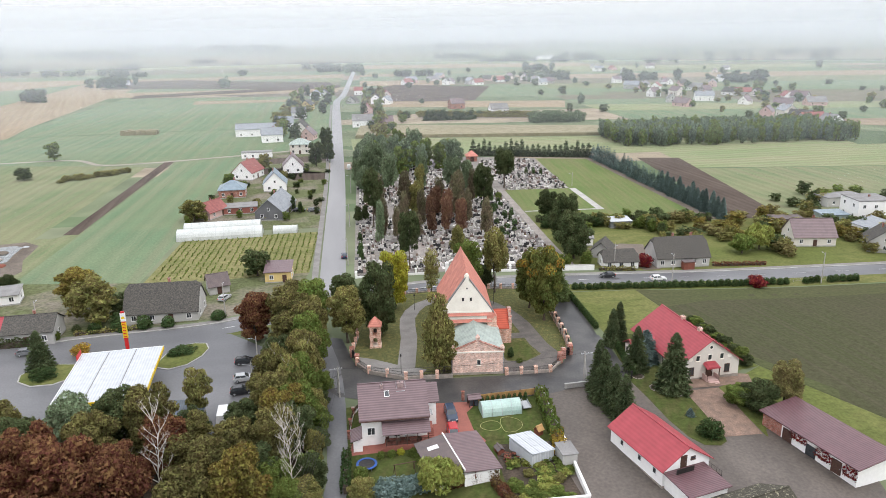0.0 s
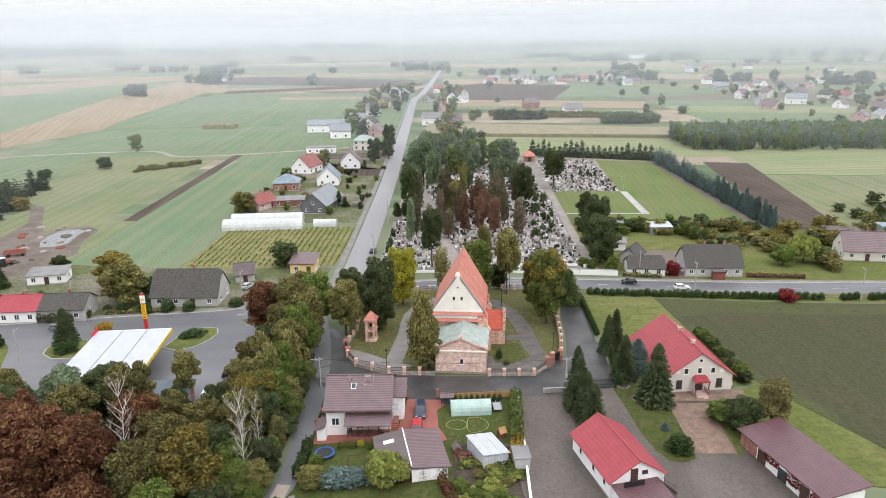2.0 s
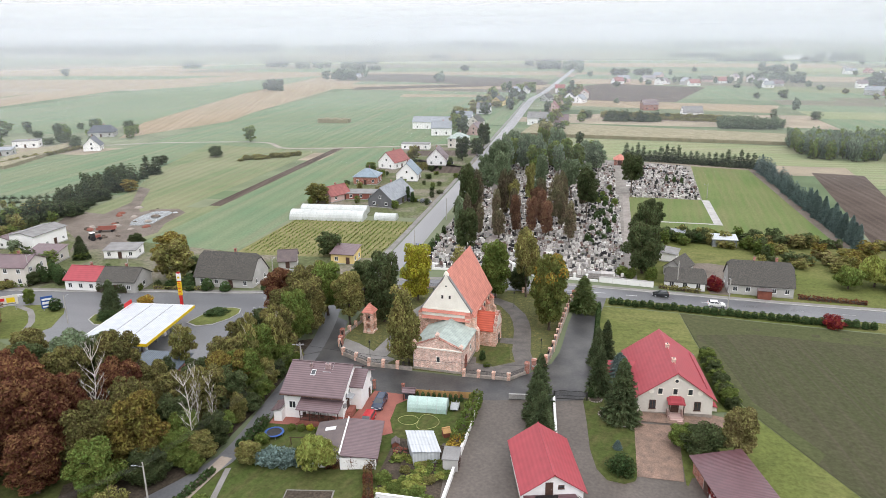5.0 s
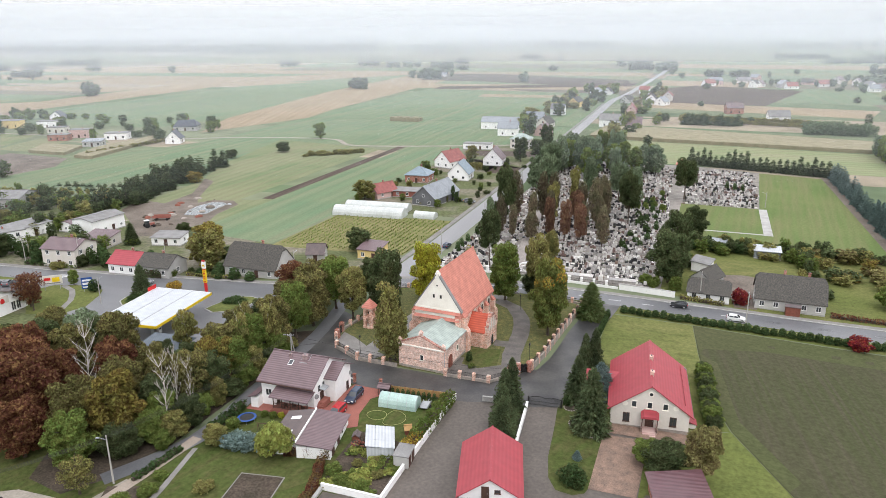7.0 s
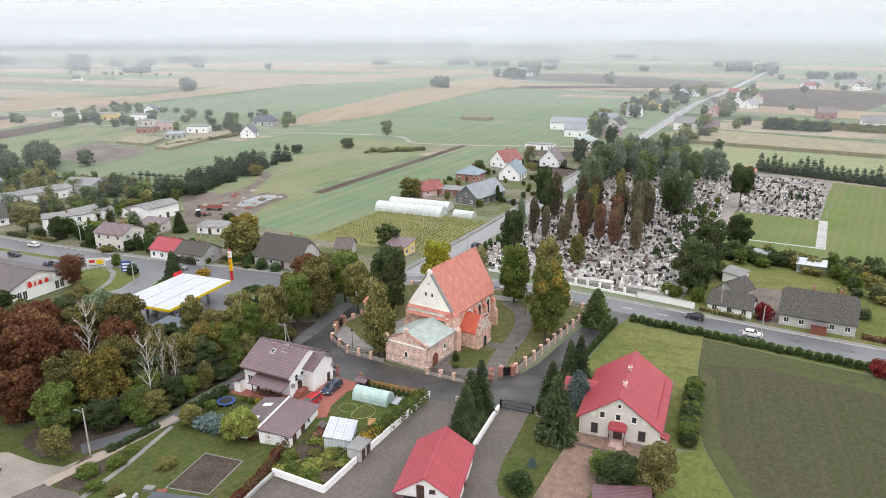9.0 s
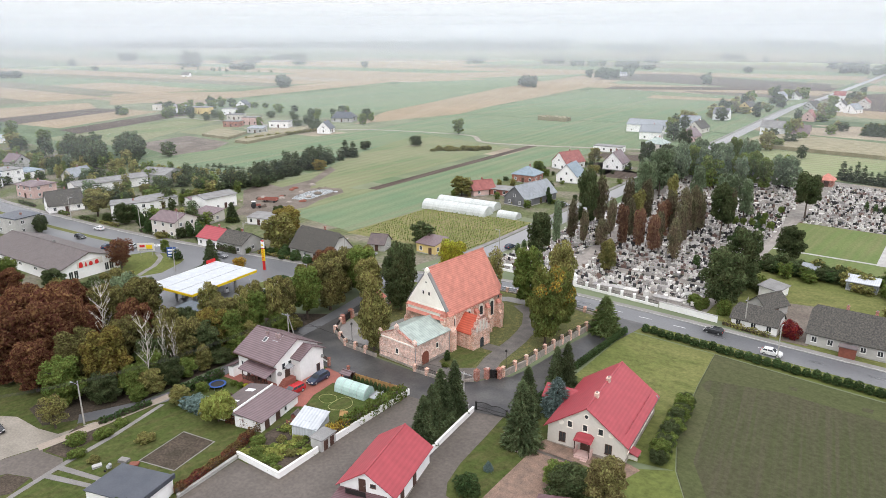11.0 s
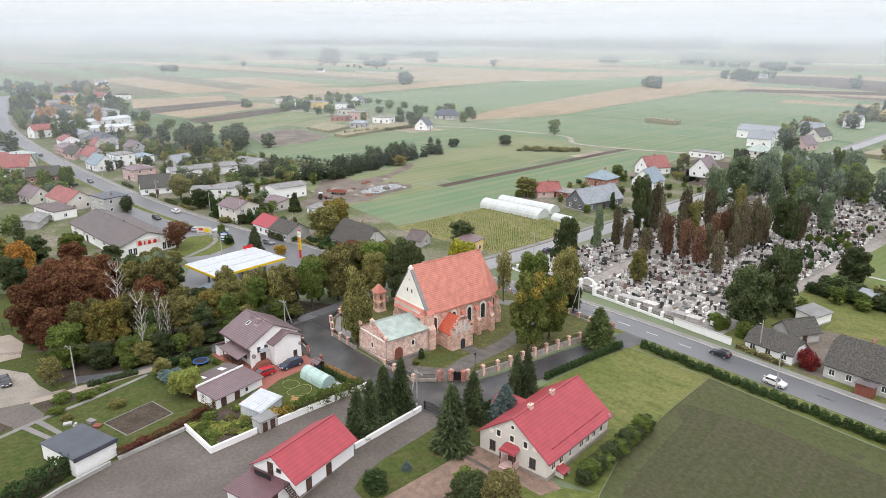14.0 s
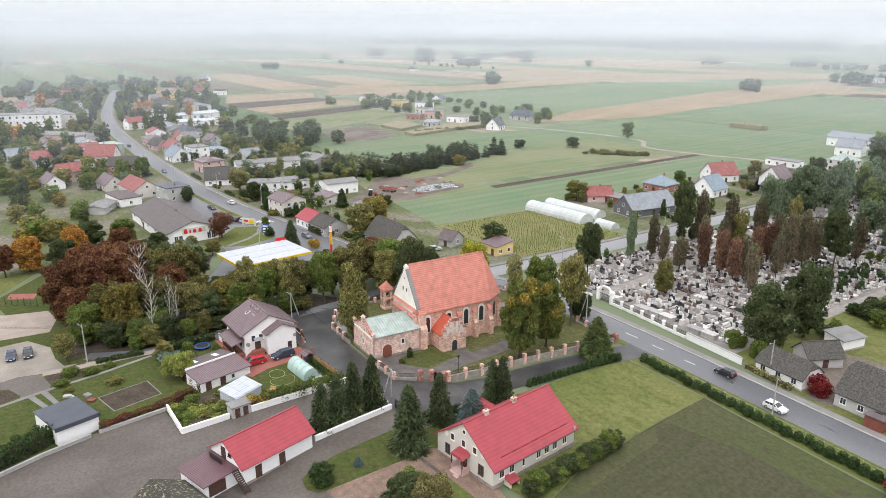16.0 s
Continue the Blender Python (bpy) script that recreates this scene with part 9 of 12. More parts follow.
# the grove in the foreground
for i, (x, y, h, r, mt, sh) in enumerate((
        (-33.5, 76, 15, 5.2, LEAF_BROWN, "round"), (-40, 81, 15, 5.2, LEAF_BROWN, "round"), (-46, 76, 14.5, 5.0, LEAF_BROWN, "round"), (-38, 70, 13.5, 4.8, LEAF_BROWN, "round"), (-46, 86, 14, 4.6, LEAF_BROWN, "broad"), (-52, 80, 13.5, 4.8, LEAF_BROWN, "round"),
        (-34, 83, 12, 4.0, LEAF_BROWN, "broad"), (-29.5, 71, 10, 4.0, LEAF_BROWN, "round"), (-19.8, 71.4, 8.8, 3.7, LEAF_GREEN, "round"), (-18.3, 78.6, 11.8, 4.4, LEAF_AMBER, "round"), (-24.5, 77, 11, 4.2, LEAF_OLIVE_SHADED, "round"), (-22.5, 84, 10.2, 3.8, LEAF_OLIVE_SHADED, "broad"),
        (-33, 95, 13.5, 4.4, LEAF_OLIVE_SHADED, "broad"), (-30, 91, 10.5, 3.8, LEAF_BROWN, "broad"), (-39, 98.5, 11.5, 4.2, LEAF_DARK, "broad"), (-45.5, 98, 11.5, 4.2, LEAF_GREY, "broad"), (-40, 91, 12, 4.2, LEAF_OLIVE_SHADED, "broad"), (-52, 95, 10.5, 4.2, LEAF_DARK, "broad"), (-53, 88, 12, 4.4, LEAF_OLIVE_SHADED, "round"),
        (-26, 88, 9, 3.6, LEAF_OLIVE_SHADED, "round"), (-20.5, 92, 8.2, 3.4, LEAF_OLIVE_SHADED, "broad"), (-14.8, 93, 9.4, 3.3, LEAF_OLIVE_SHADED, "round"), (-17, 86.5, 7.6, 3.2, LEAF_DARK, "round"), (-13.4, 98.6, 9.2, 3.2, LEAF_AMBER, "broad"), (-21, 99.5, 7.2, 3.0, LEAF_DARK, "broad"), (-60, 92, 10, 4.2, LEAF_DARK, "broad"),
        (-58, 102, 9.5, 4.2, LEAF_OLIVE_SHADED, "broad"), (-12.6, 80.4, 5.4, 2.8, LEAF_GREEN, "round"), (-14.4, 84.6, 6.0, 2.9, LEAF_GREEN, "round"), (-15.2, 75.6, 5.4, 2.9, LEAF_DARK, "round"), (-27.5, 96.5, 7.4, 3.2, LEAF_OLIVE_SHADED, "broad"))):
    tree(sh, mt, x, y, h, r, "tall autumn tree in the dense roadside grove" if mt is not LEAF_BROWN else "rust-brown chestnut tree in the roadside grove", group="grove trees")
for x, y, h, r in ((-29.2, 84.3, 15.5, 3.8), (-11.8, 82.8, 13.2, 3.0), (-10.9, 87.4, 10.5, 1.6), (-13.0, 86.6, 12.2, 1.6)):
    tree("bare", LEAF_OLIVE, x, y, h, r, "pale bare birch with leafless branches", group="bare birches")
for i, (x, y) in enumerate(((-9.8, 79), (-10.4, 82.2), (-9.6, 85.6), (-10.2, 89), (-9.5, 92.4), (-9.9, 96), (-9.4, 99.8), (-9.8, 103.6), (-9.6, 107.4), (-9.9, 111.2), (-10.4, 115), (-12.6, 84.5), (-12.2, 79.6), (-15, 81.5), (-14, 76.2), (-19.5, 87.5), (-24, 98.5), (-29, 101.5), (-14.6, 93), (-20.5, 104))):
    tree("round", (LEAF_GREEN, LEAF_DARK, LEAF_OLIVE)[i * 5 % 3], x, y, 3.0 + i * 7 % 5 * 0.7, 1.7 + i * 3 % 4 * 0.3, "leafy shrub crowding the lane's edge", "bush", "shrub", "lane shrubs")
for x, y in ((-13.8, 105.5), (-16.5, 110.5), (-12.2, 112)):
    tree("birch", LEAF_OLIVE, x, y, 11, 3.0, "drooping birch beside the forecourt", group="birches")
# park, west of the lane
for x, y, h, r, mt, sh in ((-83, 66, 10, 4.6, LEAF_ORANGE, "round"), (-77, 74, 9.5, 4.0, LEAF_DARK, "round"), (-81, 60, 9, 3, LEAF_BROWN, "broad"), (-88, 78, 10, 4, LEAF_ORANGE, "round"), (-92, 92, 9, 4, LEAF_GREEN, "round"), (-86, 90, 8, 3.6, LEAF_BROWN, "round"),
                           (-100, 84, 8, 4, LEAF_DARK, "round"), (-112, 76, 7, 4, LEAF_OLIVE, "round"), (-70, 112, 4.5, 2.6, LEAF_OLIVE, "broad"), (-84, 100, 5.5, 3.0, LEAF_DARK, "broad"), (-13.5, 66.5, 5.5, 2.6, LEAF_OLIVE, "sparse")):
    tree(sh, mt, x, y, h, r, "autumn tree in the small park", group="park trees")
tree("sparse", LEAF_BROWN, -86.6, 120.0, 8.5, 3.8, "half-bare rust tree beside the shop")
tree("sparse", LEAF_BROWN, -83.6, 118.2, 7, 2.6, "half-bare rust tree beside the car park")
# fuel station greenery
tree("conifer", NEEDLE, -66, 135.0, 8.5, 2.4, "dark spruce beside the fuel station", "spruce")
tree("bush", THUJA, -64, 130.8, 1.8, 2.6, "low dark juniper on the kerbed island", "bush", "bush")
tree("bush", THUJA, -39.2, 136.6, 1.4, 2.6, "low round juniper on the kerbed island", "bush", "bush")
tree("bush", LEAF_GOLD, -60.0, 140.0, 2.6, 1.8, "yellowish shrub beside the main road", "bush", "bush")
# spruces and shrubs by the manor
for x, y, h, r, mt in ((39.5, 96.8, 8.4, 2.0, NEEDLE), (38.2, 103.0, 9.8, 2.2, NEEDLE), (38.4, 106.4, 10.0, 2.0, NEEDLE), (51.6, 105.6, 11.2, 2.8, NEEDLE), (48.0, 113.6, 9.0, 2.1, NEEDLE), (47.4, 124.8, 8.2, 1.7, NEEDLE), (49.0, 125.7, 9.2, 1.8, NEEDLE), (51.4, 117.6, 6.4, 2.6, NEEDLE_BLUE), (38.9, 99.8, 8.7, 2.0, NEEDLE)):
    tree("conifer", mt, x, y, h, r, "dense dark spruce beside the manor drive" if mt is NEEDLE else "blue spruce beside the manor", "spruce", "spruce", "manor spruces")
tree("conifer", NEEDLE_BLUE, 51.0, 97.2, 1.5, 0.7, "tiny blue spruce on the lawn", "spruce", "spruce")
tree("bush", THUJA, 51.4, 91.2, 2.8, 1.9, "round dark yew on the lawn", "bush", "bush")
tree("round", LEAF_DARK, 63.5, 98.2, 5.2, 3.4, "broad dark green shrub by the drive", "bush", "bush")
tree("broad", LEAF_DRY, 68.2, 98.8, 8.2, 3.0, "yellowing weeping tree by the manor", "tree")
tree("round", LEAF_GREEN, 60.8, 100.2, 3.6, 2.4, "green shrub beside the cobbled drive", "bush", "bush")
# gardens of the white house
tree("willow", LEAF_WILLOW, 8.0, 82.6, 4.6, 3.0, "weeping willow in the garden")
tree("bush", NEEDLE_BLUE, 0.8, 83.0, 2.0, 2.4, "spreading blue juniper in the garden", "bush", "bush")
tree("bush", NEEDLE_BLUE, 3.6, 83.2, 1.8, 2.0, "spreading blue juniper in the garden", "bush", "bush")
tree("bush", NEEDLE_BLUE, 5.6, 83.8, 1.7, 1.8, "spreading blue juniper in the garden", "bush", "bush")
tree("round", LEAF_OLIVE, -2.6, 82.5, 3.2, 2.0, "olive shrub at the garden corner", "bush", "bush")
for x, y, r in ((-2.8, 87.2, 1.2), (6.2, 89.4, 1.1), (5.0, 91.4, 0.8), (0.2, 91.6, 0.7), (1.8, 91.7, 0.7), (7.4, 91.8, 0.6)):
    tree("bush", LEAF_GREEN, x, y, r * 1.5, r, "clipped green garden shrub", "bush", "bush", "garden shrubs")
tree("bush", LEAF_YELLOW, 3.2, 92.0, 1.0, 0.6, "small golden garden shrub", "bush", "bush")
tree("bush", LEAF_OLIVE, 3.0, 72.6, 1.3, 1.5, "mixed flower shrub on the lawn", "bush", "bush")
for x, y, r in ((-6.2, 66.2, 1.8), (-4.2, 69.5, 1.6), (-5.0, 73.0, 1.2), (-2.4, 64.4, 1.4), (1.2, 65.0, 1.0), (18.6, 82, 1.4), (20.6, 80, 1.2), (24, 80.2, 1.2), (25, 83, 1.0), (21, 84.5, 0.9), (23.4, 86.2, 0.9)):
    tree("bush", LEAF_GREEN if r > 1.1 else LEAF_OLIVE, x, y, r * 0.8, r, "leafy garden plant in a bed", "bush", "bush", "bed plants")
rv = random.Random(33)
for i in range(34):
    x, y = rv.uniform(18.8, 26.8), rv.uniform(78.8, 88.0)
    tree("leafy", LEAF_GREEN if i % 3 else LEAF_WILLOW, x, y, rv.uniform(0.4, 0.9), rv.uniform(0.8, 1.4), "leafy vegetable plant in the garden bed", "plant", "vegetable", "vegetables")
# shrubbery and trees east of the cemetery
tree("round", LEAF_DARK, 58.4, 188.6, 14.2, 5.2, "large dark green maple at the cemetery edge")
tree("round", LEAF_DARK, 59.6, 201.0, 16.8, 4.7, "large green maple at the cemetery edge")
tree("round", LEAF_DARK, 63.5, 238, 10, 4.0, "dark green tree beside the lawn")
tree("crowned", LEAF_DARK, 58.1, 290, 16.2, 5.0, "large dark tree at the burial lawn")
tree("bush", LEAF_RED, 75.6, 178.0, 3.8, 2.0, "crimson maple beside the cottage", "tree")
tree("bush", LEAF_RED, 98.0, 159.4, 2.6, 2.4, "crimson round shrub in the hedge", "bush", "bush")
tree("willow", LEAF_WILLOW, 116, 190, 7.6, 4.2, "yellow weeping willow beside the road")
tree("willow", LEAF_GREEN, 109, 187, 5.4, 3.4, "green weeping willow beside the road")
tree("round", LEAF_GREEN, 53, 185, 2.6, 1.8, "green shrub inside the cemetery wall", "bush", "bush")
# cemetery trees
for i, (x, y, h, r, sh, mt) in enumerate((
        (3.5, 209, 14.5, 2.0, "ivy", LEAF_GREY), (4.5, 216.8, 13.5, 2.3, "ivy", IVYBROWN), (8.8, 216.6, 10.8, 2.1, "ivy", IVYBROWN), (3.4, 240, 17, 3.3, "ivy", IVYBROWN), (20.1, 219.5, 13.5, 2.5, "ivy", IVYRUST), (15, 216.2, 9.1, 3.4, "ivy", IVYBROWN),
        (25, 220.2, 12.8, 2.5, "ivy", IVYRUST), (29.8, 218.9, 12.1, 2.7, "ivy", IVYRUST), (30.3, 222.7, 12.2, 2.3, "ivy", IVYBROWN), (37.3, 214.9, 13, 2.8, "ivy", IVYBROWN), (12.6, 242, 17, 3.3, "ivy", IVYBROWN), (16.5, 241, 13.2, 3.3, "ivy", LEAF_OLIVE),
        (14, 255, 14.6, 3.4, "ivy", IVYBROWN), (8.5, 268, 20, 4.3, "crowned", LEAF_GREY), (3, 298, 19.5, 6.5, "crowned", LEAF_GREY), (25.4, 246, 13.6, 3.3, "ivy", IVYBROWN), (31.4, 242, 16, 3.6, "ivy", IVYBROWN), (33, 246.5, 16, 3.2, "ivy", IVYBROWN),
        (24, 244, 11, 3.3, "ivy", IVYRUST), (33.4, 252, 13.2, 2.6, "ivy", IVYBROWN), (34.4, 278, 16, 5.2, "crowned", LEAF_GREY), (22.4, 284, 16, 3.8, "ivy", LEAF_GREY), (40.5, 279, 14, 3.6, "ivy", LEAF_GREY), (18, 231, 13, 2.6, "ivy", IVYBROWN),
        (27, 233, 12.5, 2.6, "ivy", IVYRUST), (34, 232, 12.5, 2.5, "ivy", IVYBROWN), (40, 262, 13.5, 2.8, "ivy", IVYBROWN), (20, 263, 15, 3.0, "ivy", LEAF_OLIVE), (12, 230, 12.5, 2.4, "ivy", IVYBROWN), (10.8, 184.6, 16.8, 4.0, "crowned", LEAF_DARK),
        (1.6, 234, 20.5, 4.3, "crowned", LEAF_DARK), (41.6, 246, 18.5, 4.8, "crowned", LEAF_DARK), (25.6, 196.3, 9.3, 2.8, "round", LEAF_OLIVE), (-3.5, 240.5, 6.5, 2.0, "column", LEAF_DARK), (-1.2, 243, 6.0, 1.8, "column", LEAF_DARK),
        )):
    tree(sh, mt, x, y, h * 0.96, r * 0.86, "tall ivy-clad tree among the graves" if sh == "ivy" else "broad green tree among the graves", group="cemetery trees")
for x, y, r in ((40.2, 270, 1.3), (42.6, 270.7, 1.2), (45.4, 271, 1.3), (48.2, 272.7, 1.4), (46.9, 282, 1.3), (51.6, 268.8, 1.4), (49.5, 295, 1.3), (54.9, 182.4, 1.2), (55.6, 184.3, 1.3), (60.4, 182.7, 1.8)):
    tree("bush", LEAF_GREEN, x, y, r * 2.0, r, "clipped round shrub among the graves", "bush", "shrub", "cemetery shrubs")
for i in range(9):
    tree("round", LEAF_DARK if i % 2 else THUJA, 58.8 + i * 2.2, 223.4 - 0.04 * i, 2.6 + i * 5 % 3 * 0.4, 1.7 + i * 7 % 3 * 0.2, "dense dark shrub along the sheds", "bush", "shrub", "shed hedge")
rs = random.Random(8)
for i in range(26):
    x, y = rs.uniform(-2, 46), rs.uniform(315, 366)
    tree("far", (LEAF_GREY, LEAF_GREY, LEAF_GREEN)[i % 3], x, y, rs.uniform(13, 18), rs.uniform(3.2, 4.6), "tall dense tree at the cemetery's far end", group="far cemetery trees")
for i in range(10):
    tree("far", LEAF_GREY, rs.uniform(-3.5, 0), 290 + i * 8, rs.uniform(9, 14), rs.uniform(2.8, 4), "dark green tree beside the straight road", group="roadside trees")
for i in range(22):
    x, y = 46 + rs.uniform(-4, 6), 215 + i * 3.4
    tree("topiary", THUJA, x, y, rs.uniform(1.6, 3.2), rs.uniform(0.7, 1.2), "small clipped thuja among the graves", "bush", "thuja", "cemetery thujas")
for x, y in ((-2.6, 196), (-2.8, 206), (-3.0, 216), (-3, 200.5), (74, 318), (77, 316), (80, 314)):
    tree("topiary", THUJA, x, y, 3.4, 0.8, "slender dark thuja beside the cemetery", "bush", "thuja", "cemetery thujas")
# spruce rows round the burial lawn
for i in range(36):
    y = 226 + i * 3.7
    x = 122.5 - (y - 226) * 0.03
    tree("conifer" if i < 14 else "far_conifer", NEEDLE_BLUE, x + rs.uniform(-0.6, 0.6), y, rs.uniform(6.2, 9.2), rs.uniform(1.5, 2.0), "blue-green spruce in a dense windbreak row", "spruce", "spruce", "windbreak spruces")
for i in range(22):
    tree("far_conifer", NEEDLE, 58 + i * 2.8, 375.5 - i * 0.8 + rs.uniform(-0.5, 0.5), rs.uniform(5.5, 10), rs.uniform(1.8, 2.5), "dark spruce in the far windbreak row", "spruce", "spruce", "far windbreak")
# topiary hedge along the main road
x = 50.4
i = 0
while x < 128:
    if not 96 < x < 100.5 and rs.random() > (0.0 if x < 96 else 0.35):
        tree("topiary", THUJA, x, 160.2 + 0.3 * math.sin(x), rs.uniform(1.6, 2.0), rs.uniform(0.8, 0.95), "clipped dark thuja in a roadside row", "bush", "thuja", "roadside thujas")
    x += 1.75
for i in range(20):
    tree("topiary", THUJA, 47.0 + 0.02 * i, 133.5 + i * 1.2, 1.7, 0.55, "young clipped thuja along the lane", "bush", "thuja", "lane thujas")
for i in range(13):
    tree("topiary", THUJA, 46.6 + i * 0.12, 111.6 + i * 0.95, 1.7, 0.55, "clipped thuja beside the manor gate", "bush", "thuja", "gate thujas")
for i in range(9):
    tree("topiary", THUJA, 17.6 + i * 0.95, 104.6 + i * 0.06, 1.4, 0.36, "small thuja along the wooden fence", "bush", "thuja", "fence thujas")
tree("topiary", THUJA, 26.0, 121.4, 2.2, 0.6, "dark clipped yew on the church lawn", "bush", "yew")
tree("bush", LEAF_GREEN, 27.2, 119.0, 0.9, 0.7, "round low shrub on the church lawn", "bush", "bush")
tree("topiary", THUJA, -80.4, 133.5, 3.2, 1.5, "square clipped yew beside the road sign", "bush", "yew")

for i, (x, y, h) in enumerate(((-97.5, 150, 4.6), (-95, 151.5, 5.0), (-92.6, 150.2, 4.4), (-90.5, 152.4, 4.8), (-116, 147.5, 5.2), (-119, 149, 5.6), (-122, 147.8, 5.0), (-126, 149.6, 4.6), (-131, 151, 6.0), (-135, 152.4, 5.6), (-139, 151.6, 5.2), (-88, 157, 3.4), (-86, 160, 3.0), (-62, 152.6, 2.2), (-57, 153.2, 2.4), (-55.6, 151.8, 1.4), (-46, 152.6, 2.6), (-35.4, 155, 2.2))):
    tree("topiary", THUJA, x, y, h, 1.2 + 0.25 * (i % 3), "dark thuja in a roadside front garden", "bush", "thuja", "front garden thujas")
# hedges
hedge([(27.2, 91.5), (27.6, 100), (27.9, 106)], 1.6, 2.0, LEAF_GREEN, "overgrown green hedge behind the white wall")
hedge([(26.8, 88.8), (27.2, 92.5)], 1.6, 1.8, LEAF_GOLD, "yellowing hedge behind the white wall")
hedge([(18.9, 67.5), (17.9, 77.3), (15.8, 83.2)], 1.1, 1.25, CREEPER, "rust-red creeper hedge on the garden wall", dens=110, size=0.11)
hedge([(9.4, 83.2), (16.6, 84.6)], 0.9, 1.5, CREEPER, "rust-red creeper against the garage wall", dens=90, size=0.12)
hedge([(-4.9, 84), (-4.8, 93)], 1.1, 1.6, THUJA, "clipped thuja hedge beside the lane")
for i in range(15):
    tree("round", (LEAF_DARK, LEAF_GREEN)[i % 3 == 1], 69.9 - i * 0.14, 114.2 + i * 1.32, 2.4 + i * 7 % 4 * 0.25, 1.5 + i * 5 % 3 * 0.15, "dense dark green shrub beside the manor", "bush", "shrub", "manor shrubs")
hedge([(-8.2, 71), (-6.6, 79.5)], 0.8, 0.9, THUJA, "low clipped hedge beside the track")
hedge([(22.6, 47.5), (19.5, 55.5), (17.3, 61.0)], 1.8, 3.0, THUJA, "tall dark thuja hedge beside the garage")
hedge([(58, 232), (84, 228), (118, 224.5)], 2.6, 2.0, LEAF_DARK, "rough hedge along the burial lawn", dens=10, size=0.4)
hedge([(-66, 151.5), (-52, 152.5)], 1.2, 1.0, LEAF_OLIVE, "low shrubs along the farm garden", dens=14)
hedge([(62, 176.4), (72, 175.2)], 1.0, 1.0, LEAF_OLIVE, "low shrubs before the white cottage", dens=18)
hedge([(95, 177), (110, 176)], 1.4, 0.9, LEAF_BROWN, "rust-coloured low shrubs by the road", dens=14)

# shrubs and trees of the front gardens along the main road
for sh, mt, x, y, h, r, lb in (
        ("round", LEAF_DARK, -131.4, 146.8, 7.4, 3.4, "large dark green shrub before a white house"), ("broad", LEAF_OLIVE, -149.5, 147, 10, 4.8, "spreading olive-green tree by the village road"), ("bush", LEAF_DARK, -139.1, 145, 3.2, 1.7, "dark round shrub in a front garden"),
        ("topiary", THUJA, -114.5, 145.6, 4.4, 1.5, "tall dark thuja before the beige house"), ("topiary", THUJA, -99.7, 150.8, 5.1, 1.1, "slender dark thuja beside the beige house"), ("topiary", THUJA, -97.6, 152.8, 5.4, 1.1, "slender dark thuja beside the beige house"), ("round", LEAF_DARK, -100, 147.9, 3.6, 2.0, "dense dark shrub at the garden fence"),
        ("conifer", NEEDLE, -103.5, 170.8, 7.2, 2.3, "dark spruce behind the beige house"), ("broad", LEAF_AMBER, -69.4, 166, 10.6, 5.4, "large olive-brown walnut tree behind the semi"), ("topiary", THUJA, -51.1, 152.7, 3.2, 1.6, "round clipped yew before the old farmhouse"), ("topiary", THUJA, -57.6, 154.8, 3.5, 1.4, "tall clipped yew before the old farmhouse"),
        ("bush", LEAF_GREEN, -61.9, 154.7, 1.8, 0.9, "small round shrub in a front garden"), ("bush", LEAF_GREEN, -69.2, 149.8, 1.9, 1.3, "small round shrub in a front garden"), ("bush", LEAF_DARK, -66.2, 153.6, 1.7, 0.9, "small dark shrub in a front garden"), ("bush", LEAF_OLIVE, -105.1, 144.3, 2.0, 2.3, "low shrubs under the balcony"),
        ("round", LEAF_GREEN, -138.4, 175.2, 5.0, 2.2, "green tree between the barns"), ("round", LEAF_OLIVE, -165.8, 176.5, 5.0, 3.0, "olive-green tree behind the workshops"), ("round", LEAF_DARK, -94.6, 184.5, 4.4, 2.6, "dark green shrub beside the garage"), ("broad", LEAF_GREEN, -204.6, 121, 9.0, 3.6, "green tree south of the village road"),
        ("round", LEAF_DARK, -143.8, 124.6, 6.0, 2.4, "dark tree beside the car park"), ("birch", LEAF_OLIVE, -29.6, 108.6, 9.0, 3.4, "drooping birch beside the canopy"), ("round", LEAF_GREEN, -89.7, 135.6, 4.2, 1.4, "small round tree on the grass island")):
    tree(sh, mt, x, y, h, r, lb, "bush" if sh in ("bush", "topiary") else "tree", group="front garden plants")
hedge([(-79.2, 146.5), (-71.0, 147.2)], 0.5, 2.1, LEAF_DARK, "ivy climbing the grey semi", dens=18)
# front garden hedges along the main road
for x, w, h, mt, lb in ((-152, 9, 1.3, LEAF_DARK, "dark clipped hedge before a village house"), (-140, 10, 1.0, LEAF_OLIVE, "low olive hedge before a village house"), (-118, 8, 1.4, THUJA, "dark thuja hedge before a village house"), (-107, 7, 1.1, LEAF_GREEN, "low green hedge before a village house"), (-80, 9, 1.2, LEAF_DARK, "dark clipped hedge before a village house"), (-172, 12, 1.4, LEAF_GREEN, "low green hedge before a village house"), (-196, 12, 1.4, LEAF_DARK, "dark clipped hedge before a village house")):
    hedge([(x, road_y(x) + 7.4), (x + w, road_y(x + w) + 7.4)], h, 0.9, mt, lb, dens=18)
# shrubs, gardens and far trees, joined by wood
FAR = {}


def far_lobes(seed):
    return broad_lobes(10, 3.5, seed, 0.1, 9, 0.48)


FAR_SHAPES = [leaf_cloud("far_crown", broad_lobes(10, 3.5, 900 + k, 0.1, 18, 0.36), 620, 0.72, LEAF_DARK, 900 + k) for k in range(3)] + [leaf_cloud("far_crown", far_lobes(930 + k), 260, 1.7, LEAF_DARK, 930 + k) for k in range(2)]
FAR_POINTS = [np.array([v.co[:] for v in me.vertices]) for me in FAR_SHAPES]
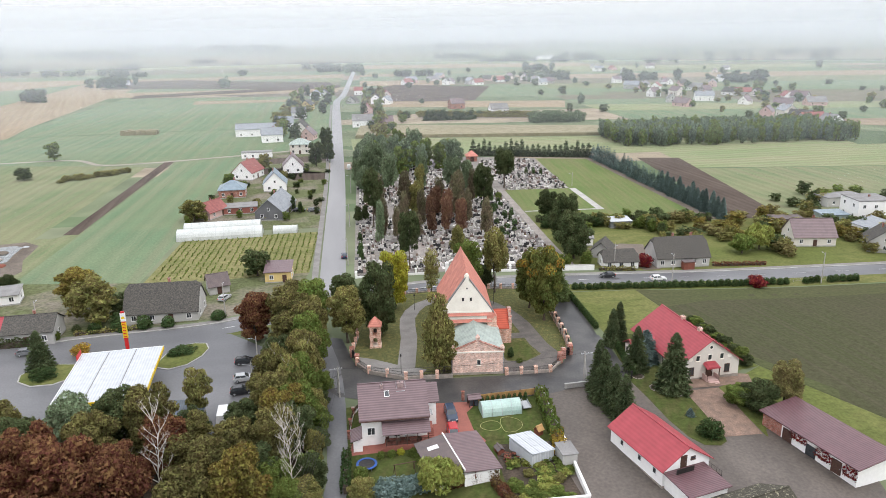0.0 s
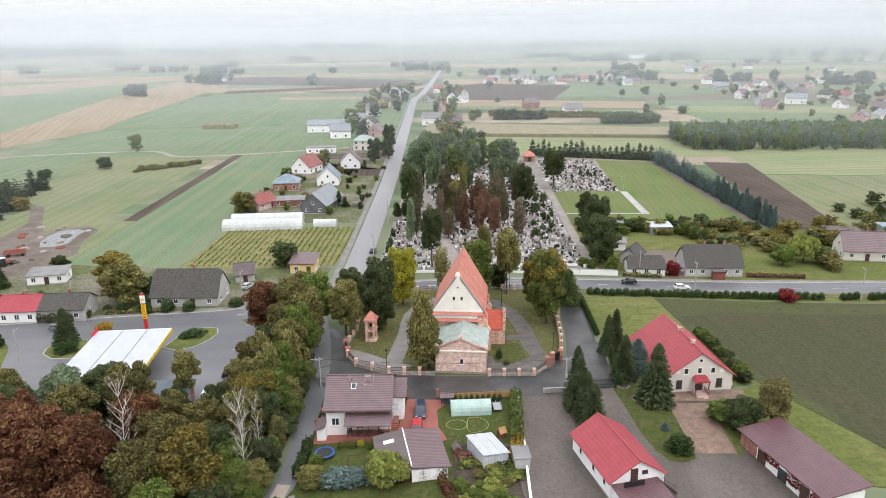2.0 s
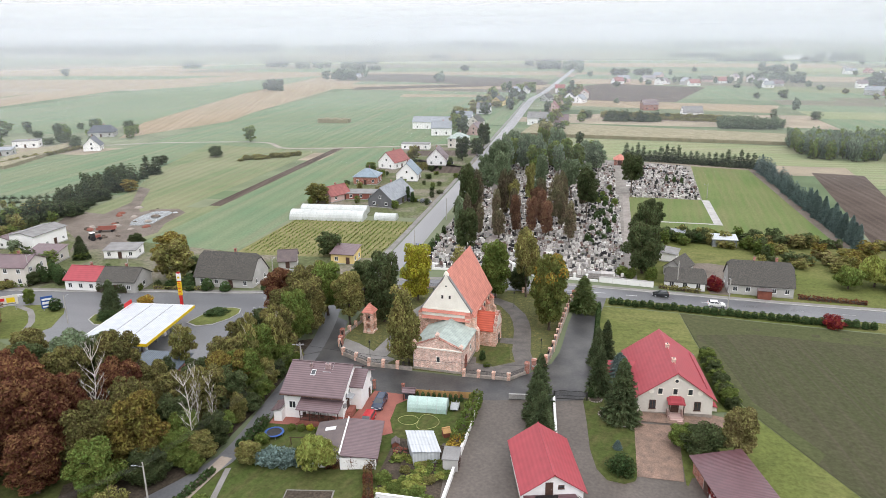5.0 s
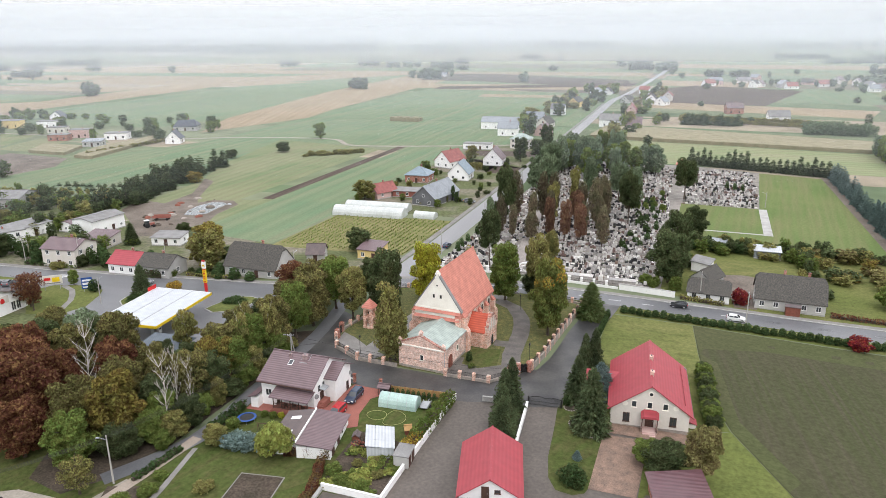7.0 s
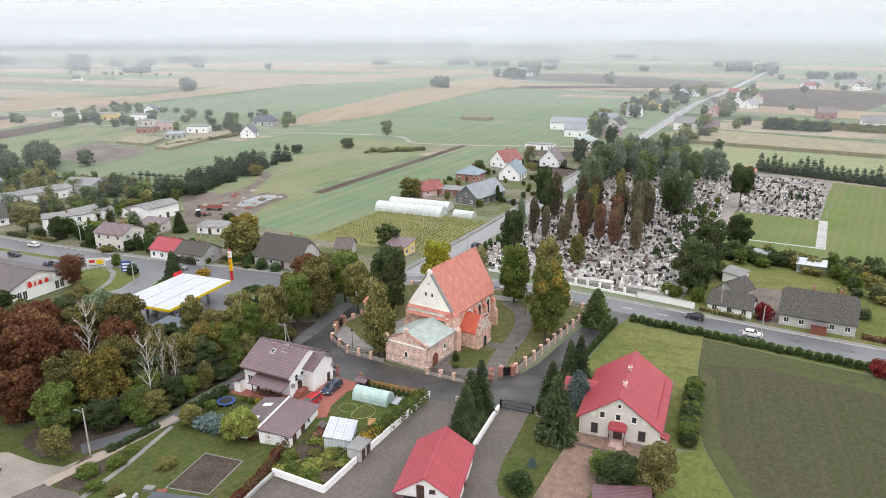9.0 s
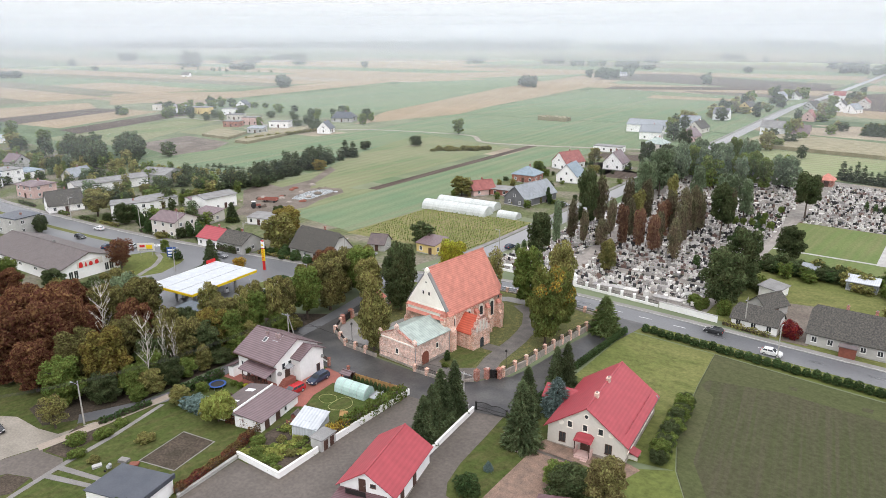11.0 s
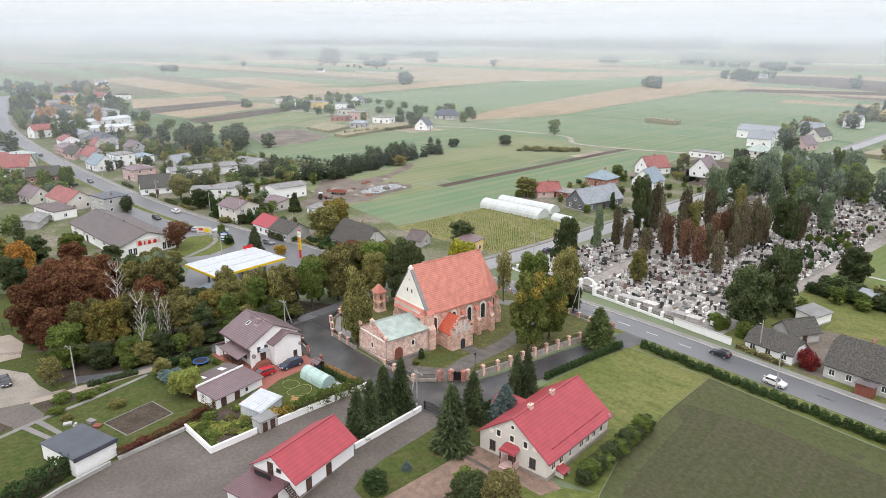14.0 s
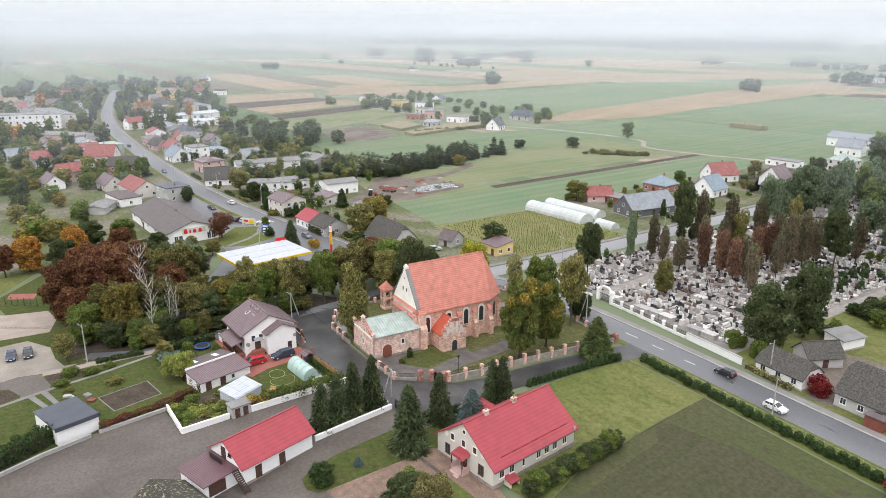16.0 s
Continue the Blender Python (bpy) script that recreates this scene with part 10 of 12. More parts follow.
FAR_SPRUCE = conifer_mesh("far_spruce", 10, 3.0, NEEDLE, 77, 700, 1.2)


def far_tree(mat, x, y, h, r, label, category="trees", name="woods", group=""):
    FAR.setdefault((group, mat.name), (mat, label, []))[2].append((x, y, h, r))


def plant_far():
    """One object for each far wood and leaf colour: trunks and leafy crowns."""
    for (group, _), (mat, label, spots) in FAR.items():
        V, F, MI = [], [], []
        for k, (x, y, h, r) in enumerate(spots):
            a = k * 2.4
            z = H(x, y)
            n = len(V)
            if mat is NEEDLE:
                for v in FAR_SPRUCE.vertices:
                    V.append((x + v.co.x * r / 3.0, y + v.co.y * r / 3.0, z + v.co.z * h / 10))
                for p in FAR_SPRUCE.polygons:
                    F.append(tuple(n + q for q in p.vertices))
                    MI.append(0)
            else:
                P = FAR_POINTS[k % 3] if math.hypot(x - 40, y - 40) < 560 else FAR_POINTS[3 + k % 2]
                c, s = math.cos(a) * r / 3.5, math.sin(a) * r / 3.5
                V += np.stack([x + P[:, 0] * c - P[:, 1] * s, y + P[:, 0] * s + P[:, 1] * c, z + P[:, 2] * h / 10], 1).tolist()
                F += (np.arange(len(P)).reshape(-1, 3) + n).tolist()
                MI += [0] * (len(P) // 3)
            t = Mesh().tube((x, y, z - 0.2), (x, y, z + h * 0.6), h * 0.022, h * 0.01, 5)
            n = len(V)
            V += t.v
            F += [tuple(n + q for q in f) for f in t.f]
            MI += [1] * len(t.f)
        me = bpy.data.meshes.new("woods")
        me.from_pydata([tuple(v) for v in V], [], F)
        me.materials.append(mat)
        me.materials.append(BARK)
        me.polygons.foreach_set("material_index", MI)
        tagged(new("woods", me), label, "trees", "", "stuff")


for i in range(120):
    x = rs.uniform(-300, -92)
    y = 148 + (x + 100) * 0.02 + rs.uniform(6, 70)
    if -142 < x and y > 172:
        continue
    far_tree((LEAF_DARK, LEAF_GREEN, LEAF_OLIVE)[i % 3], x, y, rs.uniform(3, 7.5), rs.uniform(1.8, 3.2), "garden tree among the village houses", group="garden trees")
for i in range(90):
    x = rs.uniform(-330, -105)
    y = 108 - rs.uniform(4, 60)
    if y > 88 and x > -180:
        continue
    far_tree((LEAF_DARK, LEAF_GREEN, LEAF_OLIVE, LEAF_AMBER)[i % 4], x, y, rs.uniform(4, 9), rs.uniform(2.2, 4), "garden tree south of the main road", group="garden trees")
for i in range(150):
    x = rs.uniform(-760, -310)
    y = road_y(x) + rs.choice((-1, 1)) * rs.uniform(12, 100)
    far_tree((LEAF_DARK, LEAF_GREEN, LEAF_OLIVE, LEAF_DARK, LEAF_GREEN, LEAF_ORANGE)[(i * 7) % 17 % 6], x, y, rs.uniform(6, 14), rs.uniform(3, 5.5), "leafy tree in the far village", group="village trees")
for i in range(80):
    t = i / 79
    far_tree(NEEDLE if i % 5 else LEAF_DARK, -146 - 20 * t + rs.uniform(-7, 5), 205 + 75 * t + rs.uniform(-5, 5), rs.uniform(5, 9.5), rs.uniform(2, 3.2), "dark spruce in the field shelter belt", "spruce", "spruce", "shelter belt")
for x, y, h in ((-162, 262, 10), (-162, 270, 10.5), (-164, 266, 9), (-165.8, 292, 10), (-163, 295, 9)):
    tree("far_conifer", NEEDLE, x, y, h, 3.0, "tall dark spruce by the field track", "spruce", "spruce", "shelter belt")
for x, y, h, r, mt in ((-150, 258, 5, 4, LEAF_AMBER), (-62, 252, 8, 4.6, LEAF_OLIVE), (-64, 158, 11, 5.4, LEAF_OLIVE), (-60, 163, 5.5, 3, LEAF_DARK), (-31, 187, 7.5, 4.2, LEAF_DARK), (-25, 357, 13, 4, LEAF_DARK), (-22, 405, 14, 4, LEAF_DARK), (-20, 372, 10, 4, LEAF_DARK),
                       (-50, 352, 8, 3.6, LEAF_OLIVE), (-60, 312, 6, 3, LEAF_GREEN), (-168, 400, 10, 4, LEAF_GREEN), (-175, 318, 5, 3.5, LEAF_DARK), (-160, 345, 6, 4, LEAF_DARK), (-53, 156.6, 3.4, 1.8, LEAF_DARK), (-58, 155, 3, 1.6, LEAF_DARK), (-28, 262, 6, 1.0, THUJA), (-25, 258, 4.5, 1.0, THUJA)):
    tree("far", mt, x, y, h, r, "leafy tree beside the village fields", group="field trees")
for i in range(330):
    x, y = rs.uniform(148, 292), rs.uniform(386, 442)
    far_tree((LEAF_GREY, LEAF_GREY, LEAF_GREEN)[i % 3], x, y, rs.uniform(9, 11.5), rs.uniform(2.2, 3.2), "slender tree in the young birch wood", group="birch wood")
for i in range(60):
    x, y = rs.uniform(150, 300), rs.uniform(226, 258)
    far_tree((LEAF_DARK, LEAF_GREEN, LEAF_OLIVE)[i % 3], x, y, rs.uniform(2.5, 6.5), rs.uniform(1.8, 3.4), "scrub tree in the rough eastern gardens", group="eastern scrub")
for i in range(150):
    x, y = rs.uniform(95, 190), rs.uniform(178, 228)
    if 124 < x < 146 and y < 206 or 100 < x < 120 and y < 200:
        continue
    far_tree((LEAF_DARK, LEAF_OLIVE, LEAF_DRY, LEAF_AMBER)[i % 4], x, y, rs.uniform(2.0, 5), rs.uniform(2, 3.6), "garden shrub east of the cemetery", group="eastern shrubs")
for i in range(90):
    x, y = rs.uniform(285, 480), rs.uniform(430, 880)
    far_tree((LEAF_DARK, LEAF_GREEN, LEAF_OLIVE)[i % 3], x, y, rs.uniform(3, 8), rs.uniform(2, 3.6), "tree among the far hamlet houses", group="hamlet trees")
for i in range(60):
    x, y = rs.choice((-1, 1)) * rs.uniform(15, 55) - 19, rs.uniform(425, 830)
    far_tree((LEAF_DARK, LEAF_GREEN, LEAF_OLIVE)[i % 3], x, y, rs.uniform(5, 12), rs.uniform(3, 5), "tree beside the straight far road", group="far road trees")
for i in range(60):
    a, d = rs.uniform(0.25, 2.8), rs.uniform(700, 1900)
    x, y = 20 + d * math.cos(a) * 1.1, 150 + d * math.sin(a)
    for k in range(rs.choice((1, 3, 6))):
        far_tree(LEAF_DARK, x + k * rs.uniform(6, 12), y + rs.uniform(-8, 8), rs.uniform(8, 16), rs.uniform(5, 9), "lone field tree far off in mist", group="far field trees")
for i in range(60):
    x, y = -480 + rs.uniform(0, 230), 335 + rs.uniform(0, 110)
    far_tree((LEAF_DARK, LEAF_GREEN)[i % 2], x, y, rs.uniform(4, 9), rs.uniform(2.5, 4.5), "tree among the north-west houses", group="field house trees")
for i in range(30):
    x, y = -300 + rs.uniform(0, 60), 195 + rs.uniform(0, 45)
    far_tree(LEAF_DARK, x, y, rs.uniform(8, 13), rs.uniform(3, 5), "dark tree in the village copse", group="village copse")

for i in range(230):
    x = rs.uniform(-450, -100)
    y = road_y(x) + rs.choice((-1, 1)) * rs.uniform(11, 62)
    if x > -170 and y < 135 or x > -150 and y > 172:
        continue
    far_tree((LEAF_DARK, LEAF_GREEN, LEAF_GREY, LEAF_OLIVE, NEEDLE)[i % 5], x, y, rs.uniform(2, 7), rs.uniform(1.3, 3), "shrubs and trees between the village houses", group="village shrubs")
for i in range(44):
    far_tree(LEAF_OLIVE, 44 + i * 2.2, 566 - i * 0.5, rs.uniform(2.5, 4), rs.uniform(1.6, 2.2), "row of small fruit trees far off", group="fruit row")
    far_tree(LEAF_OLIVE, 44 + i * 2.2, 586 - i * 0.5, rs.uniform(2.5, 4), rs.uniform(1.6, 2.2), "row of small fruit trees far off", group="fruit row")
for i in range(46):
    far_tree(NEEDLE if i % 3 else LEAF_OLIVE, -205 + i * 1.1 + rs.uniform(-1, 1), 214 + (i % 3) * 9 + i * 0.3, rs.uniform(1.5, 3.2), rs.uniform(0.8, 1.5), "rows of young nursery trees", group="nursery rows")
for i in range(26):
    far_tree(LEAF_OLIVE, -258 + i * 0.1, 300 + i * 2.4, rs.uniform(1.5, 3.0), rs.uniform(1.0, 1.8), "dry shrubs beside the maize plot", group="plot shrubs")
for i in range(190):
    x = rs.uniform(-860, -400)
    y = road_y(x) + rs.choice((-1, 1)) * rs.uniform(7, 38)
    far_tree((LEAF_DARK, LEAF_GREEN, LEAF_DARK, LEAF_GREY, NEEDLE)[i % 5], x, y, rs.uniform(5, 12), rs.uniform(2.2, 4.2), "tree lining the far main road", group="far main road trees")
# dense greenery of the village west and the misty distance
for i in range(170):
    x = rs.uniform(-470, -185)
    y = road_y(x) - rs.uniform(14, 92)
    if -330 < x < -240 and y > 108 or -430 < x < -330 and y > 72:
        y -= 45
    far_tree((LEAF_GREEN, LEAF_DARK, LEAF_GREEN, LEAF_OLIVE)[i % 4], x, y, rs.uniform(4.5, 10), rs.uniform(2.2, 4.2), "leafy tree in the village gardens", group="old gardens")
for i in range(70):
    x, y = rs.uniform(-206, -140), rs.uniform(152, 212)
    far_tree((LEAF_DARK, LEAF_GREEN, LEAF_OLIVE, NEEDLE)[i % 4], x, y, rs.uniform(3, 7), rs.uniform(1.6, 3), "dense garden growth behind the houses", group="back gardens")
for i in range(80):
    x, y = rs.uniform(59, 96), rs.uniform(202, 230)
    if not (65 < x < 90 and y < 217):
        far_tree((LEAF_DARK, LEAF_GREEN, LEAF_OLIVE)[i % 3], x, y, rs.uniform(2, 4.5), rs.uniform(1.2, 2.4), "shrubs round the garden sheds", group="shed shrubs")
for i in range(60):
    x, y = rs.uniform(-66, -18), rs.uniform(248, 350)
    far_tree((LEAF_DARK, LEAF_GREEN, LEAF_OLIVE)[i % 3], x, y, rs.uniform(1.5, 4), rs.uniform(0.9, 1.9), "garden shrubs by the straight road", group="straight road gardens")
for i in range(40):
    far_tree(NEEDLE, 48 + rs.uniform(0, 36), 546 + rs.uniform(-3, 3), rs.uniform(6, 10), rs.uniform(2.4, 3.4), "row of dark spruces among far fields", group="far spruce rows")
    far_tree(LEAF_GREY, 122 + rs.uniform(0, 40), 515 + rs.uniform(-4, 4), rs.uniform(5, 9), rs.uniform(3, 4), "hedge of grey-green trees among fields", group="far hedge rows")
for i in range(46):
    x, y = rs.uniform(-30, 620), rs.uniform(560, 1300)
    far_tree((LEAF_GREY, LEAF_DARK)[i % 2], x, y, rs.uniform(4, 10), rs.uniform(2.5, 5), "small tree among the misty fields", group="misty trees")
# the large forest on the north-western horizon, deep and closed
EDGE = [(-3300, 1050), (-2600, 1590), (-2330, 1790), (-1980, 2126), (-1500, 2120), (-1113, 2461)]
for k in range(8):
    for j in range(84):
        t = (j + rs.uniform(-0.4, 0.4)) / 84 * (len(EDGE) - 1)
        q = min(max(int(t), 0), len(EDGE) - 2)
        x, y = (EDGE[q][i] + (EDGE[q + 1][i] - EDGE[q][i]) * (t - q) for i in (0, 1))
        d = 1 + (0, 45, 140, 300, 500, 760, 1100, 1450)[k] / math.hypot(x, y)
        far_tree(LEAF_DARK, x * d, y * d, rs.uniform(17, 23), rs.uniform(14, 18), "dark forest on the misty horizon", group="horizon forest")
# woods and groves further off, each with its own spread
for x, y, n, wx, wy, h in ((-800, 2300, 14, 90, 60, 20), (-960, 2600, 18, 110, 90, 20), (-430, 2900, 16, 120, 60, 20), (260, 1990, 22, 60, 14, 14), (345, 1697, 30, 70, 12, 12), (-40, 1350, 18, 40, 40, 15), (-500, 1375, 26, 70, 36, 13), (-345, 1092, 7, 26, 16, 10),
                           (-184, 970, 2, 6, 4, 15), (-1192, 912, 5, 14, 10, 27), (-1075, 1094, 4, 8, 8, 23), (-1625, 1025, 7, 40, 14, 23), (-1260, 930, 5, 30, 6, 9), (150, 975, 16, 90, 10, 8), (262, 994, 12, 26, 8, 13), (-1000, 840, 14, 120, 14, 5), (700, 1500, 20, 200, 40, 12), (1100, 1900, 26, 260, 60, 16), (-700, 3100, 24, 300, 60, 20), (500, 2900, 26, 320, 60, 18)):
    for j in range(n):
        far_tree((LEAF_DARK, LEAF_GREY, LEAF_DARK)[j % 3], x + rs.uniform(-wx, wx), y + rs.uniform(-wy, wy), h * rs.uniform(0.75, 1.1), h * rs.uniform(0.32, 0.5), "dark trees standing in the misty fields", group="misty groves")
plant_far()

# orchard rows
ORCH = Mesh()
rs = random.Random(3)
for i in range(24):
    for j in range(42):
        x, y = -58.8 + i * 1.8 + rs.uniform(-0.25, 0.25), 188 + j * 1.0 + rs.uniform(-0.2, 0.2)
        if rs.random() < 0.86:
            ORCH.dome((x, y, H(x, y)), 0.22, 0.22, rs.uniform(0.3, 0.75), 5, 2)
tagged(new("orchard_rows", ORCH.data("orchard_rows", LEAF_GREEN)), "rows of small young bushes in the orchard", "bushes", "", "stuff")


# ---- walls and fences ----
def churchyard_wall():
    ob = tagged(new("churchyard_wall"), "fieldstone churchyard wall with brick piers and iron railings", "wall")
    runs = [([(-3.4, 122.6), (-1.2, 118.8), (5.4, 115.0), (13.9, 114.6)], 0.75, True), ([(23.8, 114.3), (32.0, 114.4), (34.6, 117.6)], 0.6, True), ([(38.0, 122.2), (38.9, 129), (39.9, 145.3), (41.2, 161.8)], 1.25, True),
            ([(-5.2, 157.6), (5, 162.2), (17, 163.4), (25, 163.2)], 0.35, True), ([(29, 163.2), (41.2, 161.8)], 0.45, True), ([(-4.6, 127.5), (-3.4, 136), (-4.4, 148)], 0.5, False)]
    for pts, hb, rail in runs:
        for (xa, ya), (xb, yb) in zip(pts, pts[1:]):
            ln = math.hypot(xb - xa, yb - ya)
            n = max(1, round(ln / 3.1))
            for i in range(n):
                x0, y0 = xa + (xb - xa) * i / n, ya + (yb - ya) * i / n
                x1, y1 = xa + (xb - xa) * (i + 1) / n, ya + (yb - ya) * (i + 1) / n
                z0, z1 = H(x0, y0), H(x1, y1)
                part("stone_base", Mesh().bar((x0, y0, z0 - 0.5), (x1, y1, z1 - 0.5), 0.5, hb + 0.5), STONE, ob)
                pr = Mesh().box(x0 - 0.3, y0 - 0.3, z0 - 0.4, x0 + 0.3, y0 + 0.3, z0 + hb + 0.8)
                pr.box(x0 - 0.36, y0 - 0.36, z0 + hb + 0.8, x0 + 0.36, y0 + 0.36, z0 + hb + 0.95, taper=0.14)
                part("brick_pier", pr, BRICK, ob)
                if rail:
                    dx, dy = (x1 - x0) / ln * n, (y1 - y0) / ln * n
                    rl = Mesh()
                    for zz in (0.12, 0.72):
                        rl.bar((x0 + dx * 0.3, y0 + dy * 0.3, z0 + hb + zz), (x1 - dx * 0.3, y1 - dy * 0.3, z1 + hb + zz), 0.04, 0.05)
                    m = int(ln / n / 0.16)
                    for j in range(2, m - 1):
                        t = j / m
                        xx, yy, zz = x0 + (x1 - x0) * t, y0 + (y1 - y0) * t, z0 + (z1 - z0) * t + hb
                        rl.box(xx - 0.014, yy - 0.014, zz, xx + 0.014, yy + 0.014, zz + 0.86)
                    part("railing", rl, IRON, ob)
    for x, y in ((34.9, 118.2), (36.0, 119.9), (37.7, 121.3), (41.3, 161.9), (-3.4, 123.2), (-4.4, 126.8)):
        z = H(x, y)
        part("gate_pier", Mesh().box(x - 0.42, y - 0.42, z - 0.4, x + 0.42, y + 0.42, z + 2.0).box(x - 0.5, y - 0.5, z + 2.0, x + 0.5, y + 0.5, z + 2.2, taper=0.2), BRICKRED, ob, "tall red brick gate pier")


churchyard_wall()


def iron_gate(pts, h, label):
    ob = tagged(new("iron_gate"), label, "gate")
    (xa, ya), (xb, yb) = pts
    for k in range(2):
        x0, y0 = xa + (xb - xa) * k / 2, ya + (yb - ya) * k / 2
        x1, y1 = xa + (xb - xa) * (k + 1) / 2, ya + (yb - ya) * (k + 1) / 2
        z = H(x0, y0)
        m = Mesh()
        n = 16
        for j in range(n + 1):
            t = j / n
            x, y = x0 + (x1 - x0) * t, y0 + (y1 - y0) * t
            top = h + 0.35 * math.sin(math.pi * (t if k == 0 else 1 - t) * 0.9)
            m.box(x - 0.02, y - 0.02, z + 0.08, x + 0.02, y + 0.02, z + top)
            if j < n:
                xn, yn = x0 + (x1 - x0) * (j + 1) / n, y0 + (y1 - y0) * (j + 1) / n
                tn = h + 0.35 * math.sin(math.pi * ((j + 1) / n if k == 0 else 1 - (j + 1) / n) * 0.9)
                m.bar((x, y, z + top), (xn, yn, z + tn), 0.06, 0.08)
        for zz in (0.1, h * 0.55):
            m.bar((x0, y0, z + zz), (x1, y1, z + zz), 0.05, 0.06)
        part("gate_leaf", m, IRON, ob)
    for x, y in pts:
        part("gate_post", Mesh().box(x - 0.12, y - 0.12, H(x, y) - 0.2, x + 0.12, y + 0.12, H(x, y) + h + 0.3), IRON, ob)


iron_gate([(40.5, 109.7), (46.0, 110.4)], 1.3, "black wrought iron drive gate")
iron_gate([(36.3, 120.2), (37.4, 121.0)], 1.4, "low iron churchyard gate")
iron_gate([(-3.4, 123.6), (-4.3, 126.4)], 1.4, "iron side gate of the churchyard")


def plain_wall(pts, w, h, mat, label, cap=None, seg=3.0, name="garden_wall"):
    ob = tagged(new(name), label, "wall")
    for (xa, ya), (xb, yb) in zip(pts, pts[1:]):
        n = max(1, round(math.hypot(xb - xa, yb - ya) / seg))
        for i in range(n):
            p = (xa + (xb - xa) * i / n, ya + (yb - ya) * i / n)
            q = (xa + (xb - xa) * (i + 1) / n, ya + (yb - ya) * (i + 1) / n)
            part("panel", Mesh().bar((*p, H(*p) - 0.5), (*q, H(*q) - 0.5), w, h + 0.5), mat, ob)
            part("coping", Mesh().bar((*p, H(*p) + h), (*q, H(*q) + h), w + 0.1, 0.08), cap or CONCRETE, ob)
    return ob


plain_wall([(18.8, 77.9), (27.9, 78.0), (28.0, 85.6)], 0.25, 1.0, WHITE, "white rendered garden wall round the vegetable beds", WHITE)
plain_wall([(28.1, 89.2), (28.4, 106.9)], 0.25, 1.1, WHITE, "white rendered garden wall along the court", WHITE)
plain_wall([(18.9, 77.7), (19.5, 67.2)], 0.4, 0.5, CONCRETE, "low concrete kerb wall below the creeper")
plain_wall([(19.9, 66), (21.2, 59), (24, 50)], 0.3, 0.6, CONCRETE, "low concrete wall beside the garage")
plain_wall([(32.9, 107.9), (39.6, 108.8)], 0.3, 0.9, CONCRETE, "grey concrete wall at the court entrance")
plain_wall([(40.5, 108.9), (42.0, 94.4)], 0.3, 0.9, WHITE, "low white wall beside the drive", WHITE)
# rail fence at the lawn's corner and along the hedge
fn = tagged(new("wire_fence"), "thin wire fence behind the thuja row", "fence")
for i in range(27):
    x = 49.4 + i * 3.0
    z = H(x, 161.5)
    part("post", Mesh().tube((x, 161.5, z - 0.2), (x, 161.5, z + 1.4), 0.04, 0.04, 6), GALV, fn)
    if i < 26:
        w = Mesh()
        for zz in (0.3, 0.8, 1.3):
            w.tube((x, 161.5, z + zz), (x + 3, 161.5, H(x + 3, 161.5) + zz), 0.012, 0.012, 4)
        part("wire", w, GALV, fn)
# board fence between yard and lane
bf = tagged(new("board_fence"), "golden wooden board fence beside the lane", "fence")
GOLDWOOD = material("golden_boards", (0.42, 0.25, 0.10), (0.34, 0.20, 0.085), 0.7, 1.0, 15, 0.3, spread=0.15)
for i in range(22):
    t = i / 22
    x, y = 16.9 + 10.2 * t, 105.5 + 1.0 * t
    part("board", Mesh().box(x, y - 0.03, H(x, y) - 0.1, x + 0.45, y + 0.03, H(x, y) + 1.25), GOLDWOOD, bf)
for i in range(5):
    t = i / 4
    x, y = 16.9 + 10.2 * t, 105.6 + 1.0 * t
    part("post", Mesh().box(x - 0.07, y - 0.07, H(x, y) - 0.2, x + 0.07, y + 0.07, H(x, y) + 1.4), DARKWOOD, bf)
# lane-side fence of the white house: red-capped piers
lf = tagged(new("pier_fence"), "low fence with dark red piers beside the lane", "fence")
pts = [(-4.6, 97.5), (-4.4, 101), (-4.0, 104.5), (-2.4, 107.4), (1.0, 108.4), (4.6, 108.2), (8.4, 107.4)]
for (xa, ya), (xb, yb) in zip(pts, pts[1:]):
    z = H(xa, ya)
    part("pier", Mesh().box(xa - 0.2, ya - 0.2, z - 0.3, xa + 0.2, ya + 0.2, z + 1.3).box(xa - 0.27, ya - 0.27, z + 1.3, xa + 0.27, ya + 0.27, z + 1.42), BRICKRED, lf)
    part("base", Mesh().bar((xa, ya, z - 0.3), (xb, yb, H(xb, yb) - 0.3), 0.2, 0.65), WHITE, lf)
    rl = Mesh()
    for j in range(12):
        t = (j + 0.5) / 12
        x, y = xa + (xb - xa) * t, ya + (yb - ya) * t
        rl.box(x - 0.05, y - 0.05, z + 0.35, x + 0.05, y + 0.05, z + 1.15)
    part("picket_panel", rl, DARKWOOD, lf)
for x, y in ((9.2, 106.6), (14.6, 106.2)):
    single("gate_pier", Mesh().box(-0.22, -0.22, -0.3, 0.22, 0.22, 1.6).box(-0.3, -0.3, 1.6, 0.3, 0.3, 1.72), BRICKRED, x, y, 5, "dark red brick gate pier of the yard", "pier", "yard gate piers")
sw = thing("bin_shelter", 16.2, 104.4, 5, "dark wooden bin shelter with plum roof", "shelter")
for k in (-1, 1):
    for j in (-1, 1):
        part("post", Mesh().box(k * 0.9 - 0.06, j * 0.7 - 0.06, -0.2, k * 0.9 + 0.06, j * 0.7 + 0.06, 1.6), DARKWOOD, sw)
part("roof", gable_roof(2.0, 1.6, 1.6, 2.0, 0.2, 0.06, 0.15), METAL_PLUM, sw)
part("back", Mesh().box(-0.9, 0.66, 0, 0.9, 0.72, 1.5), DARKWOOD, sw)
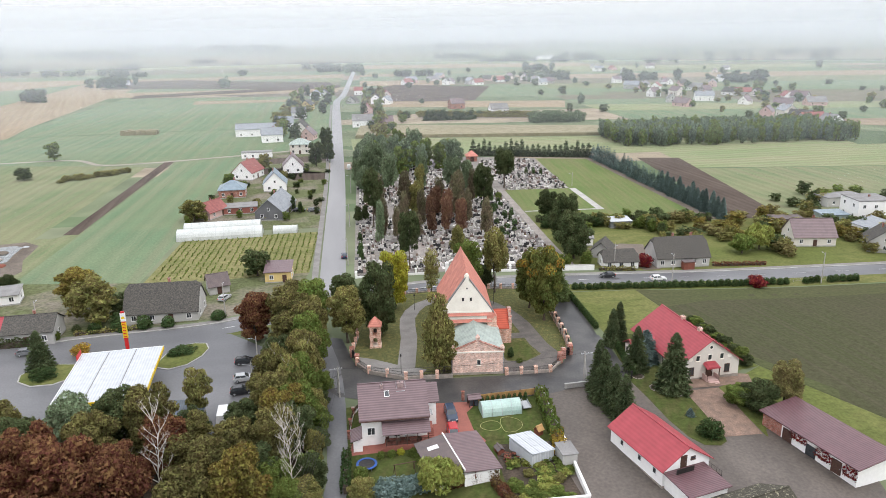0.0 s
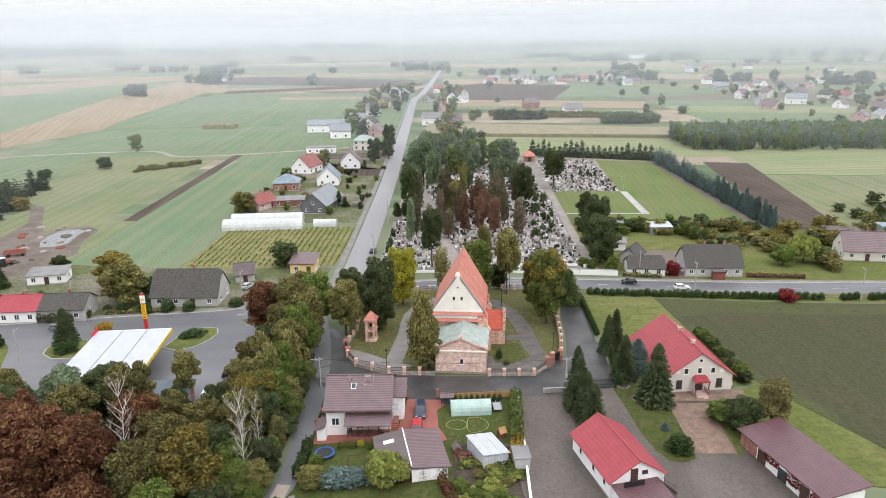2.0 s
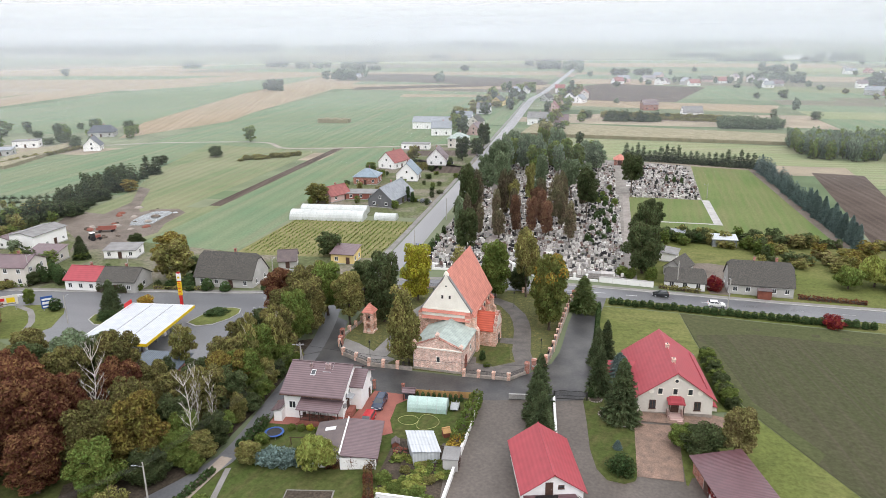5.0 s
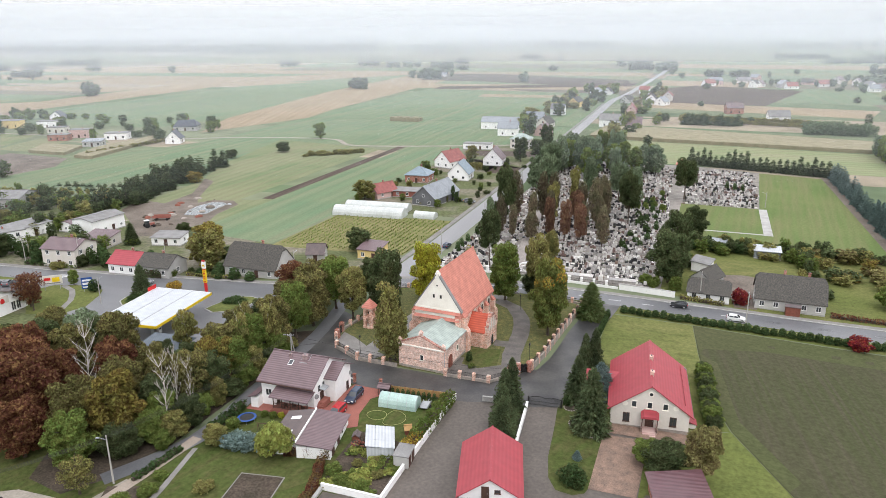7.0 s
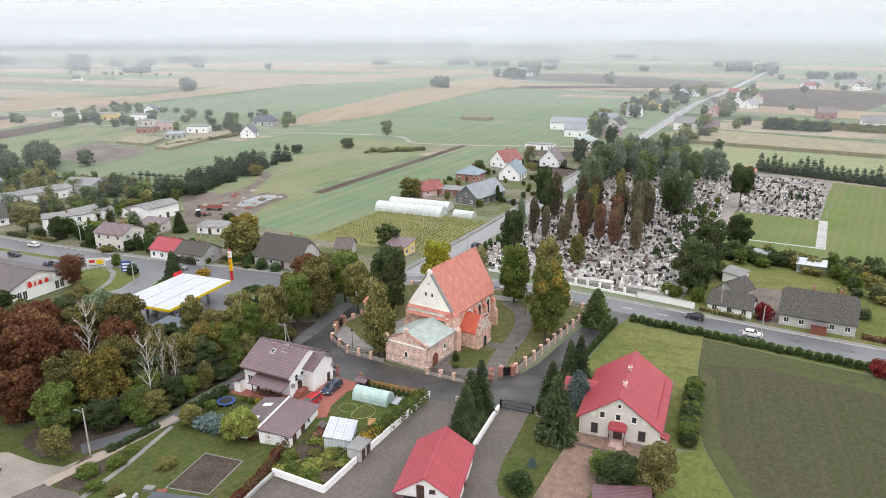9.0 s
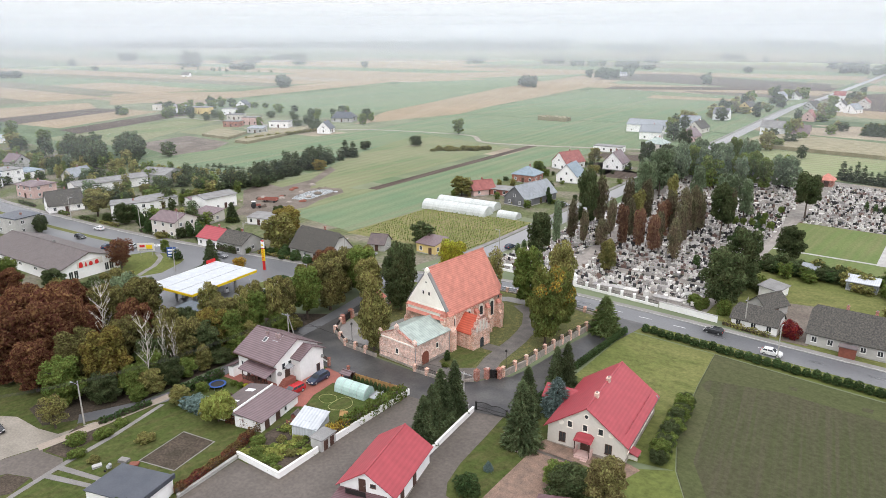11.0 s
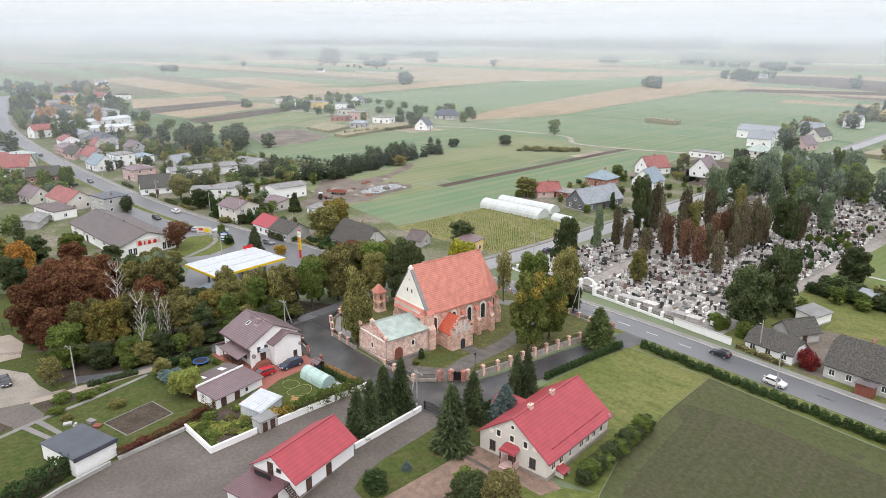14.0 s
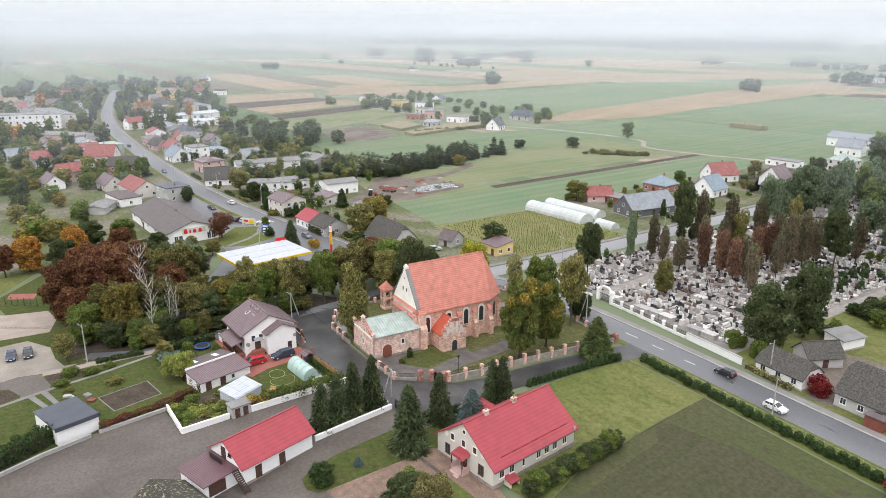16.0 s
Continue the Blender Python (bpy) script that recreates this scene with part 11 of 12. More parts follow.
for x in (-0.45, 0.35):
    b = thing("wheelie_bin", 16.2 + x, 104.3, 5, "dark plastic wheelie bin in the shelter", "bin", "bins")
    part("body", Mesh().box(-0.27, -0.3, 0.05, 0.27, 0.3, 0.95, taper=-0.03), ANTHRACITE, b)
    part("lid", Mesh().box(-0.31, -0.36, 0.95, 0.31, 0.34, 1.03), ANTHRACITE, b)

# ---- bell tower ----
bt = thing("bell_tower", 0.3, 130.9, -6, "small brick bell tower with red pyramid roof", "tower")
for z0, z1, w in ((-0.5, 0.5, 1.15), (2.35, 2.75, 1.12), (4.4, 4.75, 1.1)):
    part("course", Mesh().box(-w, -w, z0, w, w, z1), BRICK, bt)
for z0, z1 in ((0.5, 2.35), (2.75, 4.4)):
    for k in (-1, 1):
        for j in (-1, 1):
            part("corner_pier", Mesh().box(k * 0.75 - 0.28, j * 0.75 - 0.28, z0, k * 0.75 + 0.28, j * 0.75 + 0.28, z1), BRICK, bt)
    for turn in (0, 90, 180, 270):
        a = Mesh()
        arc = [(0.47 * math.cos(t), z1 - 0.5 + 0.45 * math.sin(t)) for t in [math.pi * q / 6 for q in range(7)]]
        for (xa, za), (xb, zb) in zip(arc, arc[1:]):
            a.prism([(xa, -1.0, za), (xb, -1.0, zb), (xb, -1.0, z1), (xa, -1.0, z1)], [(xa, -0.7, za), (xb, -0.7, zb), (xb, -0.7, z1), (xa, -0.7, z1)])
        part("arch", a, BRICK, bt, "", pose(0, 0, 0, 0, 0, turn))
part("bell", Mesh().tube((0, 0, 3.2), (0, 0, 3.8), 0.42, 0.2, 10), IRON, bt)
part("roof", Mesh().prism([(-1.35, -1.35, 4.75), (1.35, -1.35, 4.75), (1.35, 1.35, 4.75), (-1.35, 1.35, 4.75)], [(-0.03, -0.03, 6.6), (0.03, -0.03, 6.6), (0.03, 0.03, 6.6), (-0.03, 0.03, 6.6)]), TILE_RED, bt)

# ---- vehicles ----
CARPAINT = {n: material(n + "_paint", c, tuple(v * 0.85 for v in c), 0.25, 1.0, spec=0.6) for n, c in (("black", (0.025, 0.027, 0.03)), ("silver", (0.45, 0.46, 0.47)), ("white", (0.78, 0.78, 0.78)), ("red", (0.42, 0.02, 0.025)), ("dark_blue", (0.03, 0.045, 0.08)), ("grey", (0.16, 0.165, 0.175)))}
LIGHTGLASS = material("lamp_glass", (0.6, 0.6, 0.6), (0.5, 0.5, 0.5), 0.1, 2.0)
CARS = {}


def pane_on(quad, u0, u1, v0, v1, lift=0.012):
    """A pane on a four-cornered face, between fractions u along it and v up it, a little proud."""
    q = [Vector(c) for c in quad]
    at = lambda u, v: q[0].lerp(q[1], u).lerp(q[3].lerp(q[2], u), v)
    n = (q[1] - q[0]).cross(q[3] - q[0]).normalized() * lift
    base = [at(u0, v0), at(u1, v0), at(u1, v1), at(u0, v1)]
    return Mesh().prism([c - n for c in base], [c + n for c in base])


def car(x, y, rot, paint, label, kind="hatch", group="", dz=0.1):
    """Rounded body, painted cabin with panes, four wheels with rims, lamps; kinds: hatch, estate, van."""
    key = (kind, paint)
    m = pose(x, y, H(x, y) + dz, 0, 0, rot)
    if key in CARS:
        return tagged(copy_thing(CARS[key], m), label, "car", group)
    ob = new("car")
    ob.matrix_basis = m
    L, W, top = {"hatch": (4.0, 1.72, 1.47), "estate": (4.6, 1.76, 1.5), "van": (5.4, 2.0, 2.4)}[kind]
    side = {"hatch": [(-0.49, 0.3), (-0.5, 0.62), (-0.485, 0.9), (-0.4, 0.97), (0.18, 0.95), (0.36, 0.87), (0.47, 0.74), (0.5, 0.5), (0.485, 0.26)],
            "estate": [(-0.49, 0.3), (-0.5, 0.66), (-0.49, 0.92), (-0.42, 0.98), (0.22, 0.95), (0.38, 0.87), (0.475, 0.74), (0.5, 0.5), (0.485, 0.26)],
            "van": [(-0.5, 0.32), (-0.5, 0.8), (-0.5, 1.3), (-0.2, 1.32), (0.28, 1.3), (0.42, 1.06), (0.485, 0.86), (0.5, 0.55), (0.49, 0.28)]}[kind]
    loops = [[(u * L * k, y, 0.6 + (z - 0.6) * k) for u, z in side] for y, k in ((-W / 2, 0.93), (-W / 2 + 0.1, 1.0), (W / 2 - 0.1, 1.0), (W / 2, 0.93))]
    b = Mesh()
    n = len(side)
    b.v = [v for lp in loops for v in lp]
    for j in range(3):
        for i in range(n):
            b.f.append((j * n + i, j * n + (i + 1) % n, (j + 1) * n + (i + 1) % n, (j + 1) * n + i))
    b.f += [tuple(reversed(range(n))), tuple(range(3 * n, 4 * n))]
    b.m = [0] * len(b.f)
    part("body", b, CARPAINT[paint], ob)
    lo, hi = {"hatch": ((-0.475, 0.22), (-0.36, 0.03)), "estate": ((-0.485, 0.25), (-0.42, 0.06)), "van": ((-0.5, 0.31), (-0.5, 0.18))}[kind]
    z0 = 0.94 if kind != "van" else 1.3
    t = 0.2
    bot = [(lo[0] * L, -W / 2 + 0.06, z0), (lo[1] * L, -W / 2 + 0.06, z0), (lo[1] * L, W / 2 - 0.06, z0), (lo[0] * L, W / 2 - 0.06, z0)]
    up = [(hi[0] * L, -W / 2 + t, top - 0.05), (hi[1] * L, -W / 2 + t, top - 0.05), (hi[1] * L, W / 2 - t, top - 0.05), (hi[0] * L, W / 2 - t, top - 0.05)]
    crown = [(c[0] * 0.93, c[1] * 0.8, top) for c in up]
    cb = Mesh().prism(bot, up, cap=False).prism(up, crown)
    cab = part("cabin", cb, CARPAINT[paint], ob)
    faces = [(bot[i], bot[(i + 1) % 4], up[(i + 1) % 4], up[i]) for i in range(4)]
    part("windscreen", pane_on(faces[1], 0.06, 0.94, 0.08, 0.93), GLASS, cab)
    if kind != "van":
        part("rear_window", pane_on(faces[3], 0.08, 0.92, 0.2, 0.9), GLASS, cab)
    cuts = ((0.08, 0.3), (0.33, 0.62), (0.65, 0.94)) if kind == "estate" else ((0.08, 0.44), (0.48, 0.93)) if kind == "hatch" else ((0.82, 0.97),)
    for u0, u1 in cuts:
        part("side_window", pane_on(faces[0], u0, u1, 0.12, 0.86), GLASS, cab)
        part("side_window", pane_on(faces[2], 1 - u1, 1 - u0, 0.12, 0.86), GLASS, cab)
    for u in (-0.31, 0.31):
        for k in (-1, 1):
            w = part("wheel", Mesh().tube((u * L, k * (W / 2 - 0.2), 0.32), (u * L, k * (W / 2 + 0.01), 0.32), 0.32, 0.31, 14), TYRE, ob)
            part("rim", Mesh().tube((u * L, k * (W / 2), 0.32), (u * L, k * (W / 2 + 0.02), 0.32), 0.2, 0.19, 10), GALV, w)
    for k in (-1, 1):
        part("headlight", Mesh().box(0.465 * L, k * W * 0.36 - 0.18, 0.58, 0.497 * L, k * W * 0.36 + 0.18, 0.74), LIGHTGLASS, ob)
        part("tail_light", Mesh().box(-0.503 * L, k * W * 0.38 - 0.12, 0.7, -0.48 * L, k * W * 0.38 + 0.12, 0.92), REDPANEL, ob)
        part("mirror", Mesh().box(0.17 * L, k * (W / 2 + 0.02) - 0.08, 0.98, 0.2 * L, k * (W / 2 + 0.02) + 0.08, 1.1), CARPAINT[paint], ob)
    part("number_plate", Mesh().box(0.496 * L, -0.25, 0.42, 0.505 * L, 0.25, 0.53), WHITEPANEL, ob)
    CARS[key] = ob
    return tagged(ob, label, "car", group)


car(11.6, 95.5, -90, "red", "red estate car on the red paved yard", "estate")
car(11.9, 101.2, -88, "dark_blue", "dark blue estate car beside the house", "estate")
car(-25.2, 128.4, 8, "black", "black hatchback parked on the forecourt", "hatch")
car(-24.2, 120.8, 8, "silver", "silver hatchback parked on the forecourt", "hatch")
car(-23.9, 115.9, 8, "black", "black hatchback parked on the forecourt", "hatch")
car(-25.4, 107.0, 95, "white", "white van parked on the forecourt", "van")
car(-72.0, 142.6, 9, "grey", "grey car on the main road", "hatch")
car(74.5, 165.9, 0, "white", "white hatchback driving on the main road", "hatch")
car(62.0, 169.6, 180, "black", "black hatchback driving on the main road", "hatch")
car(-21.8, 57.6, -6, "dark_blue", "dark car parked on the gravel yard", "hatch", "yard cars")
car(-21.2, 60.5, -4, "black", "black car parked on the gravel yard", "hatch", "yard cars")
for i, (x, y, p) in enumerate(((-108.5, 127.6, "dark_blue"), (-106.3, 129.4, "grey"), (-104.3, 131.2, "black"), (-102.0, 132.6, "silver"))):
    car(x, y, 120, p, "car parked before the supermarket", "hatch", "car park cars")
car(-126.4, 128.6, 8, "black", "black hatchback parked beside the supermarket", "hatch", "car park cars")
car(-131, 137.4, 184, "white", "white car on the village road", "hatch")
car(-25.7, 261, 0, "black", "dark car parked beside the grey house", "estate", "farm cars")
car(-20.3, 260, 0, "grey", "grey car parked beside the grey house", "estate", "farm cars")
car(-8.6, 345.9, 90, "white", "white van on the straight road", "van")
car(-7.6, 200, 90, "dark_blue", "dark car on the straight road", "hatch")
car(-36.5, 168.6, 70, "silver", "silver car beside the old farmhouse", "hatch")
car(-30, 346, 0, "dark_blue", "dark car beside the white house", "estate")
car(-210, 131.5, 0, "grey", "grey car on the village road", "hatch", "village cars")
car(-300, 133.4, 178, "black", "dark car on the village road", "hatch", "village cars")


# ---- poles, lamps, wires ----
def street_lamp(x, y, h, turn, label, brace=False, mat=None):
    ob = thing("street_lamp", x, y, turn, label, "street lamp", "street lamps")
    part("pole", Mesh().tube((0, 0, -0.3), (0, 0, h), 0.15, 0.09, 8), mat or POLECON, ob)
    if brace:
        part("brace", Mesh().tube((0, 1.9, -0.3), (0, 0.1, h * 0.93), 0.13, 0.09, 8), mat or POLECON, ob)
        part("crossarm", Mesh().box(-0.7, -0.06, h - 0.5, 0.7, 0.06, h - 0.38), GALV, ob)
        for k in (-0.6, -0.2, 0.2, 0.6):
            part("insulator", Mesh().tube((k, 0, h - 0.38), (k, 0, h - 0.2), 0.05, 0.03, 6), WHITEPANEL, ob)
    part("arm", Mesh().tube((0, 0, h - 0.7), (-1.1, 0, h - 0.35), 0.04, 0.035, 6), GALV, ob)
    part("lamp_head", Mesh().box(-1.5, -0.1, h - 0.43, -1.0, 0.1, h - 0.32, taper=0.03), GALV, ob)
    return ob


for x, y, h, t, br in ((-6.4, 110.6, 6.0, 10, True), (37.2, 110.8, 5.6, 180, True), (-10.6, 69.8, 7.9, 20, False), (76.3, 161.8, 8.5, -90, False), (115.6, 159.4, 8.5, -90, False), (-22.4, 126.2, 6.5, 0, False), (-21.7, 114.8, 6.5, 0, False),
                       (-33.9, 155.6, 8.5, -90, False), (-73.5, 152.4, 8.5, -90, False), (-100.5, 147.9, 8.5, -90, False), (-118.3, 144.9, 8.5, -90, False), (-152, 138.6, 8.5, -90, False), (-6.4, 192, 8, 0, False), (-6.6, 236, 8, 0, False), (-6.9, 290, 8, 0, False),
                       (-190, 131, 8.5, -90, False), (-230, 127, 8.5, -90, False), (31, 163.8, 7.5, 120, True), (-71.6, 127, 7, -90, False), (87.2, 288, 6, 0, False), (66.5, 177.0, 7.5, 90, False)):
    street_lamp(x, y, h, t, "concrete street lamp with a single arm" if not br else "braced concrete pole with lamp and wires", br)
for x, y in ((4.7, 117.6), (36.8, 125.2), (28.2, 151.5), (9.5, 150)):
    lp = thing("lamp_post", x, y, 0, "slim black churchyard lamp post", "lamp post", "churchyard lamps")
    part("post", Mesh().tube((0, 0, -0.2), (0, 0, 3.6), 0.06, 0.04, 6), IRON, lp)
    part("lantern", Mesh().box(-0.16, -0.16, 3.6, 0.16, 0.16, 4.0, taper=0.04), IRON, lp)


def wires(a, b, n, sag, label):
    ob = tagged(new("overhead_wires"), label, "wires")
    for k in range(n):
        o = (k - (n - 1) / 2) * 0.4
        m = Mesh()
        line = [Vector(a).lerp(Vector(b), i / 12) + Vector((o, o * 0.2, -sag * 4 * i / 12 * (1 - i / 12))) for i in range(13)]
        across = Vector((b[1] - a[1], a[0] - b[0], 0)).normalized() * 0.018
        for q in line:
            m.v += [tuple(q + across), tuple(q + Vector((0, 0, 0.02))), tuple(q - across)]
        for i in range(12):
            for j in range(3):
                m.f.append((3 * i + j, 3 * i + (j + 1) % 3, 3 * i + 3 + (j + 1) % 3, 3 * i + 3 + j))
                m.m.append(0)
        part("wire", m, IRON, ob)


wires((-10.6, 69.8, H(-10.6, 69.8) + 7.7), (-6.4, 110.6, H(-6.4, 110.6) + 5.7), 4, 1.2, "sagging overhead wires along the narrow lane")
wires((-6.4, 110.6, H(-6.4, 110.6) + 5.7), (37.2, 110.8, H(37.2, 110.8) + 5.3), 2, 1.0, "overhead wires across the church lane")
wires((-10.6, 69.8, H(-10.6, 69.8) + 7.7), (-34, 44, H(-34, 44) + 8.2), 4, 1.2, "sagging overhead wires over the gravel yard")

# ---- small things ----
tp = thing("trampoline", -1.9, 89.7, 0, "round blue garden trampoline", "trampoline")
ring = Mesh()
for i in range(20):
    a, b = 2 * math.pi * i / 20, 2 * math.pi * (i + 1) / 20
    ring.prism([(1.2 * math.cos(a), 1.2 * math.sin(a), 0.6), (1.2 * math.cos(b), 1.2 * math.sin(b), 0.6), (1.55 * math.cos(b), 1.55 * math.sin(b), 0.6), (1.55 * math.cos(a), 1.55 * math.sin(a), 0.6)],
               [(1.2 * math.cos(a), 1.2 * math.sin(a), 0.68), (1.2 * math.cos(b), 1.2 * math.sin(b), 0.68), (1.55 * math.cos(b), 1.55 * math.sin(b), 0.66), (1.55 * math.cos(a), 1.55 * math.sin(a), 0.66)])
part("edge_pad", ring, BLUEP, tp, "blue edge padding")
part("mat", Mesh().tube((0, 0, 0.6), (0, 0, 0.62), 1.2, 1.2, 20), IRON, tp)
for i in range(6):
    a = i * math.pi / 3
    part("leg", Mesh().tube((1.4 * math.cos(a), 1.4 * math.sin(a), -0.1), (1.4 * math.cos(a), 1.4 * math.sin(a), 0.62), 0.03, 0.03, 6), GALV, tp)
swg = thing("garden_swing", 3.5, 87.4, 10, "wooden frame of a garden swing", "swing")
for k in (-1, 1):
    part("frame_leg", Mesh().tube((k * 1.5, -0.6, -0.1), (k * 1.4, 0, 1.7), 0.05, 0.05, 6), DARKWOOD, swg)
    part("frame_leg", Mesh().tube((k * 1.5, 0.6, -0.1), (k * 1.4, 0, 1.7), 0.05, 0.05, 6), DARKWOOD, swg)
part("beam", Mesh().tube((-1.7, 0, 1.7), (1.7, 0, 1.7), 0.06, 0.06, 6), DARKWOOD, swg)
kn = thing("playhouse", 24.9, 94.4, 30, "small wooden playhouse with orange roof", "playhouse")
part("wall", Mesh().box(-0.5, -0.5, -0.1, 0.5, 0.5, 1.0), BROWNDOOR, kn)
part("roof", gable_roof(1.0, 1.0, 1.0, 1.5, 0.15, 0.05, 0.15), GOLDWOOD, kn)
dg = thing("dog_kennel", 17.9, 90.4, 15, "small brown dog kennel beside the garage", "kennel")
part("wall", Mesh().box(-0.5, -0.7, -0.1, 0.5, 0.7, 0.8), BROWNDOOR, dg)
part("roof", gable_roof(1.4, 1.0, 0.8, 1.15, 0.15, 0.05, 0.1), FELT, dg, "", pose(0, 0, 0, 0, 0, 90))
tr = thing("car_trailer", 24.6, 102.6, 95, "small flat car trailer on the lawn", "trailer")
part("bed", Mesh().box(-1.2, -0.7, 0.45, 1.2, 0.7, 0.55).box(-1.2, -0.7, 0.55, 1.2, -0.66, 0.85).box(-1.2, 0.66, 0.55, 1.2, 0.7, 0.85), GALV, tr)
for k in (-1, 1):
    part("wheel", Mesh().tube((0, k * 0.72, 0.28), (0, k * 0.88, 0.28), 0.28, 0.28, 12), TYRE, tr)
part("drawbar", Mesh().bar((1.2, 0, 0.4), (2.3, 0, 0.4), 0.08, 0.08), GALV, tr)
HOSE = material("yellow_hose", (0.40, 0.40, 0.16), (0.34, 0.34, 0.14), 0.5, 3.0)
hs = Mesh()
prev = None
for i in range(61):
    t = i / 60 * 2 * math.pi
    x, y = 19.6 + 2.6 * math.cos(t) + 0.8 * math.cos(3 * t), 97.6 + 1.8 * math.sin(2 * t) + 0.6 * math.sin(t)
    p = Vector((x, y, H(x, y) + 0.1))
    if prev is not None:
        hs.tube(prev, p, 0.035, 0.035, 5, cap=False)
    prev = p
tagged(new("garden_hose", hs.data("garden_hose", HOSE)), "yellow garden hose looped on the lawn", "hose")
wd = thing("wood_pile", 19.2, 88.6, 10, "untidy heap of firewood beside the shed", "wood pile")
rr = random.Random(4)
for i in range(34):
    x, y, z = rr.uniform(-0.9, 0.9), rr.uniform(-1.0, 1.0), rr.uniform(0.1, 0.8)
    a = rr.uniform(0, 3.1)
    part("log", Mesh().tube((x - 0.3 * math.cos(a), y - 0.3 * math.sin(a), z), (x + 0.3 * math.cos(a), y + 0.3 * math.sin(a), z + rr.uniform(-0.1, 0.1)), 0.1, 0.1, 6), BROWNDOOR if i % 3 else BARK, wd)
for i, (x, y, t) in enumerate(((1.4, 94.0, 20), (3.0, 93.9, 200), (4.4, 94.1, 100), (6.2, 94.0, 160))):
    c = thing("garden_chair", x, y, t, "dark wicker chair on the veranda", "chair", "veranda chairs", z=0.52)
    part("seat", Mesh().box(-0.28, -0.28, 0.3, 0.28, 0.28, 0.42), DARKWOOD, c)
    part("backrest", Mesh().box(-0.28, 0.2, 0.42, 0.28, 0.28, 0.9), DARKWOOD, c)
    for a in (-0.24, 0.24):
        for b in (-0.24, 0.24):
            part("leg", Mesh().box(a - 0.03, b - 0.03, 0, a + 0.03, b + 0.03, 0.3), DARKWOOD, c)

# stone-edged beds under the manor spruces
for x, y, r in ((47.4, 111.2, 1.1), (49.2, 106.6, 1.2), (51.6, 105.6, 2.2)):
    bd = thing("flower_bed", x, y, 0, "round soil bed edged with stones", "bed", "ringed beds")
    part("soil", Mesh().tube((0, 0, -0.2), (0, 0, 0.13), r, r, 18), SOIL, bd)
    for i in range(int(r * 14)):
        a = 2 * math.pi * i / int(r * 14)
        part("edge_stone", Mesh().dome((r * math.cos(a), r * math.sin(a), 0.06), 0.2, 0.16, 0.17, 6, 2), STONE, bd)
# building leftovers beside the white garage
for i, (x, y, w, d, h, mt, lb) in enumerate(((5.2, 67.6, 1.5, 1.0, 0.5, PAVING, "stack of grey paving slabs beside the garage"), (7.4, 67.9, 1.3, 1.1, 0.4, BROWNDOOR, "pile of old boards beside the garage"), (3.0, 64.6, 1.3, 0.9, 0.35, CONCRETE, "low stack of concrete slabs by the garage"))):
    q = thing("material_stack", x, y, 20 + 25 * i, lb, "stack", "building leftovers")
    for k in range(4):
        part("slab", Mesh().box(-w / 2 + 0.05 * (k % 2), -d / 2 + 0.04 * (k % 3), h * k / 4, w / 2 + 0.05 * (k % 2), d / 2, h * (k + 0.9) / 4), mt, q)
mx = thing("cement_mixer", 5.4, 65.2, 30, "small grey cement mixer on a frame", "mixer")
part("drum", Mesh().tube((0, 0, 0.6), (0.25, 0, 1.15), 0.42, 0.24, 12), GALV, mx)
part("frame", Mesh().tube((-0.5, -0.35, 0), (0.1, -0.3, 0.8), 0.03, 0.03, 6).tube((-0.5, 0.35, 0), (0.1, 0.3, 0.8), 0.03, 0.03, 6), IRON, mx)
for k in (-1, 1):
    part("wheel", Mesh().tube((-0.45, k * 0.38, 0.18), (-0.45, k * 0.46, 0.18), 0.18, 0.18, 10), TYRE, mx)

# kerbed islands of the fuel station
for nm, poly in (("island", [(-43.2, 131), (-42.3, 136.5), (-40.6, 140.3), (-37.6, 141), (-35.2, 140.3), (-34.2, 137.5), (-34.8, 134.2), (-37, 130.6), (-40, 129.4)]), ("island", [(-68.8, 132.4), (-67.6, 135), (-64, 136.4), (-60, 135.6), (-57.6, 133), (-58.2, 129.6), (-61, 127.4), (-65, 127.4), (-68, 129.6)])):
    patch("kerb", [(sum(p[0] for p in poly) / len(poly) + (x - sum(p[0] for p in poly) / len(poly)) * 1.06, sum(p[1] for p in poly) / len(poly) + (y - sum(p[1] for p in poly) / len(poly)) * 1.06) for x, y in poly], CONCRETE, 0.2, "concrete kerb of the grass island", "kerb", thick=0.18)
    patch(nm, poly, GRASS, 0.24, "kerbed grass island on the forecourt", "lawn", thick=0.05)
st2 = thing("sandstone_boulder", -39.4, 138.6, 0, "pale boulder beside the low juniper", "boulder")
part("stone", Mesh().dome((0, 0, 0.2), 0.9, 0.6, 0.7, 9, 4), CONCRETE, st2)

# signs beside the car park
def board(x, y, rot, w, h, z, mat, label, bars):
    ob = thing("sign_board", x, y, rot, label, "sign")
    for k in (-1, 1):
        part("post", Mesh().box(k * w * 0.35 - 0.06, 0.02, -0.3, k * w * 0.35 + 0.06, 0.12, z + h), GALV, ob)
    p = part("panel", Mesh().box(-w / 2, -0.06, z, w / 2, 0.02, z + h), mat, ob)
    for i, (u, v, bw, bh, bm) in enumerate(bars):
        part("bar", Mesh().box(u * w - bw * w / 2, -0.085, z + v * h - bh * h / 2, u * w + bw * w / 2, -0.06, z + v * h + bh * h / 2), bm, p)


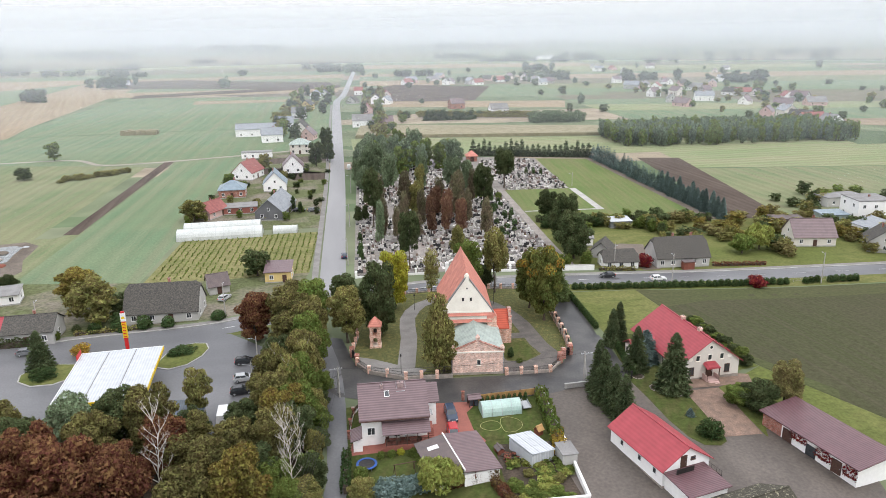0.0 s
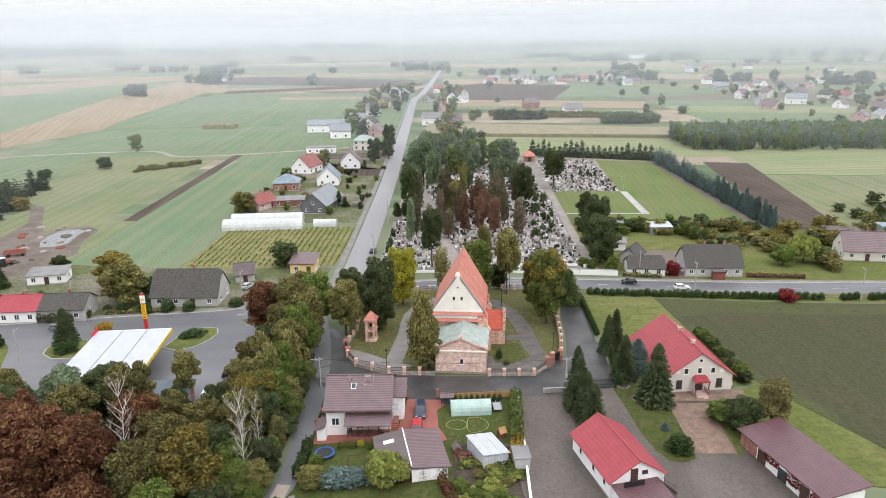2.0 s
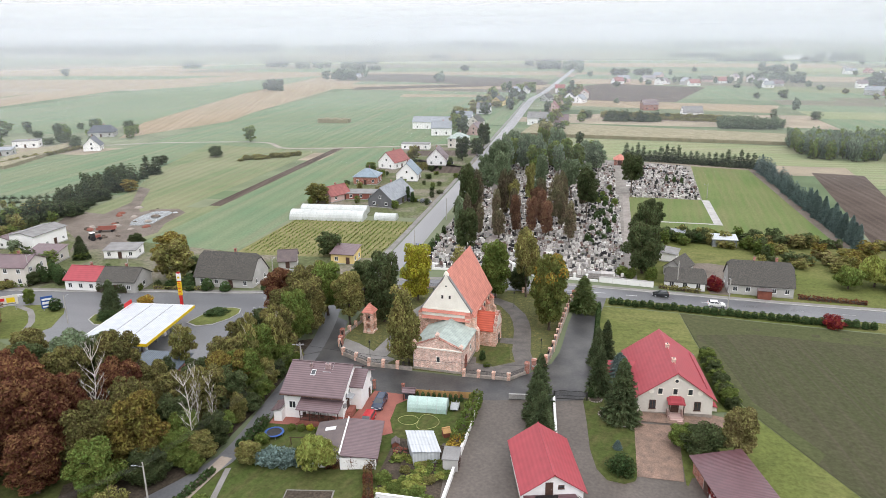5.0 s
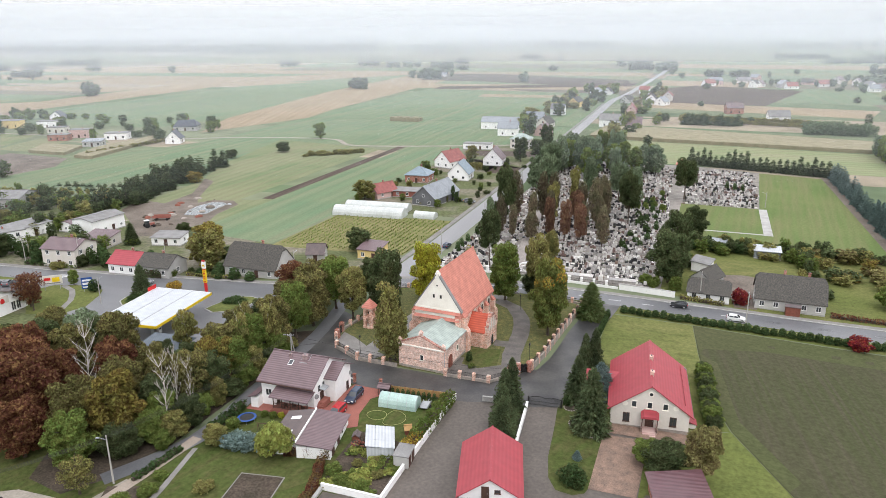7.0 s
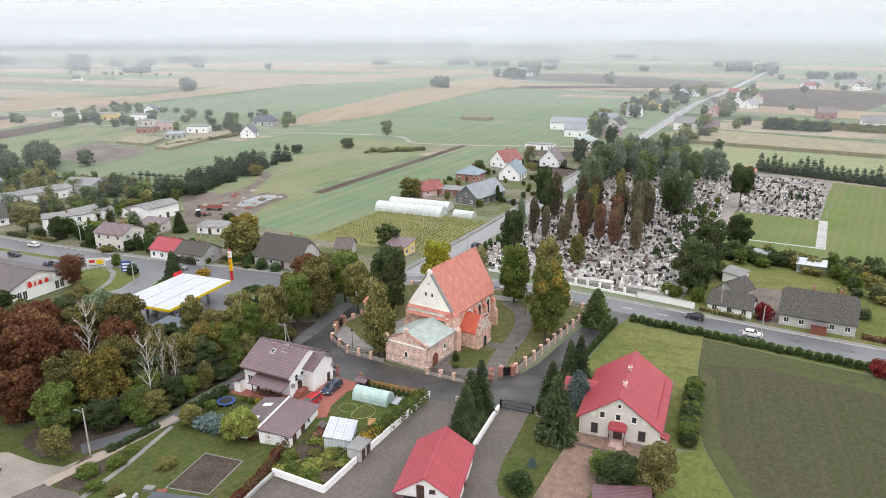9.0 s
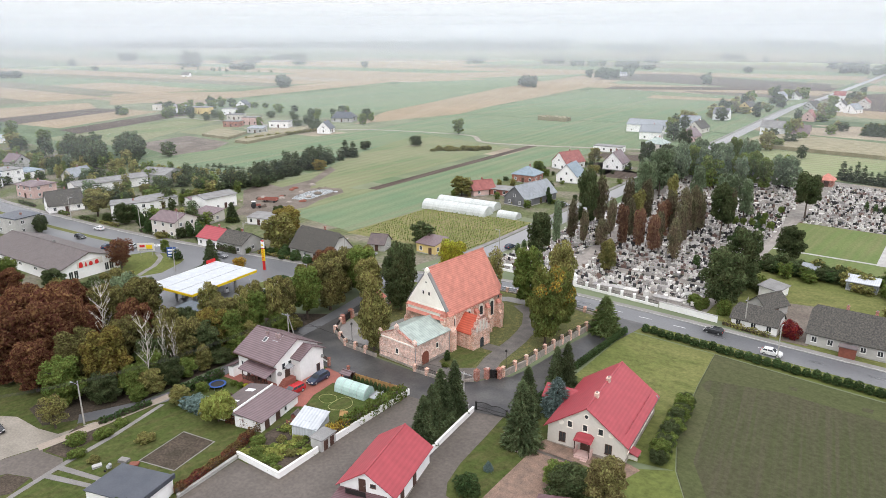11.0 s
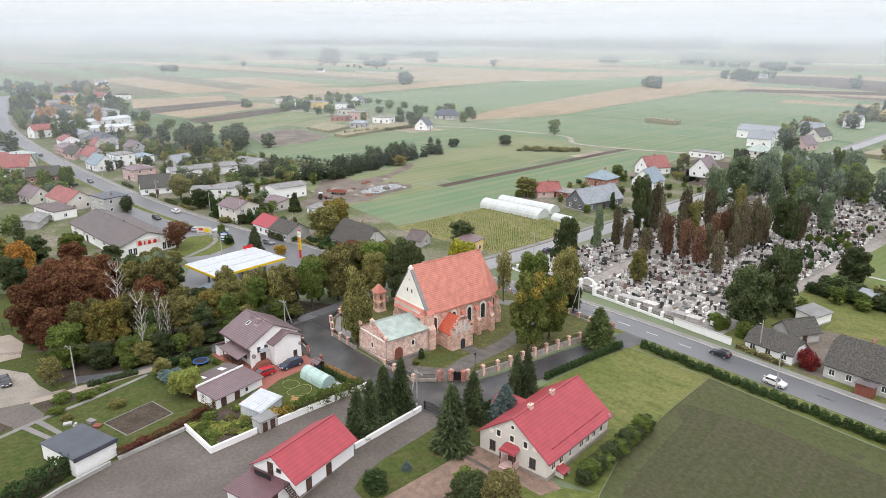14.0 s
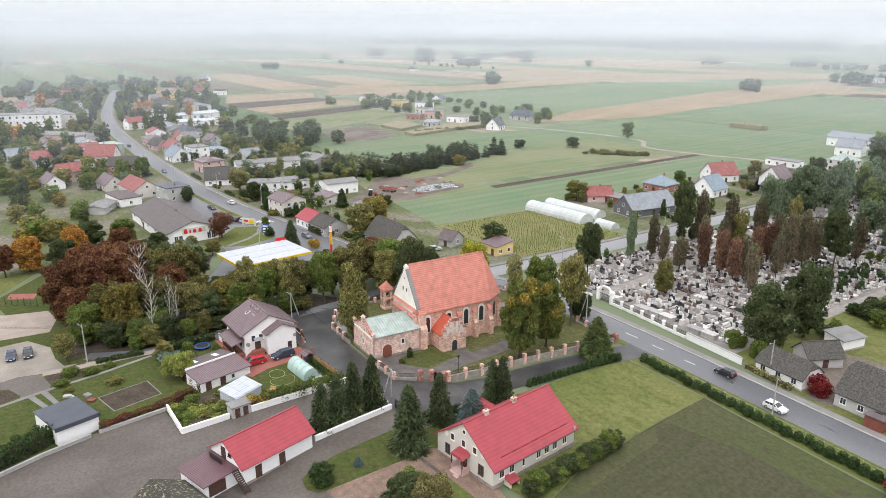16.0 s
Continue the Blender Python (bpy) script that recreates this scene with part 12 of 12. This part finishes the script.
board(-82.0, 132.9, 40, 2.6, 3.0, 0.8, BLUEP, "blue and white advertising board on posts", ((0, 0.75, 0.8, 0.16, WHITEPANEL), (0, 0.45, 0.8, 0.2, WHITEPANEL), (0, 0.15, 0.8, 0.12, WHITEPANEL)))
board(-91.5, 130.6, 40, 5.0, 2.4, 1.6, CREAM, "pale billboard beside the car park", ((-0.2, 0.6, 0.3, 0.3, REDPANEL), (0.2, 0.5, 0.35, 0.5, YELLOW), (0, 0.12, 0.8, 0.12, FELTGREY)))
for i in range(7):
    single("zebra_stripe", Mesh().box(-1.6, -0.25, 0, 1.6, 0.25, 0.012), MARK, -100.6 + i * 0.45, 134.6 + i * 1.0, 12, "white painted crossing stripe", "road marking", "zebra crossing", "structure", 0.097)
gt = thing("gas_tank", -97.5, 155.5, 20, "white cylindrical gas tank on feet", "tank")
part("vessel", Mesh().tube((-1.3, 0, 0.9), (1.3, 0, 0.9), 0.6, 0.6, 14).dome((1.3, 0, 0.9), 0.3, 0.6, 0.6, 10, 3), WHITEPANEL, gt)
for k in (-0.8, 0.8):
    part("foot", Mesh().box(k - 0.1, -0.4, -0.1, k + 0.1, 0.4, 0.4), CONCRETE, gt)

# playground in the park
patch("sand_pitch", [(-56, 52), (-50.2, 58), (-47.4, 66.6), (-40, 67.6), (-32.4, 65.4), (-34, 56), (-40, 50)], SAND, 0.075, "pale sandy playing pitch", "pitch")
patch("rubber_pad", [(-66, 60), (-62, 59), (-58.5, 64.5), (-62.5, 65.8)], REDPAVE, 0.08, "red rubber play surface", "pitch")
for x, y, c, lb in ((-53.5, 71.5, REDPANEL, "red playground swing frame"), (-49.5, 71.5, REDPANEL, "red climbing frame on the grass"), (-55.5, 76.5, BLUEP, "blue playground shelter on posts"), (-60.5, 71.8, WHITEPANEL, "white play roundabout on the grass")):
    pl = thing("play_equipment", x, y, 30, lb, "play equipment", "playground")
    for k in (-1, 1):
        for j in (-1, 1):
            part("post", Mesh().tube((k * 0.9, j * 0.7, -0.1), (k * 0.7, j * 0.5, 1.9), 0.07, 0.06, 6), c, pl)
    part("deck", Mesh().box(-0.8, -0.6, 0.8, 0.8, 0.6, 0.95), DARKWOOD, pl)
    part("roof", gable_roof(1.6, 1.4, 1.9, 2.4, 0.15, 0.06, 0.1), c, pl)
pf = tagged(new("mesh_fence"), "dark mesh fence beside the pitch", "fence")
for i in range(9):
    x, y = -58 + i * 1.2, 58.6 + i * 1.25
    part("post", Mesh().tube((x, y, H(x, y) - 0.2), (x, y, H(x, y) + 2.2), 0.05, 0.05, 6), IRON, pf)
    if i < 8:
        r = Mesh()
        for j in range(8):
            r.bar((x, y, H(x, y) + 0.15 + j * 0.28), (x + 1.2, y + 1.25, H(x, y) + 0.15 + j * 0.28), 0.02, 0.02)
        part("mesh_panel", r, IRON, pf)

# farmyard clutter, far field stacks
rr = random.Random(9)
tc = thing("farm_trailer", -116.4, 198.8, 25, "rusty red farm trailer in the muddy yard", "trailer")
part("bed", Mesh().box(-3, -1.1, 0.9, 3, 1.1, 1.1).box(-3, -1.1, 1.1, 3, -1.02, 1.8).box(-3, 1.02, 1.1, 3, 1.1, 1.8), REDPAVE, tc)
for u in (-2, 2):
    for k in (-1, 1):
        part("wheel", Mesh().tube((u, k * 0.95, 0.45), (u, k * 1.2, 0.45), 0.45, 0.45, 12), TYRE, tc)
tx = thing("tractor", -113.5, 189, 60, "old tractor with cab in the yard", "tractor")
part("bonnet", Mesh().box(0.2, -0.4, 0.7, 2.0, 0.4, 1.5), REDPAVE, tx)
part("cab", Mesh().box(-1.2, -0.75, 0.8, 0.2, 0.75, 2.5, taper=0.1), GLASS, tx)
part("cab_roof", Mesh().box(-1.25, -0.8, 2.5, 0.25, 0.8, 2.62), WHITEPANEL, tx)
for u, r0 in ((-0.7, 0.8), (1.5, 0.5)):
    for k in (-1, 1):
        part("wheel", Mesh().tube((u, k * 0.7, r0), (u, k * 1.05, r0), r0, r0, 14), TYRE, tx)
for i in range(26):
    x, y = -118 + rr.uniform(-10, 12), 206 + rr.uniform(-16, 26)
    q = thing("scrap_heap", x, y, rr.uniform(0, 180), "heap of scrap and rubble in the yard", "rubble", "yard scrap")
    s = rr.uniform(0.5, 1.4)
    part("mound", Mesh().dome((0, 0, -0.1), s * 1.4, s, s * 0.7, 7, 3), rr.choice((STONE, BARK, BROWNDOOR, GALV, SOIL, MUD)), q)
for i in range(14):
    x, y = -164 + (i % 7) * 3.4, 503 + (i // 7) * 5
    q = thing("straw_stack", x, y, 8, "stack of straw bales in the field", "straw", "straw stacks")
    part("bale_stack", Mesh().box(-1.6, -2.3, 0, 1.6, 2.3, 3.2 - 0.5 * (i % 2), taper=0.1), CORN, q)
for i in range(22):
    x, y = -140 + i * 1.1 + rr.uniform(-1, 1), 338 + i * 0.95 + rr.uniform(-3, 3)
    tree("bush", LEAF_OLIVE, x, y, rr.uniform(1.4, 2.8), rr.uniform(1.5, 3), "dry reedy shrub in the meadow", "bush", "bush", "meadow shrubs")
